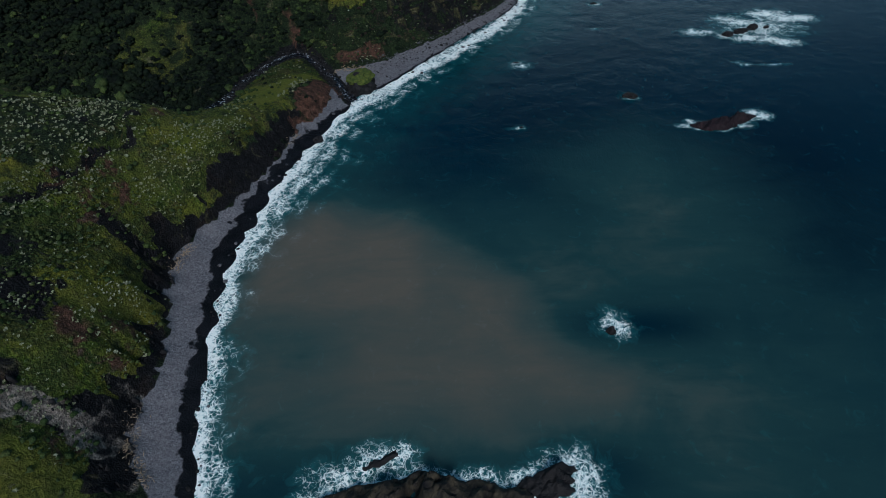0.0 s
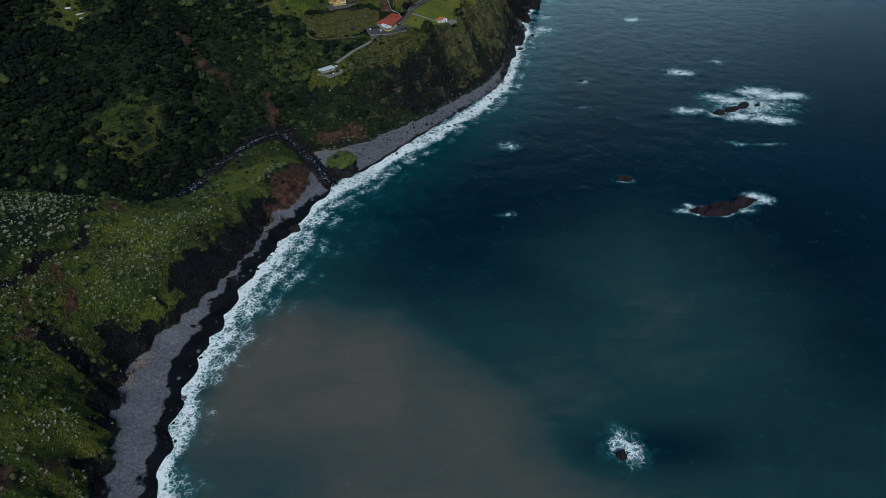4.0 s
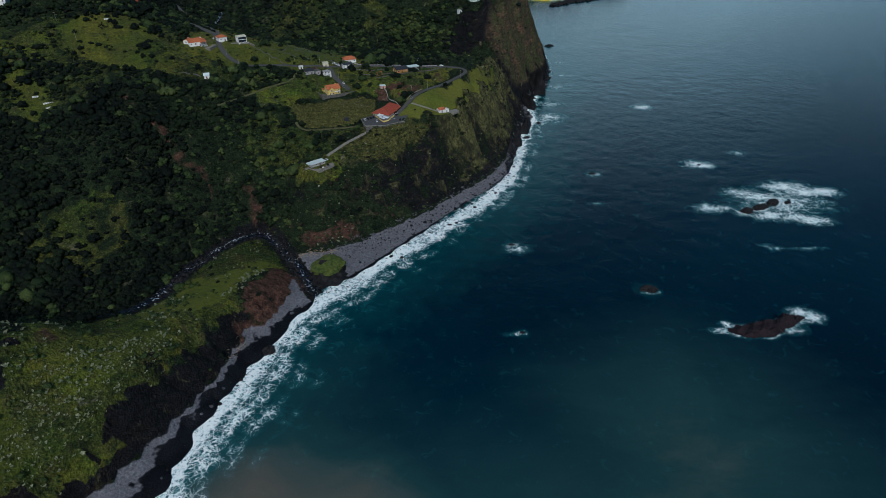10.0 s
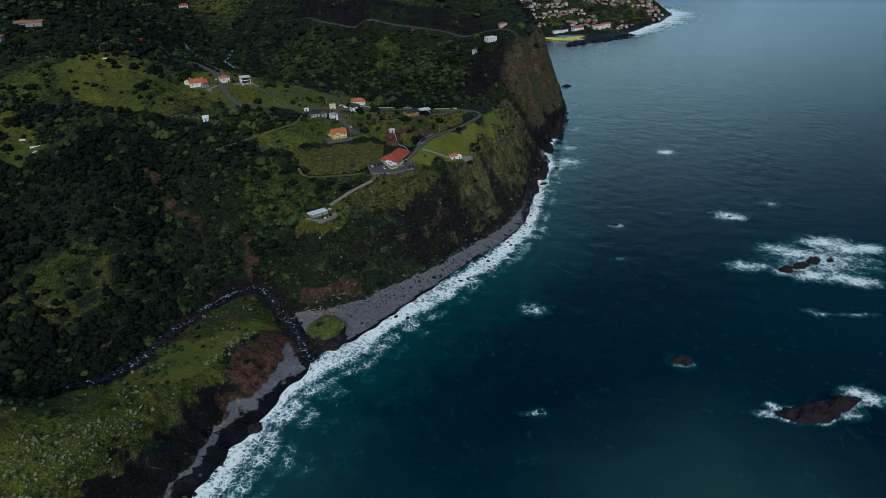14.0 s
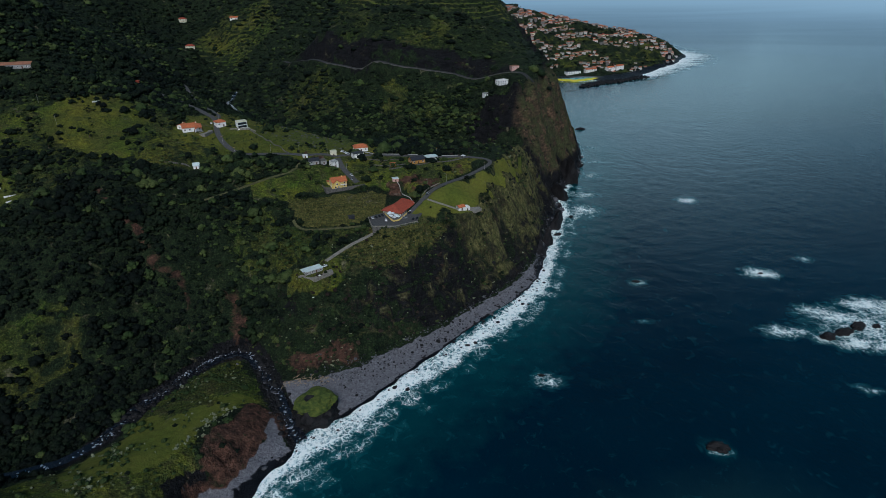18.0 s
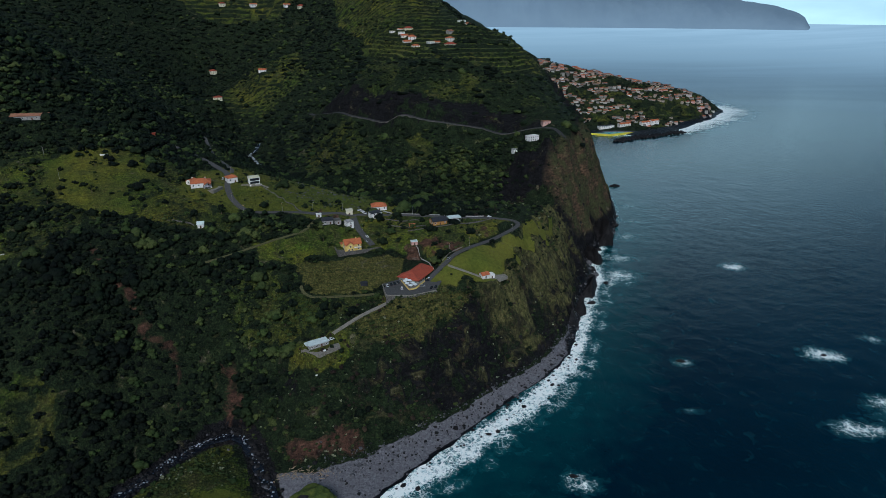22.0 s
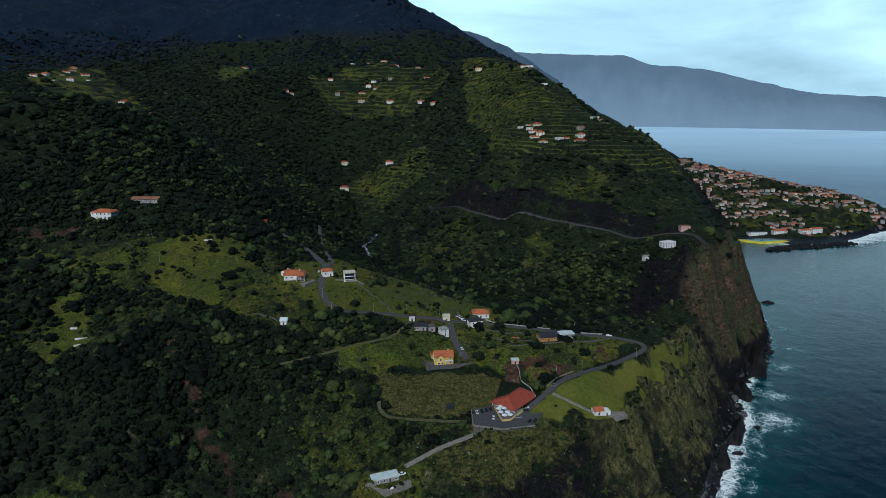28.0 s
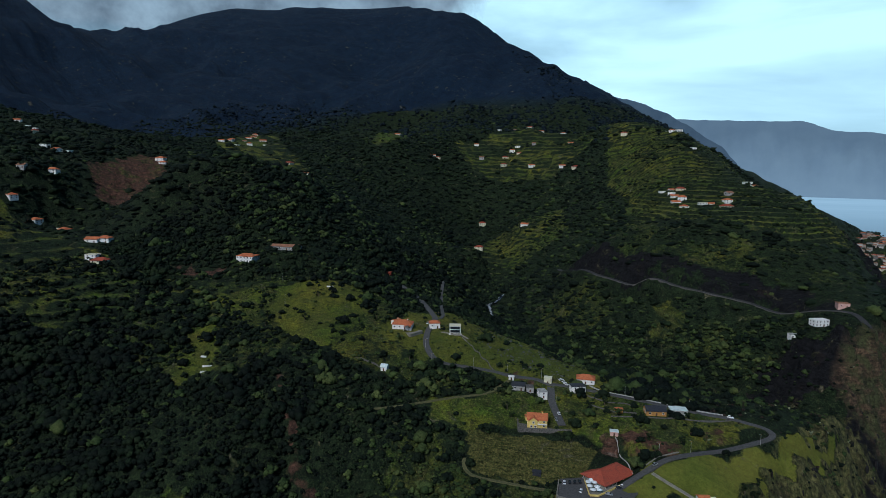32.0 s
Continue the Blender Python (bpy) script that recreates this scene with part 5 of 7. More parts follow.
def build_crags():
    """Broken basalt standing out of the sea cliffs."""
    rng = np.random.default_rng(61)
    gx, gy = np.meshgrid(np.arange(-260, 190, 3.0), np.arange(60, 1010, 3.0))
    x, y = gx.ravel() + rng.uniform(-1.5, 1.5, gx.size), gy.ravel() + rng.uniform(-1.5, 1.5, gx.size)
    h, slope, shore, tread = ground_base(x, y)
    c = cover(x, y, h, slope, shore, tread)
    south = (y < 520) & (x < -95)
    face = (shore < 95) & (h > 5) & (slope > 0.6) & (c["rock"] > 0.5) & (h < 90)
    clump = fbm(x, y, 22, 3)
    take = face & (rng.random(len(x)) < np.where(south, 0.10 + 0.40 * (clump > 0.2), 0.04 + 0.16 * (clump > 0.25)))
    x, y, h = x[take], y[take], h[take]
    size = np.clip(rng.lognormal(-0.1, 0.5, len(x)), 0.4, 2.4)
    spots = np.c_[x, y, h - 0.35 * size, size, rng.uniform(1.0, 2.3, len(x)), rng.random(len(x)) * 6.28]
    scatter("crags", crag_templates(8, 62), spots, BASALT, "broken black basalt crags on the sea cliffs", "crags")


build_crags()


# ---- far headland across the bay ----
# bearing (degrees from +y towards +x) and height of its skyline as seen from EYE, at about nine kilometres before it is
# drawn in to fit that view
SKYLINE = [(-14, 4.8), (-9.1, 4.65), (-5.6, 4.48), (-0.8, 4.4), (1.6, 3.55), (5.6, 3.2), (8.3, 2.5), (11.7, 1.65), (14.6, 1.1), (19, 0.85), (23.2, 0.13),
           (24.8, -0.28), (25.4, -0.68), (25.9, -1.4), (26.6, -2.0)]


def build_headland():
    az = np.linspace(-14, 26.6, 240)
    top = np.interp(az, [a for a, _ in SKYLINE], [e for _, e in SKYLINE])
    top = top + 0.05 * fbm(az * 40, az * 0, 40, 4) * (az < 25.0)
    crest = 262 + 10400 * np.tan(np.radians(top))
    s = np.linspace(0, 1, 28)
    A, S = np.meshgrid(az, s)
    far = 9000 + 1400 * S
    spur_ = np.abs(fbm(A * 60 + 40 * S, S * 90, 60, 4))
    z = crest[None] * (S ** 0.8) * (1 - 0.22 * spur_ * (1 - S) * 2 * S ** 0.3) - 4
    z[-1] = crest
    x, y = EYE[0] + far * np.sin(np.radians(A)), EYE[1] + far * np.cos(np.radians(A))
    fx, fy, _ = far_sea(x, y)
    f = (np.hypot(fx - EYE[0], fy - EYE[1])) / far
    place = np.stack([EYE[0] + (x - EYE[0]) * f, EYE[1] + (y - EYE[1]) * f, EYE[2] + (z - EYE[2]) * f], -1)
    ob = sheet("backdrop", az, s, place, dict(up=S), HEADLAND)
    return tagged(ob, "distant mountainous headland across the bay, its blue-grey haze a painted glow", "headland", kind="structure")


build_headland()


def build_far_ridge():
    """The next mountain spur, running down to the far coast."""
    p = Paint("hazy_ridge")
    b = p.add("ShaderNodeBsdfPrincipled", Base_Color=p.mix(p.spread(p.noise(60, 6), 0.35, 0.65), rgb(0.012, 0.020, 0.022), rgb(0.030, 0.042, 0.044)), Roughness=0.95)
    # an even blue glow paints in the haze before the ridge
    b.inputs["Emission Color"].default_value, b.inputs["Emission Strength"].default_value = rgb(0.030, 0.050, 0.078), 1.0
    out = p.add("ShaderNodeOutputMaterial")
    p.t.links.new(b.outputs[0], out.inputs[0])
    crest = along(RIDGE, 20.0)
    f, k = np.linspace(0, 1, 26), np.arange(len(crest))
    K, F = np.meshgrid(k, f)
    rough = fbm(K * 20.0, F * 500, 140, 5)
    x, y = crest[K, 0] + 260 * F + 30 * rough * F, crest[K, 1] - 520 * F
    z = crest[K, 2] * (1 - F ** 0.85) - 30 * F + 42 * rough * np.minimum(1, 4 * F) * (1 - F) + 4 * fbm(K * 20.0, F * 0, 30, 3)
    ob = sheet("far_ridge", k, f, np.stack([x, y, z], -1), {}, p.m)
    return tagged(ob, "distant mountain spur above the far coast, its blue haze a painted glow", "ridge", kind="structure")


build_far_ridge()


# ---- cloud bank on the mountain tops ----
def cloud_material():
    p = Paint("cloud")
    soft = p.noise(420, 7, 0.6, 0.4)
    body = p.spread(p.math("ADD", p.mask("thick"), p.spread(soft, 0.3, 0.7, -0.45, 0.45)), 0.25, 0.95)
    # a glow of its own stands in for daylight on the cloud
    glow = p.add("ShaderNodeEmission", Color=p.mix(p.spread(p.noise(300, 5), 0.35, 0.65), rgb(0.13, 0.165, 0.19), rgb(0.34, 0.42, 0.45)), Strength=1.0)
    clear = p.add("ShaderNodeBsdfTransparent")
    mix = p.add("ShaderNodeMixShader", Fac=body)
    p.t.links.new(clear.outputs[0], mix.inputs[1])
    p.t.links.new(glow.outputs[0], mix.inputs[2])
    out = p.add("ShaderNodeOutputMaterial")
    p.t.links.new(mix.outputs[0], out.inputs[0])
    return p.m


def build_clouds():
    mat = cloud_material()
    az, up = np.linspace(-80, -14, 90), np.linspace(0, 1, 30)
    A, U = np.meshgrid(az, up)
    far = 3010 + 0 * A
    base = 735 + 46 * fbm(A * 9, U * 0, 60, 3)
    z = base + 760 * U
    place = np.stack([EYE[0] + far * np.sin(np.radians(A)), EYE[1] + far * np.cos(np.radians(A)), z], -1)
    thick = 7.0 * U - 0.15
    ends = 1 - smooth01(A, -40, -22)
    ob = sheet("cloud_bank", az, up, place, dict(thick=thick * ends - 0.5 * (1 - ends)), mat)
    ob.visible_shadow = False
    return tagged(ob, "grey cloud bank hanging on the mountain tops", "cloud", kind="structure")


build_clouds()


# ---- roads ----
def strip(name, line, width, material, label, lift=0.1, category="road", kind="structure"):
    """A road with thickness, laid along a line of points with heights."""
    line = np.array(line)
    d = np.gradient(line[:, :2], axis=0)
    d /= np.linalg.norm(d, axis=1)[:, None] + 1e-9
    side = np.c_[-d[:, 1], d[:, 0]] * width / 2
    bm = bmesh.new()
    rows = []
    for (x, y, z), (sx, sy) in zip(line, side):
        rows.append([bm.verts.new(c) for c in ((x + sx, y + sy, z + lift), (x - sx, y - sy, z + lift), (x - sx * 1.1, y - sy * 1.1, z - 0.8), (x + sx * 1.1, y + sy * 1.1, z - 0.8))])
    for a, b in zip(rows[:-1], rows[1:]):
        for k in range(4):
            bm.faces.new((a[k], a[(k + 1) % 4], b[(k + 1) % 4], b[k]))
    bmesh.ops.recalc_face_normals(bm, faces=bm.faces)
    return tagged(part(name, bm, material), label, category, kind=kind)


for _name, _mat, _label in (("lane", ASPHALT, "narrow dark asphalt lane"), ("side_lane", ASPHALT, "short asphalt side lane"), ("coast_road", ASPHALT, "winding grey asphalt road"),
                            ("driveway", CONCRETE, "pale concrete driveway down the slope"), ("footpath", CONCRETE, "pale concrete footpath across the lawn"),
                            ("old_lane", DIRT, "old grassy lane"), ("field_track", DIRT, "grassy track round the field"), ("upper_lane", ASPHALT, "narrow lane climbing along the ridge"), ("mountain_road", OLD_ASPHALT, "road cut into the dark cliff")):
    strip(_name, ROAD_LINES[_name], ROADS[_name][1], _mat, _label)


def slab(name, poly, z, thick, material, label, category, kind="structure"):
    bm = bmesh.new()
    top = [bm.verts.new((x, y, z)) for x, y in poly]
    low = [bm.verts.new((x, y, z - thick)) for x, y in poly]
    bm.faces.new(top)
    bm.faces.new(low[::-1])
    for k in range(len(poly)):
        bm.faces.new((top[k - 1], low[k - 1], low[k], top[k]))
    bmesh.ops.recalc_face_normals(bm, faces=bm.faces)
    return tagged(part(name, bm, material), label, category, kind=kind)


slab("car_park", PARKING, PARK_Z, 3.0, ASPHALT, "dark asphalt car park before the restaurant", "car park")


# ---- stream ----
def build_stream():
    line = along(STREAM[:15], 3.0)
    line[:, 0] += 1.6 * value_noise(np.arange(len(line)) / 5.0, np.zeros(len(line)))
    line[:, 2] = ground(line[:, 0], line[:, 1]) + 0.1
    for _ in range(4):
        line[1:-1, 2] = (line[:-2, 2] + 2 * line[1:-1, 2] + line[2:, 2]) / 4
    strip("stream", line, 10.0, STREAM_WATER, "narrow dark mountain stream among boulders", 0.25, "stream")
    upper = along([(-262, 1003), (-267, 1012), (-278, 1033), (-300, 1066), (-309, 1092), (-310, 1137)], 4.0)
    upper = np.c_[upper, ground(upper[:, 0], upper[:, 1]) + 0.6]
    strip("valley_stream", upper, 5.0, STREAM_WATER, "stream falling through the wooded valley", 0.3, "stream")
    rng = np.random.default_rng(8)
    u = rng.integers(0, len(upper), 90)
    scatter("cascades", stone_templates(4, 13), np.c_[upper[u, :2] + rng.normal(0, 1.3, (90, 2)), upper[u, 2] + 0.4, rng.uniform(0.5, 1.5, 90), np.full(90, 0.3), rng.random(90) * 6.28], RAPIDS, "white cascades of the valley stream", "rapids")
    k = rng.integers(0, len(line), 430)
    q = line[k, :2] + rng.normal(0, 1.9, (430, 2))
    spots = np.c_[q, line[k, 2] + 0.28, rng.uniform(0.25, 1.05, 430), np.full(430, 0.10), rng.random(430) * 6.28]
    scatter("rapids", stone_templates(4, 12), spots, RAPIDS, "white water of the stream's rapids", "rapids")


build_stream()


# ---- plants ----
def crown_templates(count, seed, tufts, core=1, rough=0.20):
    """Crowns of one metre radius standing on their base: a lumpy heart with leafy sprays standing out of it."""
    rng = np.random.default_rng(seed)
    out = []
    for _ in range(count):
        v, f = ico(core)
        lean = rng.normal(0, 0.12, 2)
        lump = rng.normal(0, 1, (5, 3))
        lump /= np.linalg.norm(lump, axis=1)[:, None]
        swell = np.maximum(0, v @ lump.T - 0.55).max(1)
        v = v * (0.70 + 0.85 * swell[:, None] + rng.normal(0, rough * 0.6, (len(v), 1)))
        verts, faces = [v], [f]
        base = len(v)
        for _ in range(tufts):
            d = rng.normal(0, 1, 3)
            d[2] = abs(d[2]) * 0.9 - 0.15
            d /= np.linalg.norm(d)
            a = np.cross(d, rng.normal(0, 1, 3))
            a /= np.linalg.norm(a)
            b = np.cross(d, a)
            r, reach = rng.uniform(0.18, 0.36), rng.uniform(0.95, 1.40)
            ring = [d * 0.62 + r * (math.cos(k) * a + math.sin(k) * b) for k in (0.3, 2.4, 4.5)]
            verts.append(np.array(ring + [d * reach + rng.normal(0, 0.08, 3)]))
            faces.append(np.array([[0, 1, 3], [1, 2, 3], [2, 0, 3]]) + base)
            base += 4
        v = np.concatenate(verts)
        v[:, 2] = v[:, 2] * 0.80 + 0.55
        v[:, :2] += lean * v[:, 2:3]
        out.append((v, np.concatenate(faces)))
    return out


def lobed_templates(count, seed, lobes, tufts):
    """Tree crowns of one metre radius made of several leafy lobes with sprays between them."""
    rng = np.random.default_rng(seed)
    out = []
    core, f = ico(1)
    for _ in range(count):
        verts, faces, base = [], [], 0
        spin = rng.random() * 6.28
        for k in range(lobes):
            a = spin + k * 6.28 / max(1, lobes - 1) + rng.normal(0, 0.25)
            far, r, up = (0.0, rng.uniform(0.58, 0.72), rng.uniform(0.62, 0.9)) if k == 0 else (rng.uniform(0.42, 0.68), rng.uniform(0.36, 0.54), rng.uniform(0.34, 0.78))
            v = core * r * (1 + rng.normal(0, 0.15, (len(core), 1))) * [1, 1, 0.85]
            verts.append(v + [far * math.cos(a), far * math.sin(a), up])
            faces.append(f + base)
            base += len(v)
        for _ in range(tufts):
            d = rng.normal(0, 1, 3)
            d[2] = abs(d[2]) * 0.9
            d /= np.linalg.norm(d)
            a = np.cross(d, rng.normal(0, 1, 3))
            a /= np.linalg.norm(a)
            b = np.cross(d, a)
            r, at = rng.uniform(0.10, 0.20), np.array([d[0] * 0.72, d[1] * 0.72, 0.5 + d[2] * 0.66])
            verts.append(np.array([at + r * (math.cos(k) * a + math.sin(k) * b) for k in (0.3, 2.4, 4.5)] + [at + d * rng.uniform(0.18, 0.42)]))
            faces.append(np.array([[0, 1, 3], [1, 2, 3], [2, 0, 3]]) + base)
            base += 4
        out.append((np.concatenate(verts), np.concatenate(faces)))
    return out


def tuft_templates(count, seed, blades):
    """Low bushy sprays of a few leaves each."""
    rng = np.random.default_rng(seed)
    out = []
    for _ in range(count):
        verts, faces = [], []
        for k in range(blades):
            a = rng.random() * 6.28
            out_dir = np.array([math.cos(a), math.sin(a), 0])
            side = np.array([-out_dir[1], out_dir[0], 0])
            w, up, far = rng.uniform(0.16, 0.34), rng.uniform(0.5, 1.0), rng.uniform(0.35, 1.0)
            n = len(verts)
            verts += [out_dir * 0.05 - side * w * 0.5, out_dir * 0.05 + side * w * 0.5, out_dir * far * 0.6 + side * w + [0, 0, up], out_dir * far + [0, 0, up * 0.75], out_dir * far * 0.6 - side * w + [0, 0, up]]
            faces += [[n, n + 1, n + 2], [n, n + 2, n + 4], [n + 4, n + 2, n + 3]]
        out.append((np.array(verts), np.array(faces)))
    return out


def jittered(x0, x1, y0, y1, step, seed):
    rng = np.random.default_rng(seed)
    gx, gy = np.meshgrid(np.arange(x0, x1, step), np.arange(y0, y1, step))
    p = np.stack([gx, gy], -1).reshape(-1, 2)
    return p + rng.uniform(-0.5, 0.5, p.shape) * step, rng


def keep_off(x, y):
    """True where no wild plant may stand: roads, the car park and house sites."""
    bad = inside(x, y, PARKING)
    for name, line in ROAD_LINES.items():
        bad |= to_line(x, y, line[::2])[0] < ROADS[name][1] / 2 + (5.0 if name == "mountain_road" else 1.6)
    for sx, sy, r in SITES:
        bad |= np.hypot(x - sx, y - sy) < r * 0.92
    return bad


def facts(p):
    x, y = p[:, 0], p[:, 1]
    h, slope, shore, tread = ground_base(x, y)
    h = carve(x, y, h)
    return x, y, h, slope, shore, cover(x, y, h, slope, shore, tread)


def rows(x, y, h, size, tall, rng):
    return np.c_[x, y, h, size, tall, rng.random(len(x)) * 6.28]


def build_woods():
    p, rng = jittered(-520, 112, 400, 1010, 3.95, 21)
    x, y, h, slope, shore, c = facts(p)
    clump = fbm(x, y, 55, 3)
    want = 0.88 + 0.30 * clump
    want = np.where(c["grass"] > 0.45, 0.03 + 0.20 * (clump > 0.6), want)
    want = np.where(inside(x, y, LEFT_MIX) & (c["grass"] < 0.9), 0.10 + 0.65 * (clump > 0.08), want)
    want = np.where(inside(x, y, HOUSE_SLOPE), 0.02 + 0.25 * (clump > 0.55), want)
    want = np.where(inside(x, y, GARDENS) & (c["soil"] < 0.5), 0.02 + 0.10 * (clump > 0.35), want)
    want = np.where(inside(x, y, YELLOW_LAWN), 0.015, want)
    want = np.where(inside(x, y, HUT_SLOPE) & (c["grass"] < 0.88), 0.05 + 0.35 * (clump > 0.35), want)
    want = np.where(inside(x, y, LOW_SCRUB), 0.10 + 0.3 * (clump > 0.3), want)
    want = np.where(inside(x, y, VALLEY_GREEN), 0.14 + 0.4 * (clump > 0.2), want)
    want = np.where(inside(x, y, SECOND_MIX), np.where(c["grass"] > 0.36, 0.16, 0.92), want)
    want = np.where(c["crop"] > 0.5, 0.02, want)
    want = np.where(inside(x, y, BANANA), 0.04, want)
    want = np.where(c["soil"] > 0.6, 0.08, want)
    want = np.where((shore < 95) & (y < 800), want * np.where(slope > 0.9, 0.25, 0.40), want)
    want = np.where((shore < 120) & (y >= 780), want * 0.35, want)
    want = np.where((y > 625) & (y < 720) & (shore < 135) & (x > -115), want * 0.4, want)
    want = np.where(inside(x, y, SPUR_SIDE) | inside(x, y, SPUR_TOP) | inside(x, y, TONGUE), 0.02, want)
    take = (rng.random(len(x)) < want) & (h > 7) & ~keep_off(x, y) & (to_line(x, y, STREAM)[0] > 8) & (np.hypot(x + 268, y - 1010) > 9) & (np.hypot(x + 86, y - 712) > 22)
    x, y, h, slope = x[take], y[take], h[take], slope[take]
    big = np.clip(rng.lognormal(1.00, 0.38, len(x)), 1.3, 6.0) * (1 + 0.35 * fbm(x, y, 45, 3))
    small = (shore[take] < 90)
    big = np.where(small, big * 0.55, big)
    spots = rows(x, y, h - 0.25 * big, big, rng.uniform(0.65, 1.15, len(x)), rng)
    # the valley's shade is put into the leaf colour: near-black leaves, few light ones
    lit = rng.random(len(x)) < np.where(fbm(x, y, 40, 2) > 0.25, 0.28, 0.04) + 0.14 * smooth01(x, -260, -120)
    lit &= ~((x < -190) & (y < 650) & (rng.random(len(x)) < 0.7))
    shadow = ~lit & (rng.random(len(x)) < np.where((x < -185) & (y < 650), 0.62, 0.10) + 0.25 * fbm(x + 500, y, 60, 2))
    scatter("laurel_wood", lobed_templates(9, 13, 5, 6), spots[shadow], LEAF_SHADED, "wood in the valley, its shade put into near-black leaves", "wood")
    scatter("wood", lobed_templates(9, 3, 5, 6), spots[~lit & ~shadow], LEAF_DARK, "dense dark green laurel wood on the slopes", "wood")
    scatter("thicket", lobed_templates(6, 4, 5, 7), spots[lit], LEAF_BUSH, "lighter green bushes and young trees", "thicket")


def build_far_woods():
    p, rng = jittered(-1400, 150, 520, 1900, 7.0, 22)
    x, y, h, slope, shore, c = facts(p)
    near = (x > -515) & (y < 1005)
    terr = inside(x, y, RIDGE_TERRACE) | inside(x, y, VILLAGE_TERRACE) | inside(x, y, HAMLET)
    want = np.where(c["grass"] > 0.4, 0.10, 0.95) * np.where(c["crop"] > 0.5, 0.05, 1) * np.where(shore < 110, 0.4, 1)
    want = np.where(terr, 0.02 + 0.32 * (fbm(x, y, 50, 3) > 0.42), want)
    want = np.where(inside(x, y, RIDGE_BUSH), 0.30, want)
    want = want * (1 - 0.92 * smooth01(h, 310, 430))
    want = np.where(inside(x, y, WEST_TERRACE), 0.03, want)
    want = np.where(inside(x, y, CLIFF_BAND), 0.08, want)
    want = np.where(inside(x, y, WEST_FIELDS), 0.08 + 0.5 * (fbm(x, y, 45, 3) > 0.25), want)
    take = (rng.random(len(x)) < want) & (h > 20) & ~near & ~keep_off(x, y) & (to_line(x, y, [(-267, 1012), (-278, 1033), (-309, 1080), (-310, 1137)])[0] > 6)
    x, y, h = x[take], y[take], h[take]
    big = np.clip(rng.lognormal(1.18, 0.40, len(x)), 1.2, 7.0) * (1 + 0.2 * fbm(x, y, 90, 2))
    spots = rows(x, y, h - 0.3 * big, big, rng.uniform(0.42, 0.85, len(x)), rng)
    lit = rng.random(len(x)) < np.where(fbm(x + 700, y, 110, 3) > 0.15, 0.20, 0.03) * (x > -750)
    scatter("hillside_wood", crown_templates(7, 5, 1, 1, 0.34), spots[~lit], LEAF_DARK, "dark green wood covering the far valley", "wood")
    scatter("hillside_thicket", crown_templates(6, 15, 5, 1), spots[lit], LEAF_BUSH, "lighter green bushes on the far slopes", "thicket")


def build_mountain_woods():
    """Trees on the high slopes and along the skyline."""
    p, rng = jittered(-1500, 40, 1450, 2520, 11.0, 45)
    x, y, h, slope, shore, c = facts(p)
    crest = to_line(x, y, [(-330, 1850), (-440, 2000), (-631, 2227), (-728, 2351), (-908, 2492)])[0]
    terr = inside(x, y, VILLAGE_TERRACE) | inside(x, y, RIDGE_TERRACE) | inside(x, y, HAMLET)
    want = np.where(terr, 0.0, smooth01(h, 300, 400) * 0.85 * (1 - smooth01(h, 400, 500))) + np.where((crest < 45) & (h > 330), 0.7, 0)
    take = rng.random(len(x)) < want
    x, y, h, crest = x[take], y[take], h[take], crest[take]
    big = np.clip(rng.lognormal(1.35, 0.35, len(x)), 2.2, 8.0)
    spots = rows(x, y, h - 0.35 * big, big, rng.uniform(0.6, 1.1, len(x)), rng)
    scatter("mountain_wood", crown_templates(6, 46, 4, 1, 0.34), spots, LEAF_HAZED, "dark laurel wood on the high mountain slopes, blue haze painted into its leaves", "wood")


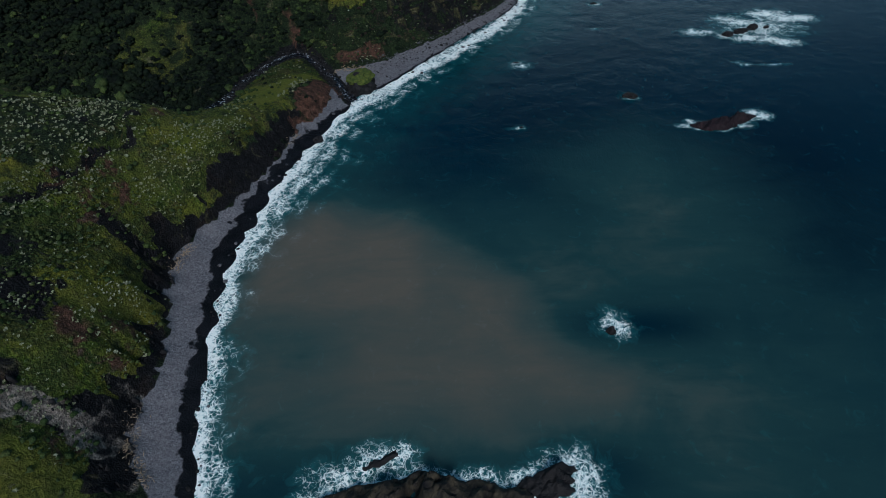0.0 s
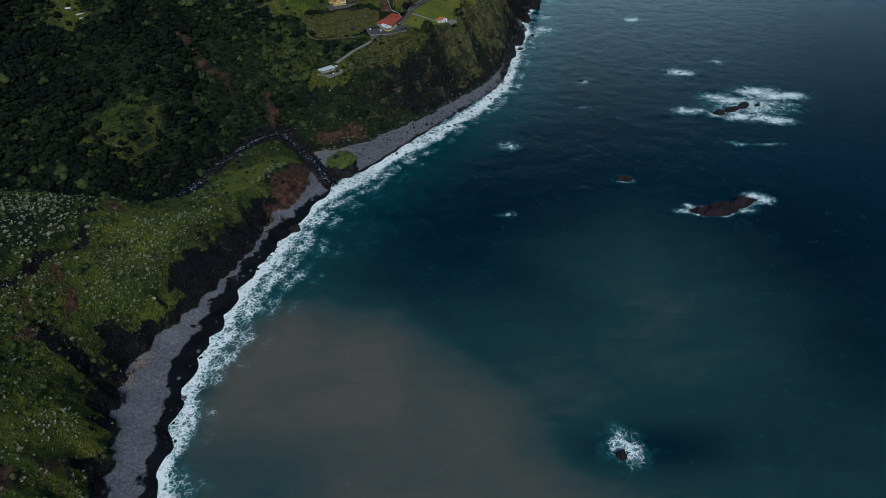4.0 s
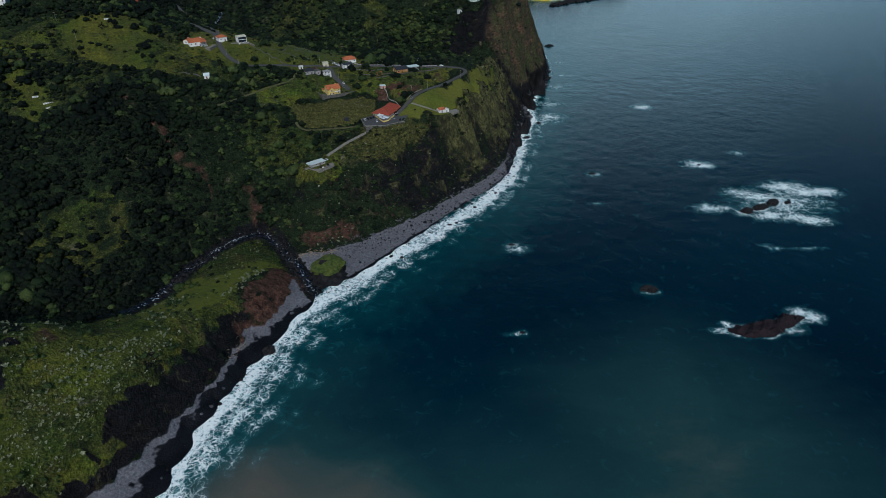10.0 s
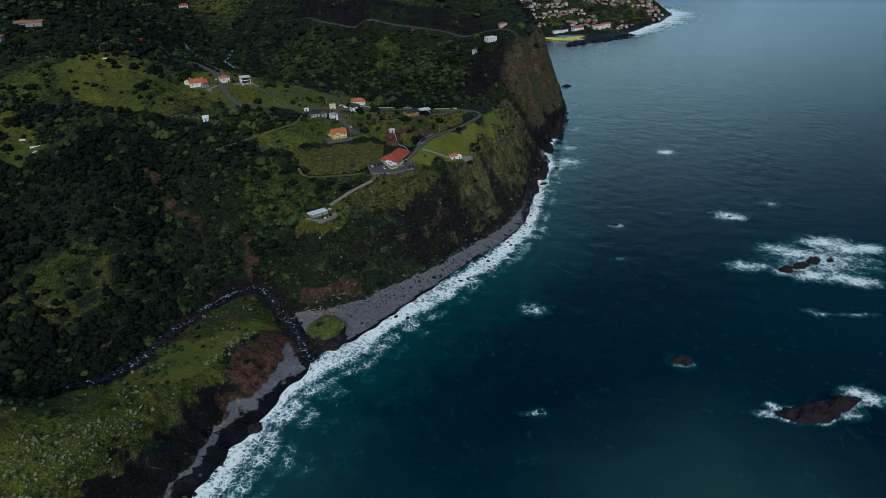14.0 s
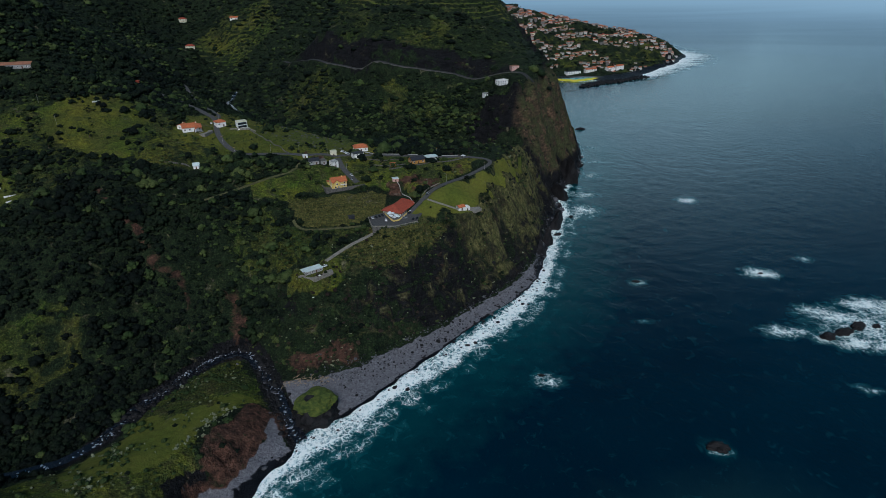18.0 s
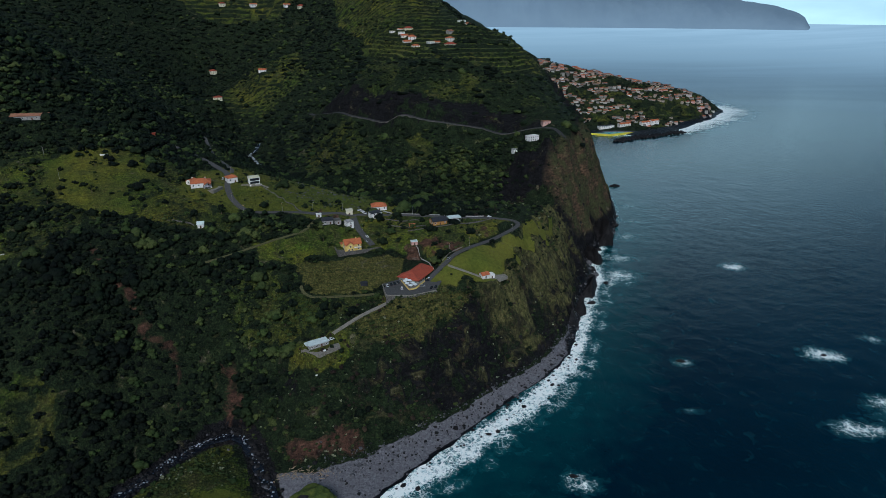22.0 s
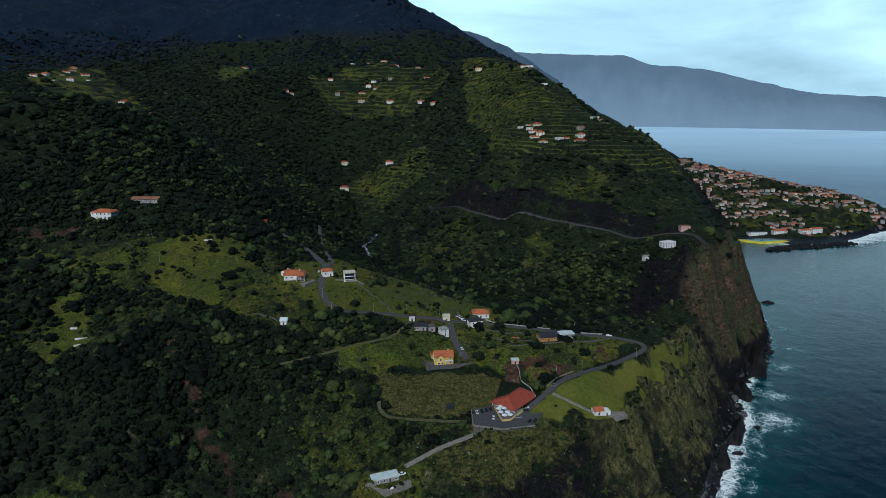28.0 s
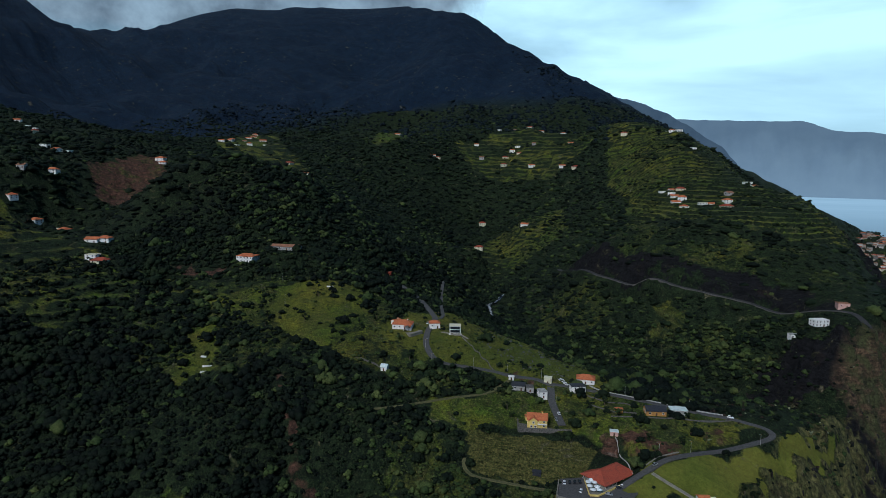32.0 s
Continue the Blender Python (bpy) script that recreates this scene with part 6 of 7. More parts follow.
def build_bushes():
    """Low bushes and hedges in the open ground round the houses and on the second hill."""
    p, rng = jittered(-360, 70, 620, 860, 2.0, 31)
    x, y, h, slope, shore, c = facts(p)
    zone = np.zeros(len(x))
    for area, much in ((HUT_SLOPE, 0.30), (HOUSE_SLOPE, 0.20), (GARDENS, 0.15), (LOW_SCRUB, 0.60), (YELLOW_LAWN, 0.10), (LEFT_MIX, 0.34), (SHED_LAWN, 0.06), (BANANA, 0.20)):
        zone = np.where(inside(x, y, area), much, zone)
    zone = np.where(inside(x, y, FIELD_TOP) | inside(x, y, FIELD_LEFT), 0.05, zone) * np.where(inside(x, y, LAWN), 0, 1)
    hedge = smooth01(fbm(x, y, 16, 3), 0.0, 0.7)
    take = (rng.random(len(x)) < zone * (0.25 + 1.6 * hedge)) & ~keep_off(x, y) & (c["soil"] < 0.55)
    x, y, h = x[take], y[take], h[take]
    q = rows(x, y, h - 0.15, np.clip(rng.lognormal(-0.10, 0.45, len(x)), 0.35, 2.2), rng.uniform(0.6, 1.1, len(x)), rng)
    kind = rng.random(len(q)) + 0.25 * fbm(x + 40, y, 25, 2)
    scatter("garden_bushes", crown_templates(5, 33, 8, 1), q[kind < 0.5], LEAF_BUSH, "low green bushes between the houses", "shrubs")
    scatter("dark_bushes", crown_templates(5, 34, 8, 1), q[(kind >= 0.5) & (kind < 0.9)], LEAF_HEDGE, "dark low bushes and hedges", "shrubs")
    scatter("dry_tufts", tuft_templates(5, 35, 7), q[kind >= 0.9], CROP, "dry yellowish tufts of grass and fern", "shrubs")
    p, rng = jittered(-380, 150, 880, 1560, 4.0, 36)
    x, y, h, slope, shore, c = facts(p)
    terr = inside(x, y, RIDGE_TERRACE) | inside(x, y, FAR_TERRACE)
    zone = np.where(terr, np.where(c["grass"] < 0.35, 0.75, 0.06), 0)
    zone = np.where(inside(x, y, SECOND_MIX) | inside(x, y, OLIVE_SLOPE), 0.40, zone)
    zone = np.where(inside(x, y, RIDGE_BUSH), 0.65, zone)
    zone = np.where(inside(x, y, CLIFF_BAND), 0.22, zone)
    take = (rng.random(len(x)) < zone * (0.4 + 1.2 * smooth01(fbm(x, y, 22, 3), -0.1, 0.6))) & ~keep_off(x, y) & (shore > 40)
    x, y, h = x[take], y[take], h[take]
    q = rows(x, y, h - 0.2, np.clip(rng.lognormal(0.25, 0.42, len(x)), 0.6, 3.2), rng.uniform(0.55, 1.0, len(x)), rng)
    pale = rng.random(len(q)) < np.where(terr[take], 0.36, 0.16) + 0.22 * fbm(x, y, 60, 2)
    scatter("hill_bushes", crown_templates(5, 37, 6, 1), q[~pale], LEAF_HEDGE, "dark bushes along the terrace walls", "shrubs")
    scatter("terrace_bushes", crown_templates(5, 38, 6, 1), q[pale], LEAF_BUSH, "fresh green bushes on the terraces", "shrubs")


def build_scrub():
    p, rng = jittered(-330, -115, 60, 560, 1.6, 24)
    x, y, h, slope, shore, c = facts(p)
    spur = inside(x, y, SPUR_SIDE) | (inside(x, y, TONGUE) & ~inside(x, y, SPUR_TOP)) | (inside(x, y, SPUR_TOP) & (fbm(x, y, 12, 2) > 0.62))
    clump = fbm(x, y, 24, 3)
    dense = np.zeros(len(x), bool)
    for area in SUCCULENTS:
        dense |= inside(x + 5 * clump, y + 5 * fbm(x + 200, y, 20, 2), area)
    dense |= to_line(x, y, LEDGE)[0] < 7
    take = (spur | dense) & (h > 8) & (rng.random(len(x)) < np.where(dense, 0.26 + 0.4 * smooth01(clump, -0.3, 0.5), 0.05 + 0.34 * smooth01(clump, 0.0, 0.7))) & (c["rock"] < 0.9) & (c["soil"] < 0.9)
    q = rows(x[take], y[take], h[take] - 0.1, np.clip(rng.lognormal(0.08, 0.42, take.sum()), 0.4, 2.4), rng.uniform(0.6, 1.1, take.sum()), rng)
    pale = rng.random(len(q)) < np.where(dense[take], 0.84, 0.34)
    scatter("pale_scrub", tuft_templates(5, 7, 7), q[pale], LEAF_PALE, "pale grey-green succulents dotting the headland", "shrubs")
    scatter("green_scrub", crown_templates(4, 8, 6, 1), q[~pale], LEAF_BUSH, "low green scrub on the headland", "shrubs")
    p, rng = jittered(-200, 130, 560, 980, 2.7, 25)
    x, y, h, slope, shore, c = facts(p)
    face = (shore < 105) & (h > 7) & ~keep_off(x, y) & ~inside(x, y, LAWN)
    take = face & (rng.random(len(x)) < np.where(y > 690, 0.04, 0.34) + 0.36 * smooth01(fbm(x, y, 20, 3), -0.2, 0.7) - 0.25 * smooth01(slope, 1.2, 2.2) * (y > 740))
    q = rows(x[take], y[take], h[take] - 0.2, np.clip(rng.lognormal(0.05, 0.4, take.sum()), 0.5, 2.4), rng.uniform(0.6, 1.1, take.sum()), rng)
    pale = rng.random(len(q)) < 0.14
    brown = ~pale & (rng.random(len(q)) < np.where(fbm(q[:, 0] + 60, q[:, 1], 30, 2) > 0.1, 0.65, 0.12))
    scatter("dry_scrub", crown_templates(4, 19, 6, 1), q[brown], LEAF_BROWN, "brown bare scrub on the sea cliff", "shrubs")
    green = rng.random(len(q)) < 0.45
    scatter("cliff_bushes", crown_templates(4, 29, 6, 1), q[~pale & ~brown & green], LEAF_BUSH, "green bushes on the sea cliff", "shrubs")
    scatter("cliff_scrub", crown_templates(4, 9, 6, 1), q[~pale & ~brown & ~green], LEAF_HEDGE, "dark scrub clinging to the sea cliff", "shrubs")
    scatter("cliff_succulents", tuft_templates(4, 10, 7), q[pale], LEAF_PALE, "pale succulents on the sea cliff", "shrubs")


def build_town_trees():
    p, rng = jittered(140, 680, 1680, 2220, 9.0, 41)
    x, y, h, slope, shore, c = facts(p)
    take = (h > 6) & (rng.random(len(x)) < 0.25 + 0.5 * (fbm(x, y, 60, 3) > 0.1)) & (shore > 22)
    x, y, h = x[take], y[take], h[take]
    big = np.clip(rng.lognormal(0.9, 0.4, len(x)), 1.2, 5.0)
    scatter("town_trees", crown_templates(5, 42, 5, 1), rows(x, y, h - 0.3 * big, big, rng.uniform(0.6, 1.1, len(x)), rng), LEAF_DARK, "dark green trees and gardens between the town houses", "trees")


def build_crops():
    rng = np.random.default_rng(26)
    for name, area, turn, gap, step, size, material, label in (
            ("vine_rows", VINES, 20, 2.6, 1.1, 0.9, CROP, "rows of yellowing vines in a field"), ("banana_rows", BANANA, 28, 3.4, 1.3, 1.35, LEAF_BUSH, "rows of green banana plants on the slope"),
            ("terrace_crops", WEST_TERRACE, 15, 7.0, 2.5, 1.0, LEAF_BROWN, "brown crop rows on terraces")):
        c, s = math.cos(radians(turn)), math.sin(radians(turn))
        cx, cy = np.mean(area, axis=0)
        u, v = np.meshgrid(np.arange(-90, 90, step), np.arange(-70, 70, gap))
        u, v = u + rng.normal(0, 0.25, u.shape), v + rng.normal(0, 0.22, v.shape)
        x, y = (cx + u * c - v * s).ravel(), (cy + u * s + v * c).ravel()
        take = inside(x, y, area) & ~keep_off(x, y) & (rng.random(len(x)) < 0.86)
        x, y = x[take], y[take]
        scatter(name, tuft_templates(5, 27 + len(name), 6), rows(x, y, ground(x, y) - 0.1, rng.uniform(0.7, 1.25, len(x)) * size, rng.uniform(0.8, 1.3, len(x)), rng), material, label, "crops")


def tree_mesh(seed):
    rng = np.random.default_rng(seed)
    trunk = bmesh.new()
    bmesh.ops.create_cone(trunk, cap_ends=True, segments=7, radius1=0.32, radius2=0.14, depth=3.2, matrix=Matrix.Translation((0, 0, 1.4)))
    for k in range(4):
        a = k * 1.6 + rng.random()
        m = Matrix.Translation((0.5 * math.cos(a), 0.5 * math.sin(a), 3.2)) @ Matrix.Rotation(a, 4, "Z") @ Matrix.Rotation(0.7, 4, "Y")
        bmesh.ops.create_cone(trunk, cap_ends=True, segments=5, radius1=0.13, radius2=0.05, depth=2.0, matrix=m)
    verts, faces, base = [], [], 0
    for k in range(9):
        v, f = crown_templates(1, seed * 20 + k, 16)[0]
        at = rng.normal(0, 1, 3) * [1.2, 1.2, 0.8] + [0, 0, 3.6]
        verts.append(v * rng.uniform(0.8, 1.3) + at)
        faces.append(f + base)
        base += len(v)
    me = bpy.data.meshes.new("crown")
    me.from_pydata(np.concatenate(verts).tolist(), [], np.concatenate(faces).tolist())
    return trunk, me


def build_trees():
    kinds = []
    for k in range(3):
        root = new("tree")
        trunk, crown = tree_mesh(50 + k)
        part("trunk", trunk, BARK, root)
        crown.materials.append((LEAF_HEDGE, LEAF_BUSH, LEAF_HEDGE)[k])
        leaves = new("crown", crown)
        leaves.parent = root
        kinds.append(root)
    spots = [(-10, 722, 1), (-16, 730, 0), (2, 738, 2), (40, 722, 0), (44, 731, 2), (38, 712, 1), (46, 740, 0), (-104, 716, 0), (-110, 722, 2), (-118, 732, 0),
             (-150, 716, 2), (-142, 722, 0), (-160, 722, 1), (-132, 736, 0), (-186, 716, 2), (-180, 712, 0), (-192, 722, 0), (-172, 720, 2), (-240, 770, 0), (-246, 752, 2), (-212, 738, 1),
             (-60, 748, 0), (-52, 756, 2), (-40, 746, 1), (-30, 786, 2), (0, 770, 0), (-120, 642, 2), (-112, 634, 0), (-320, 700, 0), (-312, 690, 2), (-305, 745, 2), (-330, 676, 0),
             (-290, 712, 2), (20, 684, 0), (10, 682, 2), (30, 680, 1), (-2, 674, 0)]
    rng = random.Random(4)
    for n, (x, y, k) in enumerate(spots):
        size = rng.uniform(0.75, 1.15)
        m = pose(x, y, float(ground(x, y)[0]) - 0.2, 0, 0, rng.random() * 360) @ Matrix.Scale(size, 4)
        if n < 3:
            ob = kinds[k]
            ob.matrix_basis = m
        else:
            ob = copy_thing(kinds[k], m)
            ob.matrix_basis = m
        tagged(ob, "lone tree with a light green crown" if k == 1 else "broad dark green tree near the houses", "tree", group="trees round the houses")


build_woods()
build_far_woods()
build_mountain_woods()
build_bushes()
build_scrub()
build_crops()
build_town_trees()
build_trees()


# ---- houses ----
def box(bm, x0, x1, y0, y1, z0, z1):
    v = [bm.verts.new(c) for c in ((x0, y0, z0), (x1, y0, z0), (x1, y1, z0), (x0, y1, z0), (x0, y0, z1), (x1, y0, z1), (x1, y1, z1), (x0, y1, z1))]
    for q in ((3, 2, 1, 0), (4, 5, 6, 7), (0, 1, 5, 4), (1, 2, 6, 5), (2, 3, 7, 6), (3, 0, 4, 7)):
        bm.faces.new([v[k] for k in q])
    return v


def boxed(name, dims, material, parent, label=""):
    bm = bmesh.new()
    box(bm, *dims)
    return part(name, bm, material, parent, label)


def wall_body(w, d, h, base, gable):
    """Walls down into the slope; with a gable the short ends rise to the ridge."""
    bm = bmesh.new()
    x, y = w / 2, d / 2
    low = [bm.verts.new(c) for c in ((-x, -y, -base), (x, -y, -base), (x, y, -base), (-x, y, -base))]
    top = [bm.verts.new(c) for c in ((-x, -y, h), (x, -y, h), (x, y, h), (-x, y, h))]
    bm.faces.new(low[::-1])
    if gable:
        a, b = bm.verts.new((-x, 0, h + gable)), bm.verts.new((x, 0, h + gable))
        bm.faces.new((low[0], low[1], top[1], top[0]))
        bm.faces.new((low[2], low[3], top[3], top[2]))
        bm.faces.new((low[1], low[2], top[2], b, top[1]))
        bm.faces.new((low[3], low[0], top[0], a, top[3]))
        bm.faces.new((top[0], top[1], b, a))
        bm.faces.new((top[2], top[3], a, b))
    else:
        for k in range(4):
            bm.faces.new((low[k], low[(k + 1) % 4], top[(k + 1) % 4], top[k]))
        bm.faces.new(top)
    return bm


def roof_shape(w, d, h, rise, over, hip, thick=0.22):
    """A pitched roof of even thickness with eaves; hip: how far the ridge stops short of the ends."""
    bm = bmesh.new()
    x, y = w / 2 + over, d / 2 + over
    drop = rise * over / (d / 2)
    layers = []
    for dz in (0.06 + thick, 0.06):
        e = [bm.verts.new(c) for c in ((-x, -y, h - drop + dz), (x, -y, h - drop + dz), (x, y, h - drop + dz), (-x, y, h - drop + dz))]
        r = [bm.verts.new((-x + hip, 0, h + rise + dz)), bm.verts.new((x - hip, 0, h + rise + dz))]
        layers.append((e, r))
    for (e, r), flip in zip(layers, (False, True)):
        faces = [(e[0], e[1], r[1], r[0]), (e[2], e[3], r[0], r[1])]
        if hip:
            faces += [(e[1], e[2], r[1]), (e[3], e[0], r[0])]
        for q in faces:
            bm.faces.new(q[::-1] if flip else q)
    (e, r), (e2, r2) = layers
    for k in range(4):
        if hip or k in (0, 2):
            bm.faces.new((e[k], e2[k], e2[(k + 1) % 4], e[(k + 1) % 4]))
        elif k == 1:
            bm.faces.new((e[1], r[1], r2[1], e2[1])), bm.faces.new((r[1], e[2], e2[2], r2[1]))
        else:
            bm.faces.new((e[3], r[0], r2[0], e2[3])), bm.faces.new((r[0], e[0], e2[0], r2[0]))
    bmesh.ops.recalc_face_normals(bm, faces=bm.faces)
    return bm


def opening(parent, x, z, y, wide, tall, side, near, name="window"):
    """A window or door set into a wall. side: 0 front, 1 right, 2 back, 3 left; y: the wall's distance from the middle."""
    bm = bmesh.new()
    a, b, t = wide / 2, tall / 2, 0.12
    if near and name == "window":
        box(bm, -a - t, -a, -0.10, 0.06, -b - t, b + t), box(bm, a, a + t, -0.10, 0.06, -b - t, b + t)
        box(bm, -a, a, -0.10, 0.06, b, b + t), box(bm, -a, a, -0.16, 0.06, -b - t, -b)
        ob = part(name, bm, WHITE, parent)
        pane = bmesh.new()
        box(pane, -a, a, -0.03, 0.03, -b, b)
        part("pane", pane, GLASS, ob)
    else:
        box(bm, -a, a, -0.05, 0.05, -b, b)
        ob = part(name, bm, GLASS if name == "window" else DOOR, parent)
    turn = (0, 90, 180, 270)[side]
    ob.matrix_basis = pose(0, 0, 0, 0, 0, turn) @ pose(x, -y, z)
    return ob


def house(x, y, turn, w, d, h, roof, walls, tiles, label, category="house", near=True, rise=None, storeys=1, base=3.0, name="house", chimney=False, group="", z=None, sides=(0, 1, 3), over=0.5):
    root = new(name)
    rise = rise if rise is not None else d * 0.22
    gable = rise if roof == "gable" else 0
    part("wall", wall_body(w, d, h, base, gable), walls, root)
    if roof == "flat":
        ro = boxed("roof", (-w / 2 - 0.25, w / 2 + 0.25, -d / 2 - 0.25, d / 2 + 0.25, h, h + 0.3), tiles, root)
    else:
        ro = part("roof", roof_shape(w, d, h, rise, over, d * 0.45 if roof == "hip" else 0), tiles, root)
    if chimney:
        stack = boxed("chimney", (w * 0.25 - 0.4, w * 0.25 + 0.4, -0.4, 0.4, h + rise * 0.4, h + rise + 1.0), walls, root)
        boxed("chimney_cap", (w * 0.25 - 0.5, w * 0.25 + 0.5, -0.5, 0.5, h + rise + 1.0, h + rise + 1.2), tiles, stack)
    each = h / storeys
    for side in sides:
        span, dist = (w, d / 2) if side in (0, 2) else (d, w / 2)
        count = max(1, int(span / 3.4)) if near else max(1, int(span / 4.5))
        for s in range(storeys):
            for k in range(count):
                at = (k + 0.5) / count * span - span / 2
                if side == 0 and s == 0 and k == count // 2:
                    opening(root, at, 1.05, dist, 1.1, 2.1, side, near, "door")
                else:
                    opening(root, at, s * each + each * 0.56, dist, 1.1, 1.2, side, near)
    root.matrix_world = pose(x, y, float(ground(x, y)[0]) if z is None else z, 0, 0, turn)
    return tagged(root, label, category, group)


def prism(poly, z0, z1):
    bm = bmesh.new()
    top = [bm.verts.new((x, y, z1)) for x, y in poly]
    low = [bm.verts.new((x, y, z0)) for x, y in poly]
    bm.faces.new(top), bm.faces.new(low[::-1])
    for k in range(len(poly)):
        bm.faces.new((top[k - 1], low[k - 1], low[k], top[k]))
    bmesh.ops.recalc_face_normals(bm, faces=bm.faces)
    return bm


def fence_wall(name, line, height, thick, material, label, z=None, category="wall"):
    """A low wall following a line; it steps with the ground."""
    p = along(line, 2.5)
    zs = np.full(len(p), z) if z is not None else ground(p[:, 0], p[:, 1])
    d = np.gradient(p, axis=0)
    d /= np.linalg.norm(d, axis=1)[:, None] + 1e-9
    n = np.c_[-d[:, 1], d[:, 0]] * thick / 2
    bm = bmesh.new()
    rows_ = [[bm.verts.new((*c, e)) for c, e in ((q + s, g - 1.5), (q + s, g + height), (q - s, g + height), (q - s, g - 1.5))] for q, s, g in zip(p, n, zs)]
    for a, b in zip(rows_[:-1], rows_[1:]):
        for k in range(4):
            bm.faces.new((a[k], a[(k + 1) % 4], b[(k + 1) % 4], b[k]))
    bm.faces.new(rows_[0]), bm.faces.new(rows_[-1][::-1])
    bmesh.ops.recalc_face_normals(bm, faces=bm.faces)
    return tagged(part(name, bm, material), label, category)


def build_restaurant():
    root = house(-32, 700, 66.8, 25.0, 15.0, 3.1, "hip", CREAM, TILE_RED, "cream restaurant with a broad red tiled hip roof", "restaurant", name="restaurant", rise=3.6, base=2.0, z=PARK_Z + 0.1, sides=(1, 2), over=2.1)
    for k in range(9):
        for side in (0, 3):
            span = 26.5 if side == 0 else 16.5
            if side == 3 and k > 5:
                continue
            u = -span / 2 + span * k / (8 if side == 0 else 5)
            post = boxed("post", (-0.18, 0.18, -0.18, 0.18, -0.2, 2.45), WHITE, root)
            post.matrix_basis = pose(u, -8.4, 0) if side == 0 else pose(-13.0, u, 0)
    boxed("veranda_floor", (-14.0, 13.4, -9.2, 8.2, -0.6, 0.12), CONCRETE, root)
    for k in range(6):
        opening(root, -10 + 4 * k, 1.5, 7.5, 2.2, 2.2, 0, True)
    annex = boxed("annex", (12.5, 16.0, -4.0, 4.0, -2.0, 3.2), YELLOW, root, "yellow annex at the gable end")
    boxed("annex_roof", (12.3, 16.3, -4.3, 4.3, 3.2, 3.45), TILE_RED, annex)
    terrace = tagged(part("terrace", prism([(-43, 688), (-34.8, 672.5), (-30.2, 675), (-20.5, 699), (-24, 700.5), (-31.5, 682.5), (-41, 689)], PARK_Z - 0.5, PARK_Z + 0.25), CONCRETE), "paved dining terrace of the restaurant", "terrace", kind="structure")
    fence_wall("terrace_wall", [(-43, 688), (-34.8, 672.2), (-30.2, 674.6), (-20.3, 699)], 0.95, 0.3, YELLOW, "low yellow wall round the dining terrace", z=PARK_Z + 0.2)
    um = new("parasol")
    pole = bmesh.new()
    bmesh.ops.create_cone(pole, cap_ends=True, segments=8, radius1=0.05, radius2=0.05, depth=2.6, matrix=Matrix.Translation((0, 0, 1.3)))
    part("pole", pole, METAL, um)
    can = bmesh.new()
    rim = [can.verts.new((1.75 * math.cos(k * math.pi / 4 + 0.39), 1.75 * math.sin(k * math.pi / 4 + 0.39), 2.2 - (0.12 if k % 2 else 0))) for k in range(8)]
    hang = [can.verts.new((v.co.x, v.co.y, v.co.z - 0.22)) for v in rim]
    tip = can.verts.new((0, 0, 2.85))
    for k in range(8):
        can.faces.new((rim[k - 1], rim[k], tip)), can.faces.new((rim[k - 1], hang[k - 1], hang[k], rim[k]))
    part("canopy", can, CANVAS, um, "white canvas canopy")
    bmb = bmesh.new()
    bmesh.ops.create_cone(bmb, cap_ends=True, segments=10, radius1=0.4, radius2=0.35, depth=0.12, matrix=Matrix.Translation((0, 0, 0.06)))
    part("base", bmb, CONCRETE, um)
    tb = new("cafe_table")
    top = bmesh.new()
    bmesh.ops.create_cone(top, cap_ends=True, segments=14, radius1=0.6, radius2=0.6, depth=0.05, matrix=Matrix.Translation((0, 0, 0.74)))
    part("tabletop", top, WHITE, tb)
    leg = bmesh.new()
    bmesh.ops.create_cone(leg, cap_ends=True, segments=8, radius1=0.22, radius2=0.05, depth=0.72, matrix=Matrix.Translation((0, 0, 0.36)))
    part("leg", leg, METAL, tb)
    places = [(-39.2, 683.8), (-36.0, 685.2), (-37.2, 679.8), (-33.2, 681.0), (-34.2, 676.6), (-31.0, 678.2), (-38.6, 687.2)]
    for k, (x, y) in enumerate(places):
        m = pose(x, y, PARK_Z + 0.25, 0, 0, 13 * k)
        a = um if k == 0 else copy_thing(um, m)
        b = tb if k == 0 else copy_thing(tb, m @ pose(0.9, 0.3, 0))
        a.matrix_basis, b.matrix_basis = m, m @ pose(0.9, 0.3, 0)
        tagged(a, "large white parasol open over the terrace", "parasol", "parasols on the terrace")
        tagged(b, "small round white cafe table", "table", "tables on the terrace")
    fence_wall("retaining_wall", [(-56, 680), (-50.4, 661.6), (-32, 662.4), (-14.6, 672.6)], 0.9, 0.5, CONCRETE, "pale parapet along the edge of the car park", z=PARK_Z)
    tagged(part("stone_bank", prism([(-50.6, 662.4), (-50.0, 661.0), (-31.8, 661.6), (-14.0, 672.0), (-14.6, 673.4), (-32, 663.6)], PARK_Z - 7, PARK_Z - 0.02), STONEWALL), "dark stone bank below the car park", "wall", kind="structure")


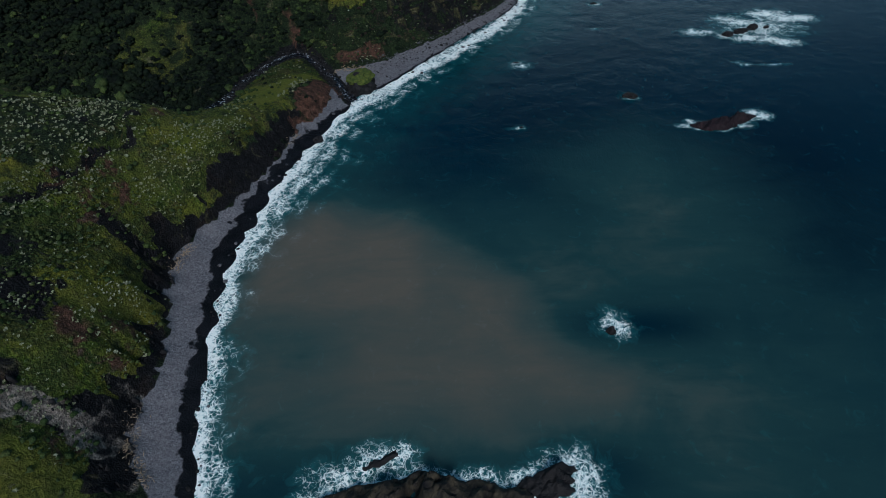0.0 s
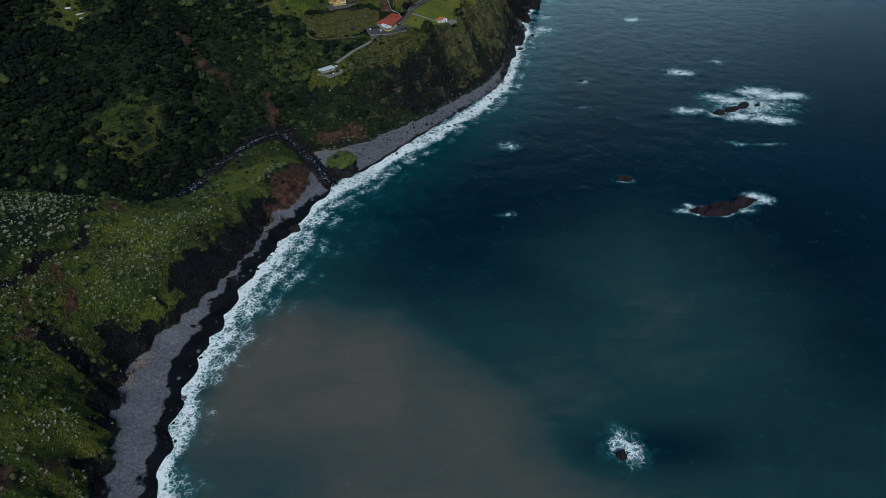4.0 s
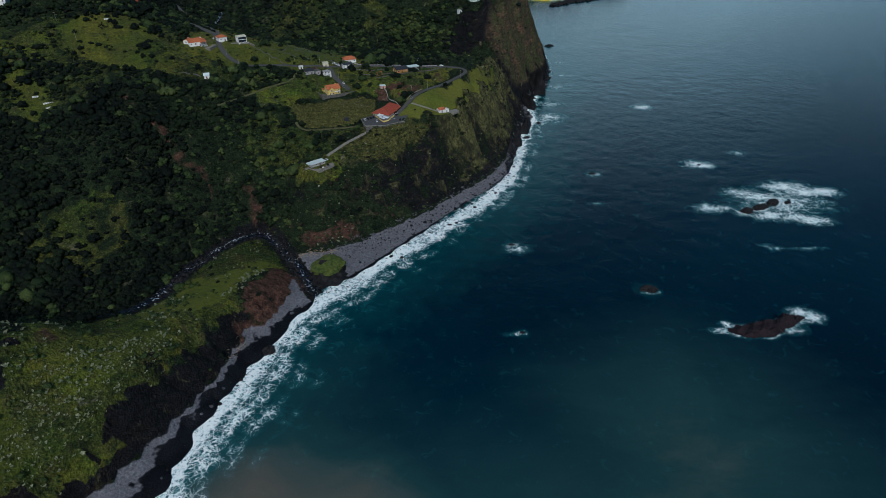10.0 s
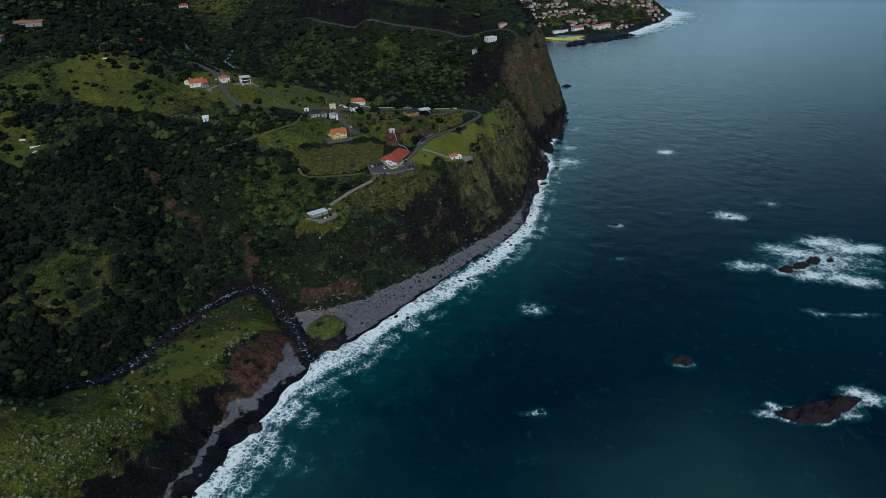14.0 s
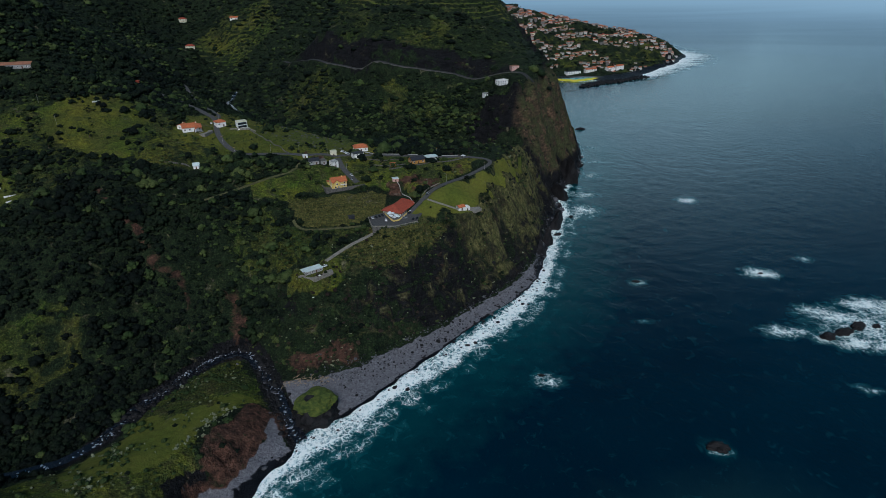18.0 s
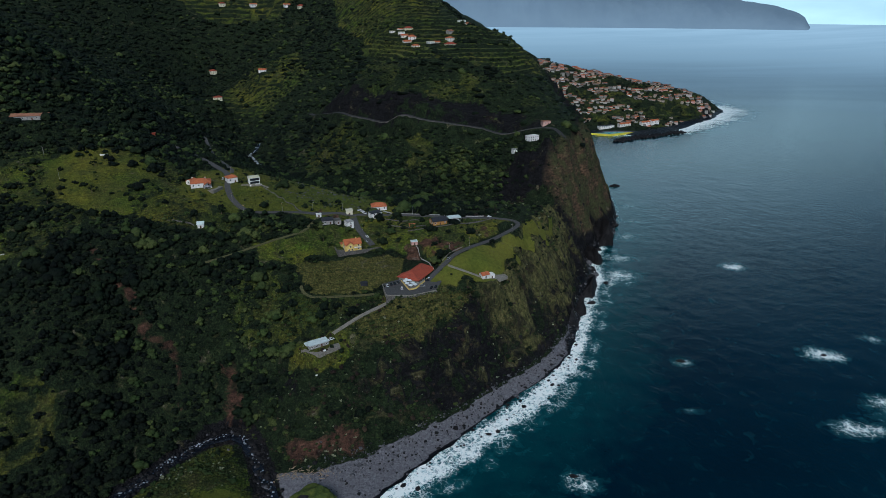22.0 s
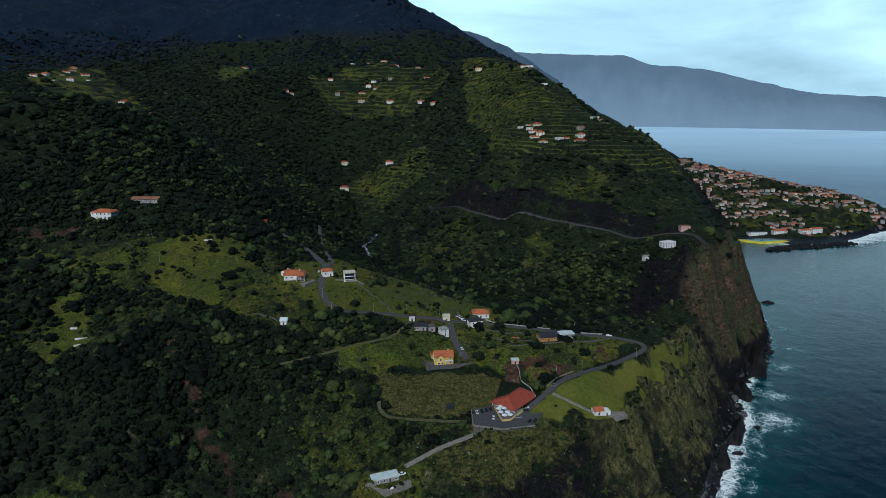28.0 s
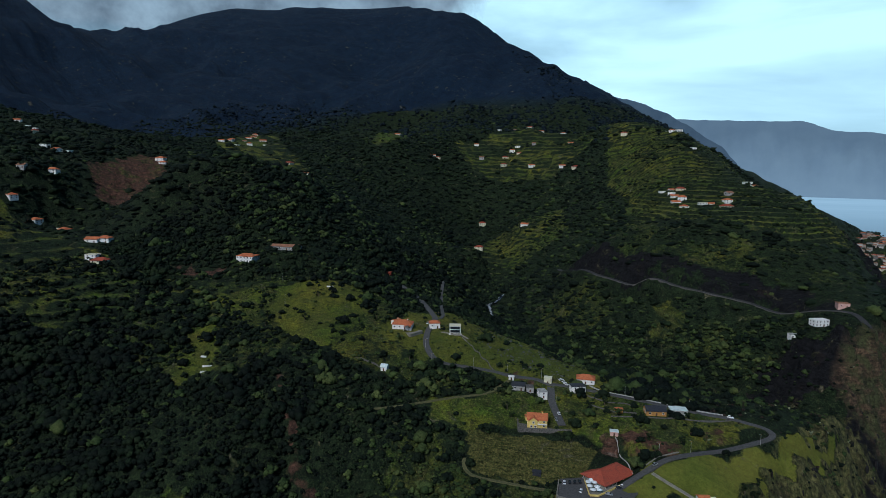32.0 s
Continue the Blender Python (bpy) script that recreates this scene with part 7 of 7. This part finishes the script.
def build_near_houses():
    villa = house(-86, 718, 24, 13.0, 10.0, 5.6, "gable", YELLOW, TILE_ORANGE, "yellow two-storey house with an orange tiled roof", storeys=2, chimney=True, rise=2.8)
    wing = part("front_gable", wall_body(1.8, 5.6, 5.4, 3.0, 2.2), YELLOW, villa, "projecting yellow gable with windows")
    wing.matrix_basis = pose(-2.6, -5.7, 0, 0, 0, 90)
    crown = part("gable_roof", roof_shape(5.0, 5.6, 5.4, 2.2, 0.5, 0), TILE_ORANGE, villa)
    crown.matrix_basis = pose(-2.6, -4.2, 0.12, 0, 0, 90)
    for x_, z_ in ((-3.9, 1.6), (-1.3, 1.6), (-2.6, 4.3)):
        opening(villa, x_, z_, 6.62, 1.2, 1.3, 0, True)
    boxed("balcony", (0.2, 6.2, -6.3, -5.0, 2.55, 2.75), CONCRETE, villa)
    boxed("balcony_rail", (0.2, 6.2, -6.3, -6.2, 2.75, 3.6), WHITE, villa)
    porch = house(-94, 723, 32, 5, 4.5, 2.6, "flat", YELLOW, TILE_ORANGE, "low yellow annex with an orange roof", "annex", name="annex", sides=(0,))
    deck = float(ground(-86, 717)[0])
    tagged(part("house_yard", prism([(-100, 719), (-94, 706.5), (-63, 722), (-69, 732), (-92, 730)], deck - 5, deck - 0.05), STONEWALL), "raised yard with a grey stone wall under the yellow house", "yard", kind="structure")
    fence_wall("yard_wall", [(-100.5, 719), (-94.2, 706), (-78, 713.6), (-63, 721.4)], 2.2, 0.8, STONEWALL, "grey stone wall round the yard of the yellow house", z=deck - 1.0)
    home = house(-222, 756, 26, 16, 12, 4.0, "hip", WHITE, TILE_ORANGE, "white villa with an orange hip roof and terrace", chimney=True, rise=2.6, base=4)
    part("porch_roof", roof_shape(6.5, 5.0, 3.3, 1.3, 0.4, 0), TILE_ORANGE, home).matrix_basis = pose(5.0, -7.2, 0, 0, 0, 90)
    boxed("porch_floor", (1.6, 8.6, -10.4, -5.6, -2.5, 0.0), WHITE, home, "white porch base")
    for x_ in (2.2, 5.0, 7.8):
        boxed("porch_post", (x_ - 0.2, x_ + 0.2, -10.1, -9.7, 0.0, 3.1), WHITE, home)
    house(-233, 762, 79, 7, 6, 3.2, "gable", WHITE, TILE_ORANGE, "small white wing with an orange gable roof", chimney=True, rise=1.3)
    boxed("terrace", (-7, 7, -5, 5, -3.0, -0.5), CONCRETE, None).matrix_world = pose(-210, 752, float(ground(-210, 752)[0]), 0, 0, 79)
    tagged(bpy.data.objects["terrace.001"], "pale concrete terrace beside the villa", "terrace", kind="structure")
    house(-203, 775, 38, 8.5, 8, 4.4, "hip", WHITE, TILE_ORANGE, "small white house with an orange roof by the lane", rise=1.7)
    modern = house(-183, 775, 30, 9, 8, 5.6, "flat", WHITE, CREAM, "modern white house with a cream flat roof", storeys=2, base=4, sides=(1, 3))
    boxed("glazing", (-3.9, 3.9, -4.12, -4.02, 0.4, 2.5), GLASS, modern, "dark glass front")
    boxed("upper_glazing", (-3.9, 3.9, -4.12, -4.02, 3.1, 5.2), GLASS, modern, "dark glass front")
    boxed("terrace_slab", (-5.2, 5.2, -8.0, -4.0, -0.7, -0.1), CONCRETE, modern)
    boxed("terrace_front", (-5.2, 5.2, -8.2, -8.0, -3.0, 0.7), WHITE, modern, "white retaining front")
    fence_wall("retaining_wall", [(-192, 768), (-180, 766), (-170, 774)], 1.0, 0.6, CONCRETE, "white retaining wall below the modern house")
    house(-75, 785, 17, 13, 10, 3.6, "hip", WHITE, TILE_ORANGE, "white house with an orange hip roof at the junction", rise=2.4)
    house(-75, 766, 36, 10, 7, 4.6, "flat", WHITE, SLATE, "white house with a dark flat roof", storeys=2)
    house(-98, 767, 17, 5.5, 5.5, 4.2, "flat", CREAM, CREAM, "small cream cube-shaped house", rise=0)
    house(-94, 746, 40, 5.5, 7, 4.6, "flat", WHITE, GREY_PLASTER, "narrow white house with a flat roof", storeys=2)
    house(-104, 747, 30, 5, 6, 3.4, "flat", GREY_PLASTER, STONEWALL, "roofless grey stone outbuilding", sides=(0,))
    house(-112, 745, 20, 9, 6.5, 3.6, "gable", GREY_PLASTER, SLATE, "old grey farmhouse with a mossy dark roof", rise=1.7)
    house(-121, 752, 25, 4, 3, 2.4, "flat", WHITE, WHITE, "little white shed by the lane", "shed", name="shed", sides=(0,))
    house(-20, 764, 27, 13, 9, 3.4, "gable", WOOD, SLATE, "timber house with a dark slate roof", rise=2.2)
    house(-7, 775, 24, 11, 7, 2.8, "flat", GREY_PLASTER, SHEET, "grey annex with a pale sheet roof", "annex", name="annex", sides=(0,))
    house(-41, 752, 24, 5, 3.5, 2.4, "flat", WOOD, TILE_ORANGE, "small orange timber shed", "shed", name="shed", sides=(0,))
    house(20.5, 703.5, 30, 6, 5.5, 3.0, "gable", WHITE, TILE_ORANGE, "small white lookout house with an orange roof", rise=1.3)
    house(25.5, 706.0, 30, 4.5, 5, 2.7, "flat", WHITE, WHITE, "white flat-roofed annex of the lookout house", "annex", name="annex", sides=(0,))
    tagged(part("lookout_deck", prism([(27, 710), (37, 712), (39, 708), (33, 702), (27, 703)], float(ground(29, 706)[0]) - 2.0, float(ground(29, 706)[0]) + 0.15), CONCRETE), "paved lookout above the cliff", "terrace", kind="structure")
    shed = house(-92.5, 624.5, 37, 14, 6.5, 2.7, "flat", GREY_PLASTER, SHEET, "long low shed with a pale sheet metal roof", "shed", name="shed")
    boxed("roof_wing", (-8.6, -6.6, -1.2, 3.6, 2.45, 2.70), SHEET, shed)
    tagged(part("yard", prism([(-102, 617), (-88, 612.5), (-77, 625), (-81, 632), (-86, 632)], float(ground(-92, 624)[0]) - 2.5, float(ground(-92, 624)[0]) - 0.02), CONCRETE), "pale concrete yard round the shed", "yard", kind="structure")
    house(-37, 727, 20, 5, 4, 2.8, "flat", PINK, SHEET, "small pink shed with a pale roof", "shed", name="shed", sides=(0, 1))
    house(-200, 701, 17, 4.6, 4.6, 3.2, "gable", WHITE, SHEET, "small white hut with a pale gable roof", "hut", name="hut", rise=1.6)
    house(-70, 680, 20, 5, 3, 1.2, "flat", SLATE, SLATE, "low dark water tank at the field", "tank", name="water_tank", sides=())
    house(-399, 750, 12, 18, 12, 6.2, "hip", WHITE, TILE_ORANGE, "large white two-storey house with an orange roof", storeys=2, rise=2.0, base=4)
    house(-375, 777, 18, 29, 8, 3.6, "gable", GREY_PLASTER, TILE_BROWN, "long grey barn with a weathered tile roof", "barn", name="barn", rise=1.7)
    house(-325, 875, 20, 8, 6, 3.6, "flat", TILE_RED, TILE_RED, "small bright red hut beside the lane", "hut", name="hut", sides=(0,))
    house(74, 980, 40, 14, 8, 5.6, "flat", WHITE, WHITE, "white flat-roofed house on the cliff", storeys=2)
    house(55, 977, 30, 7, 6, 3.6, "flat", WHITE, GREY_PLASTER, "small white house on the cliff", sides=(0, 1))
    house(92, 1016, 20, 10, 7, 4, "flat", PINK, TILE_BROWN, "reddish ruined house above the road", sides=(0,))
    fence_wall("field_wall", [(-222, 700), (-206, 702)], 1.1, 0.5, STONEWALL, "broken grey stone wall beside the hut")
    fence_wall("path_wall", [(-178, 770), (-168, 770), (-155, 764), (-136, 754)], 0.8, 0.6, STONEWALL, "stone wall following the path")
    fence_wall("road_wall", [(-70, 779), (-58, 777), (-30, 781.5), (-6, 788), (20, 794.5)], 0.8, 0.5, GREY_PLASTER, "pale wall along the coast road")
    fence_wall("road_wall", [(-13, 712), (-8, 721), (2, 732)], 0.7, 0.4, CONCRETE, "pale kerb wall at the road's edge")
    fence_wall("road_wall", [(x, y - 3.4) for x, y in ROADS["mountain_road"][0][1:]], 0.5, 0.4, STONEWALL, "grey stone parapet along the mountain road")
    for line in ([(-66, 762), (-50, 760), (-34, 768)], [(-62, 752), (-44, 750), (-30, 757)], [(-44, 744), (-13, 758), (18, 782)], [(-4, 766), (12, 776), (26, 788)], [(-56, 768), (-52, 756)]):
        fence_wall("terrace_wall", line, 0.7, 0.5, STONEWALL, "low grey stone wall of a garden terrace")
    fence_wall("garden_wall", [(-35, 723), (-26, 714), (-19, 706)], 0.7, 0.35, GREY_PLASTER, "pale garden wall behind the restaurant")


def far_templates():
    kinds = []
    for k, (w, d, h, roof, walls, tiles, storeys) in enumerate(((12, 10, 5.0, "hip", WHITE, TILE_ORANGE, 2), (13, 9, 3.6, "gable", WHITE, TILE_ORANGE, 1), (11, 9, 5.2, "flat", WHITE, CREAM, 2), (14, 10, 5.2, "hip", CREAM, TILE_RED, 2),
                                                                (9, 8, 3.4, "gable", GREY_PLASTER, TILE_BROWN, 1), (14, 9, 6.2, "gable", PINK, TILE_ORANGE, 2), (8, 7, 3.2, "flat", WHITE, GREY_PLASTER, 1))):
        label = ("white two-storey house with an orange hip roof", "low white house with an orange gable roof", "white two-storey house with a flat roof", "cream house with a red hip roof", "small grey house with a brown roof",
                 "pinkish house with an orange gable roof", "small white house with a flat grey roof")[k]
        kinds.append([house(0, 0, 0, w, d, h, roof, walls, tiles, label, near=False, storeys=storeys, z=-200, base=2.4, sides=(0, 1, 3)), False, label])
    return kinds


def build_villages():
    kinds = far_templates()
    rng = random.Random(9)

    def place(k, x, y, turn, size, group):
        z = float(ground(x, y)[0])
        m = pose(x, y, z - 1.9, 0, 0, turn) @ Matrix.Scale(size, 4)
        root, used, label = kinds[k]
        ob = root if not used else copy_thing(root, m)
        kinds[k][1] = True
        ob.matrix_basis = m
        tagged(ob, label, "house", group)

    ridge = [(-135, 1318), (-122, 1322), (-109, 1316), (-105, 1262), (-88, 1232), (-66, 1240), (-58, 1250), (-36, 1240), (-38, 1262), (-40, 1288), (-18, 1373), (-24, 1366), (-112, 1290), (-98, 1272), (-118, 1300)]
    upper = [(-597, 1700), (-560, 1704), (-521, 1706), (-490, 1700), (-433, 1691), (-512, 1590), (-516, 1563), (-505, 1604), (-468, 1605), (-490, 1580), (-371, 1523), (-441, 1533), (-500, 1524), (-556, 1531),
             (-599, 1586), (-637, 1460), (-626, 1462), (-727, 1459), (-387, 1611), (-338, 1505), (-272, 1599), (-254, 1700), (-191, 1588), (-178, 1580), (-165, 1582), (-125, 1502), (-476, 1385), (-359, 1319), (-427, 1280)]
    hamlet = [(-904, 1155), (-925, 1207), (-982, 1286), (-918, 1249), (-1036, 1401), (-704, 1027), (-708, 1112), (-652, 1095), (-633, 1010), (-900, 1131), (-865, 1135), (-894, 1269), (-950, 1240), (-960, 1262), (-880, 1180), (-1000, 1330), (-930, 1180), (-870, 1210)]
    west = [(-623, 689), (-612, 692), (-538, 681), (-530, 688), (-503, 660), (-494, 662), (-699, 696), (-706, 731), (-650, 683), (-717, 879), (-708, 876), (-895, 782), (-872, 786), (-861, 787), (-848, 780), (-775, 786), (-784, 776), (-673, 671), (-800, 770)]
    for group, spots in (("houses on the ridge", ridge), ("houses of the upper village", upper), ("houses of the far hamlet", hamlet), ("houses on the western slope", west)):
        for x, y in spots:
            place(rng.choice((0, 1, 1, 2, 3, 4, 6)), x, y, rng.uniform(0, 50), rng.uniform(0.8, 1.05), group)
    made, rest = [], []
    while len(made) < 560:
        x, y = rng.uniform(150, 660), rng.uniform(1700, 2180)
        up = float(broad(x, y))
        if not bool(inside(np.array(x), np.array(y), TOWN_AREA)) or up < 7 or any(math.hypot(x - a, y - b) < 8.5 for a, b in made):
            continue
        row = abs((up / 15.0 + 0.3 * float(value_noise(np.array(x / 70), np.array(y / 70)))) % 1.0 - 0.5)
        if row > 0.30 or float(value_noise(np.array(x / 62), np.array(y / 62))) < (-0.30 if up > 45 else 0.0):
            continue
        made.append((x, y))
        if len(made) <= 180:
            place(rng.choice((0, 1, 3, 3, 4, 4, 5, 4, 4)), x, y, rng.uniform(-20, 60), rng.uniform(0.58, 0.86), "houses of the town")
        else:
            rest.append((x, y, rng.uniform(-20, 60), rng.uniform(6.5, 11), rng.uniform(5, 7), rng.uniform(3, 5.5)))
    bm = bmesh.new()
    for x, y, turn, w, d, h in rest:
        m = pose(x, y, float(ground(x, y)[0]) - 1.0, 0, 0, turn)
        for shape, index in ((wall_body(w, d, h, 4, d * 0.2), 0), (roof_shape(w, d, h, d * 0.2, 0.4, 0), 1)):
            shape.transform(m)
            for f in shape.faces:
                f.material_index = index
            me = bpy.data.meshes.new("piece")
            shape.to_mesh(me)
            shape.free()
            bm.from_mesh(me)
            bpy.data.meshes.remove(me)
    block = part("town_houses", bm, varied("town_plaster", ((0.0, (0.50, 0.48, 0.45)), (0.30, (0.30, 0.29, 0.26)), (0.6, (0.18, 0.17, 0.16)), (0.82, (0.40, 0.34, 0.27)))))
    block.data.materials.append(varied("town_roofs", ((0.0, (0.36, 0.12, 0.06)), (0.35, (0.22, 0.10, 0.06)), (0.6, (0.30, 0.16, 0.10)), (0.78, (0.13, 0.12, 0.11)))))
    tagged(block, "crowded pale houses with orange and brown roofs in the town", "houses", kind="stuff")


def build_harbour():
    tagged(part("pool_deck", prism([(244, 1664), (300, 1648), (368, 1686), (362, 1708), (300, 1694), (246, 1686)], -1, 3.2), POOL_YELLOW), "long yellow bathing deck at the harbour", "deck", kind="structure")
    tagged(part("pool", prism([(262, 1668), (300, 1658), (346, 1684), (343, 1694), (300, 1682), (264, 1678)], 2.0, 3.3), POOL_BLUE), "turquoise pool in the bathing deck", "pool")
    line = along([(306, 1596), (350, 1626), (410, 1660), (470, 1702)], 6)
    v, n = [], np.random.default_rng(3)
    spots = np.concatenate([np.c_[line + n.normal(0, 4.5, line.shape), n.uniform(0, 2.5, len(line)), n.uniform(3, 6, len(line)), np.ones(len(line)), n.random(len(line)) * 6] for _ in range(14)])
    scatter("breakwater", stone_templates(5, 9), spots, BASALT, "dark breakwater of heaped blocks", "breakwater")
    for k, (x, y, turn, w) in enumerate(((300, 1705, 25, 40), (345, 1722, 25, 30), (420, 1752, 35, 26), (395, 1735, 30, 24))):
        house(x, y, turn, w, 10, 5.5, "gable" if k else "flat", WHITE, TILE_ORANGE if k else SLATE, "long white harbour building with an orange roof" if k else "long dark-roofed harbour building", near=False, storeys=2, base=5, group="harbour buildings")


build_restaurant()
build_near_houses()
build_villages()
build_harbour()


# ---- cars, poles and small things ----
def loft(sections, name, material, parent):
    """A closed skin through cross-sections of equal point counts."""
    bm = bmesh.new()
    rings = [[bm.verts.new(c) for c in s] for s in sections]
    for a, b in zip(rings[:-1], rings[1:]):
        for k in range(len(a)):
            bm.faces.new((a[k], a[(k + 1) % len(a)], b[(k + 1) % len(a)], b[k]))
    bm.faces.new(rings[0][::-1]), bm.faces.new(rings[-1])
    bmesh.ops.recalc_face_normals(bm, faces=bm.faces)
    return part(name, bm, material, parent)


def car(paint):
    root = new("car")

    def ring(x, half, low, high, tuck=0.88):
        return [(x, -half, low), (x, -half, (low + high) / 2), (x, -half * tuck, high), (x, half * tuck, high), (x, half, (low + high) / 2), (x, half, low)]

    loft([ring(-2.1, 0.72, 0.35, 0.72), ring(-2.0, 0.84, 0.28, 0.88), ring(-1.1, 0.88, 0.25, 0.95), ring(1.0, 0.88, 0.25, 0.95), ring(1.95, 0.82, 0.28, 0.82), ring(2.1, 0.70, 0.35, 0.66)], "body", paint, root)
    cabin = loft([ring(-1.75, 0.76, 0.9, 1.0), ring(-1.2, 0.76, 0.9, 1.44, 0.8), ring(0.25, 0.76, 0.9, 1.46, 0.8), ring(1.05, 0.76, 0.9, 0.98)], "window_glass", GLASS, root)
    loft([ring(-1.22, 0.62, 1.42, 1.50), ring(0.28, 0.62, 1.44, 1.52)], "roof", paint, root)
    for x in (-1.3, 1.3):
        for y in (-0.80, 0.80):
            bm = bmesh.new()
            bmesh.ops.create_cone(bm, cap_ends=True, segments=12, radius1=0.32, radius2=0.32, depth=0.22, matrix=Matrix.Translation((x, y, 0.32)) @ Matrix.Rotation(math.pi / 2, 4, "X"))
            wheel = part("wheel", bm, RUBBER, root)
            rim = bmesh.new()
            bmesh.ops.create_cone(rim, cap_ends=True, segments=10, radius1=0.19, radius2=0.19, depth=0.24, matrix=Matrix.Translation((x, y, 0.32)) @ Matrix.Rotation(math.pi / 2, 4, "X"))
            part("rim", rim, METAL, wheel)
    return root


def build_cars():
    kinds = {"white": [car(CAR_WHITE), False], "silver": [car(CAR_GREY), False], "dark": [car(CAR_DARK), False]}
    lot = [("white", -52.0, 678.6, 110), ("dark", -49.4, 680.6, 110), ("dark", -47.0, 682.6, 110), ("dark", -44.6, 684.4, 112), ("white", -40.6, 674.6, 100), ("silver", -25.8, 679.6, 10), ("white", -21.6, 692.6, 20),
           ("dark", -23.0, 689.4, 20), ("dark", -18.6, 677.2, 80), ("dark", -15.6, 678.6, 80), ("white", -20.4, 695.2, 20)]
    for k, x, y, turn in lot:
        spot(kinds, k, x, y, PARK_Z + 0.02, turn, "cars in the car park")
    for k, x, y, turn in (("white", -84, 629, 40), ("white", -91, 776, 60), ("white", -85.5, 771.5, 150), ("white", -88, 774, 150), ("white", -76.5, 733.5, 120), ("silver", -75.8, 726.5, 120), ("white", -213, 780, 110), ("silver", -8, 712, 62), ("white", 24, 791, 0)):
        d = min((float(to_line(np.array(x), np.array(y), l)[0]), n) for n, l in ROAD_LINES.items())
        line = ROAD_LINES[d[1]]
        z = float(line[np.hypot(line[:, 0] - x, line[:, 1] - y).argmin(), 2]) + 0.12 if d[0] < 4 else float(ground(x, y)[0])
        spot(kinds, k, x, y, z, turn, "cars along the lanes")


def spot(kinds, k, x, y, z, turn, group):
    m = pose(x, y, z, 0, 0, turn)
    root, used = kinds[k]
    ob = copy_thing(root, m) if used else root
    ob.matrix_basis = m
    kinds[k][1] = True
    tagged(ob, {"white": "white parked hatchback car", "silver": "silver parked hatchback car", "dark": "dark parked hatchback car"}[k], "car", group)


def build_poles():
    root = new("utility_pole")
    bm = bmesh.new()
    bmesh.ops.create_cone(bm, cap_ends=True, segments=8, radius1=0.11, radius2=0.07, depth=7.5, matrix=Matrix.Translation((0, 0, 3.9)))
    part("pole", bm, GREY_PLASTER, root)
    boxed("crossarm", (-0.7, 0.7, -0.06, 0.06, 7.4, 7.55), WOOD, root)
    arm = boxed("lamp_arm", (0, 1.3, -0.04, 0.04, 7.9, 8.0), METAL, root)
    boxed("lamp_head", (1.1, 1.7, -0.12, 0.12, 7.84, 7.96), METAL, arm)
    for k, (x, y) in enumerate(((-176, 728), (-128, 760), (-104, 769), (-82, 742), (8, 736), (-8, 722), (44, 770), (-44, 779), (-2, 789), (-210, 792), (-190, 741), (-150, 746), (-320, 720), (-345, 742))):
        m = pose(x, y, float(ground(x, y)[0]), 0, 0, 40 * k)
        ob = root if k == 0 else copy_thing(root, m)
        ob.matrix_basis = m
        tagged(ob, "grey utility pole with a street lamp", "pole", "poles along the lanes")


def build_bits():
    rng = np.random.default_rng(71)
    x, y = rng.uniform(-185, -90, 420), rng.uniform(775, 840, 420)
    take = inside(x, y, HOUSE_SLOPE) & (fbm(x, y, 20, 2) > 0.0)
    x, y = x[take], y[take]
    scatter("field_stones", stone_templates(5, 72), np.c_[x, y, ground(x, y) + 0.05, np.clip(rng.lognormal(-0.6, 0.5, len(x)), 0.25, 1.6), np.ones(len(x)), rng.random(len(x)) * 6.28], BOULDER, "pale stones lying on the grassy slope", "stones")
    dish = [(-86, 617, "white garden parasol on the lawn", 1.3), (-90, 608, "white garden bench on the lawn", 0.9)]
    for x, y, label, r in dish:
        root = new("garden_table")
        bm = bmesh.new()
        bmesh.ops.create_cone(bm, cap_ends=True, segments=12, radius1=r, radius2=r * 0.8, depth=0.18, matrix=Matrix.Translation((0, 0, 1.0)))
        part("tabletop", bm, WHITE, root)
        bm = bmesh.new()
        bmesh.ops.create_cone(bm, cap_ends=True, segments=8, radius1=0.2, radius2=0.1, depth=1.0, matrix=Matrix.Translation((0, 0, 0.45)))
        part("leg", bm, METAL, root)
        root.matrix_world = pose(x, y, float(ground(x, y)[0]))
        tagged(root, "round white garden table on the lawn", "table")
    for x, y, w, turn in ((-318, 634, 9, 30), (-313, 628, 6, 60), (-330, 642, 5, 20), (-310, 762, 7, 15), (-300, 758, 3, 40)):
        root = new("bale_row")
        for k in range(max(1, int(w / 1.6))):
            boxed("bale", (k * 1.6, k * 1.6 + 1.3, -0.6, 0.6, -0.1, 1.1), WHITE, root)
        root.matrix_world = pose(x, y, float(ground(x, y)[0]), 0, 0, turn)
        tagged(root, "white wrapped bales lying in the meadow", "bales")


build_cars()
build_poles()
build_bits()
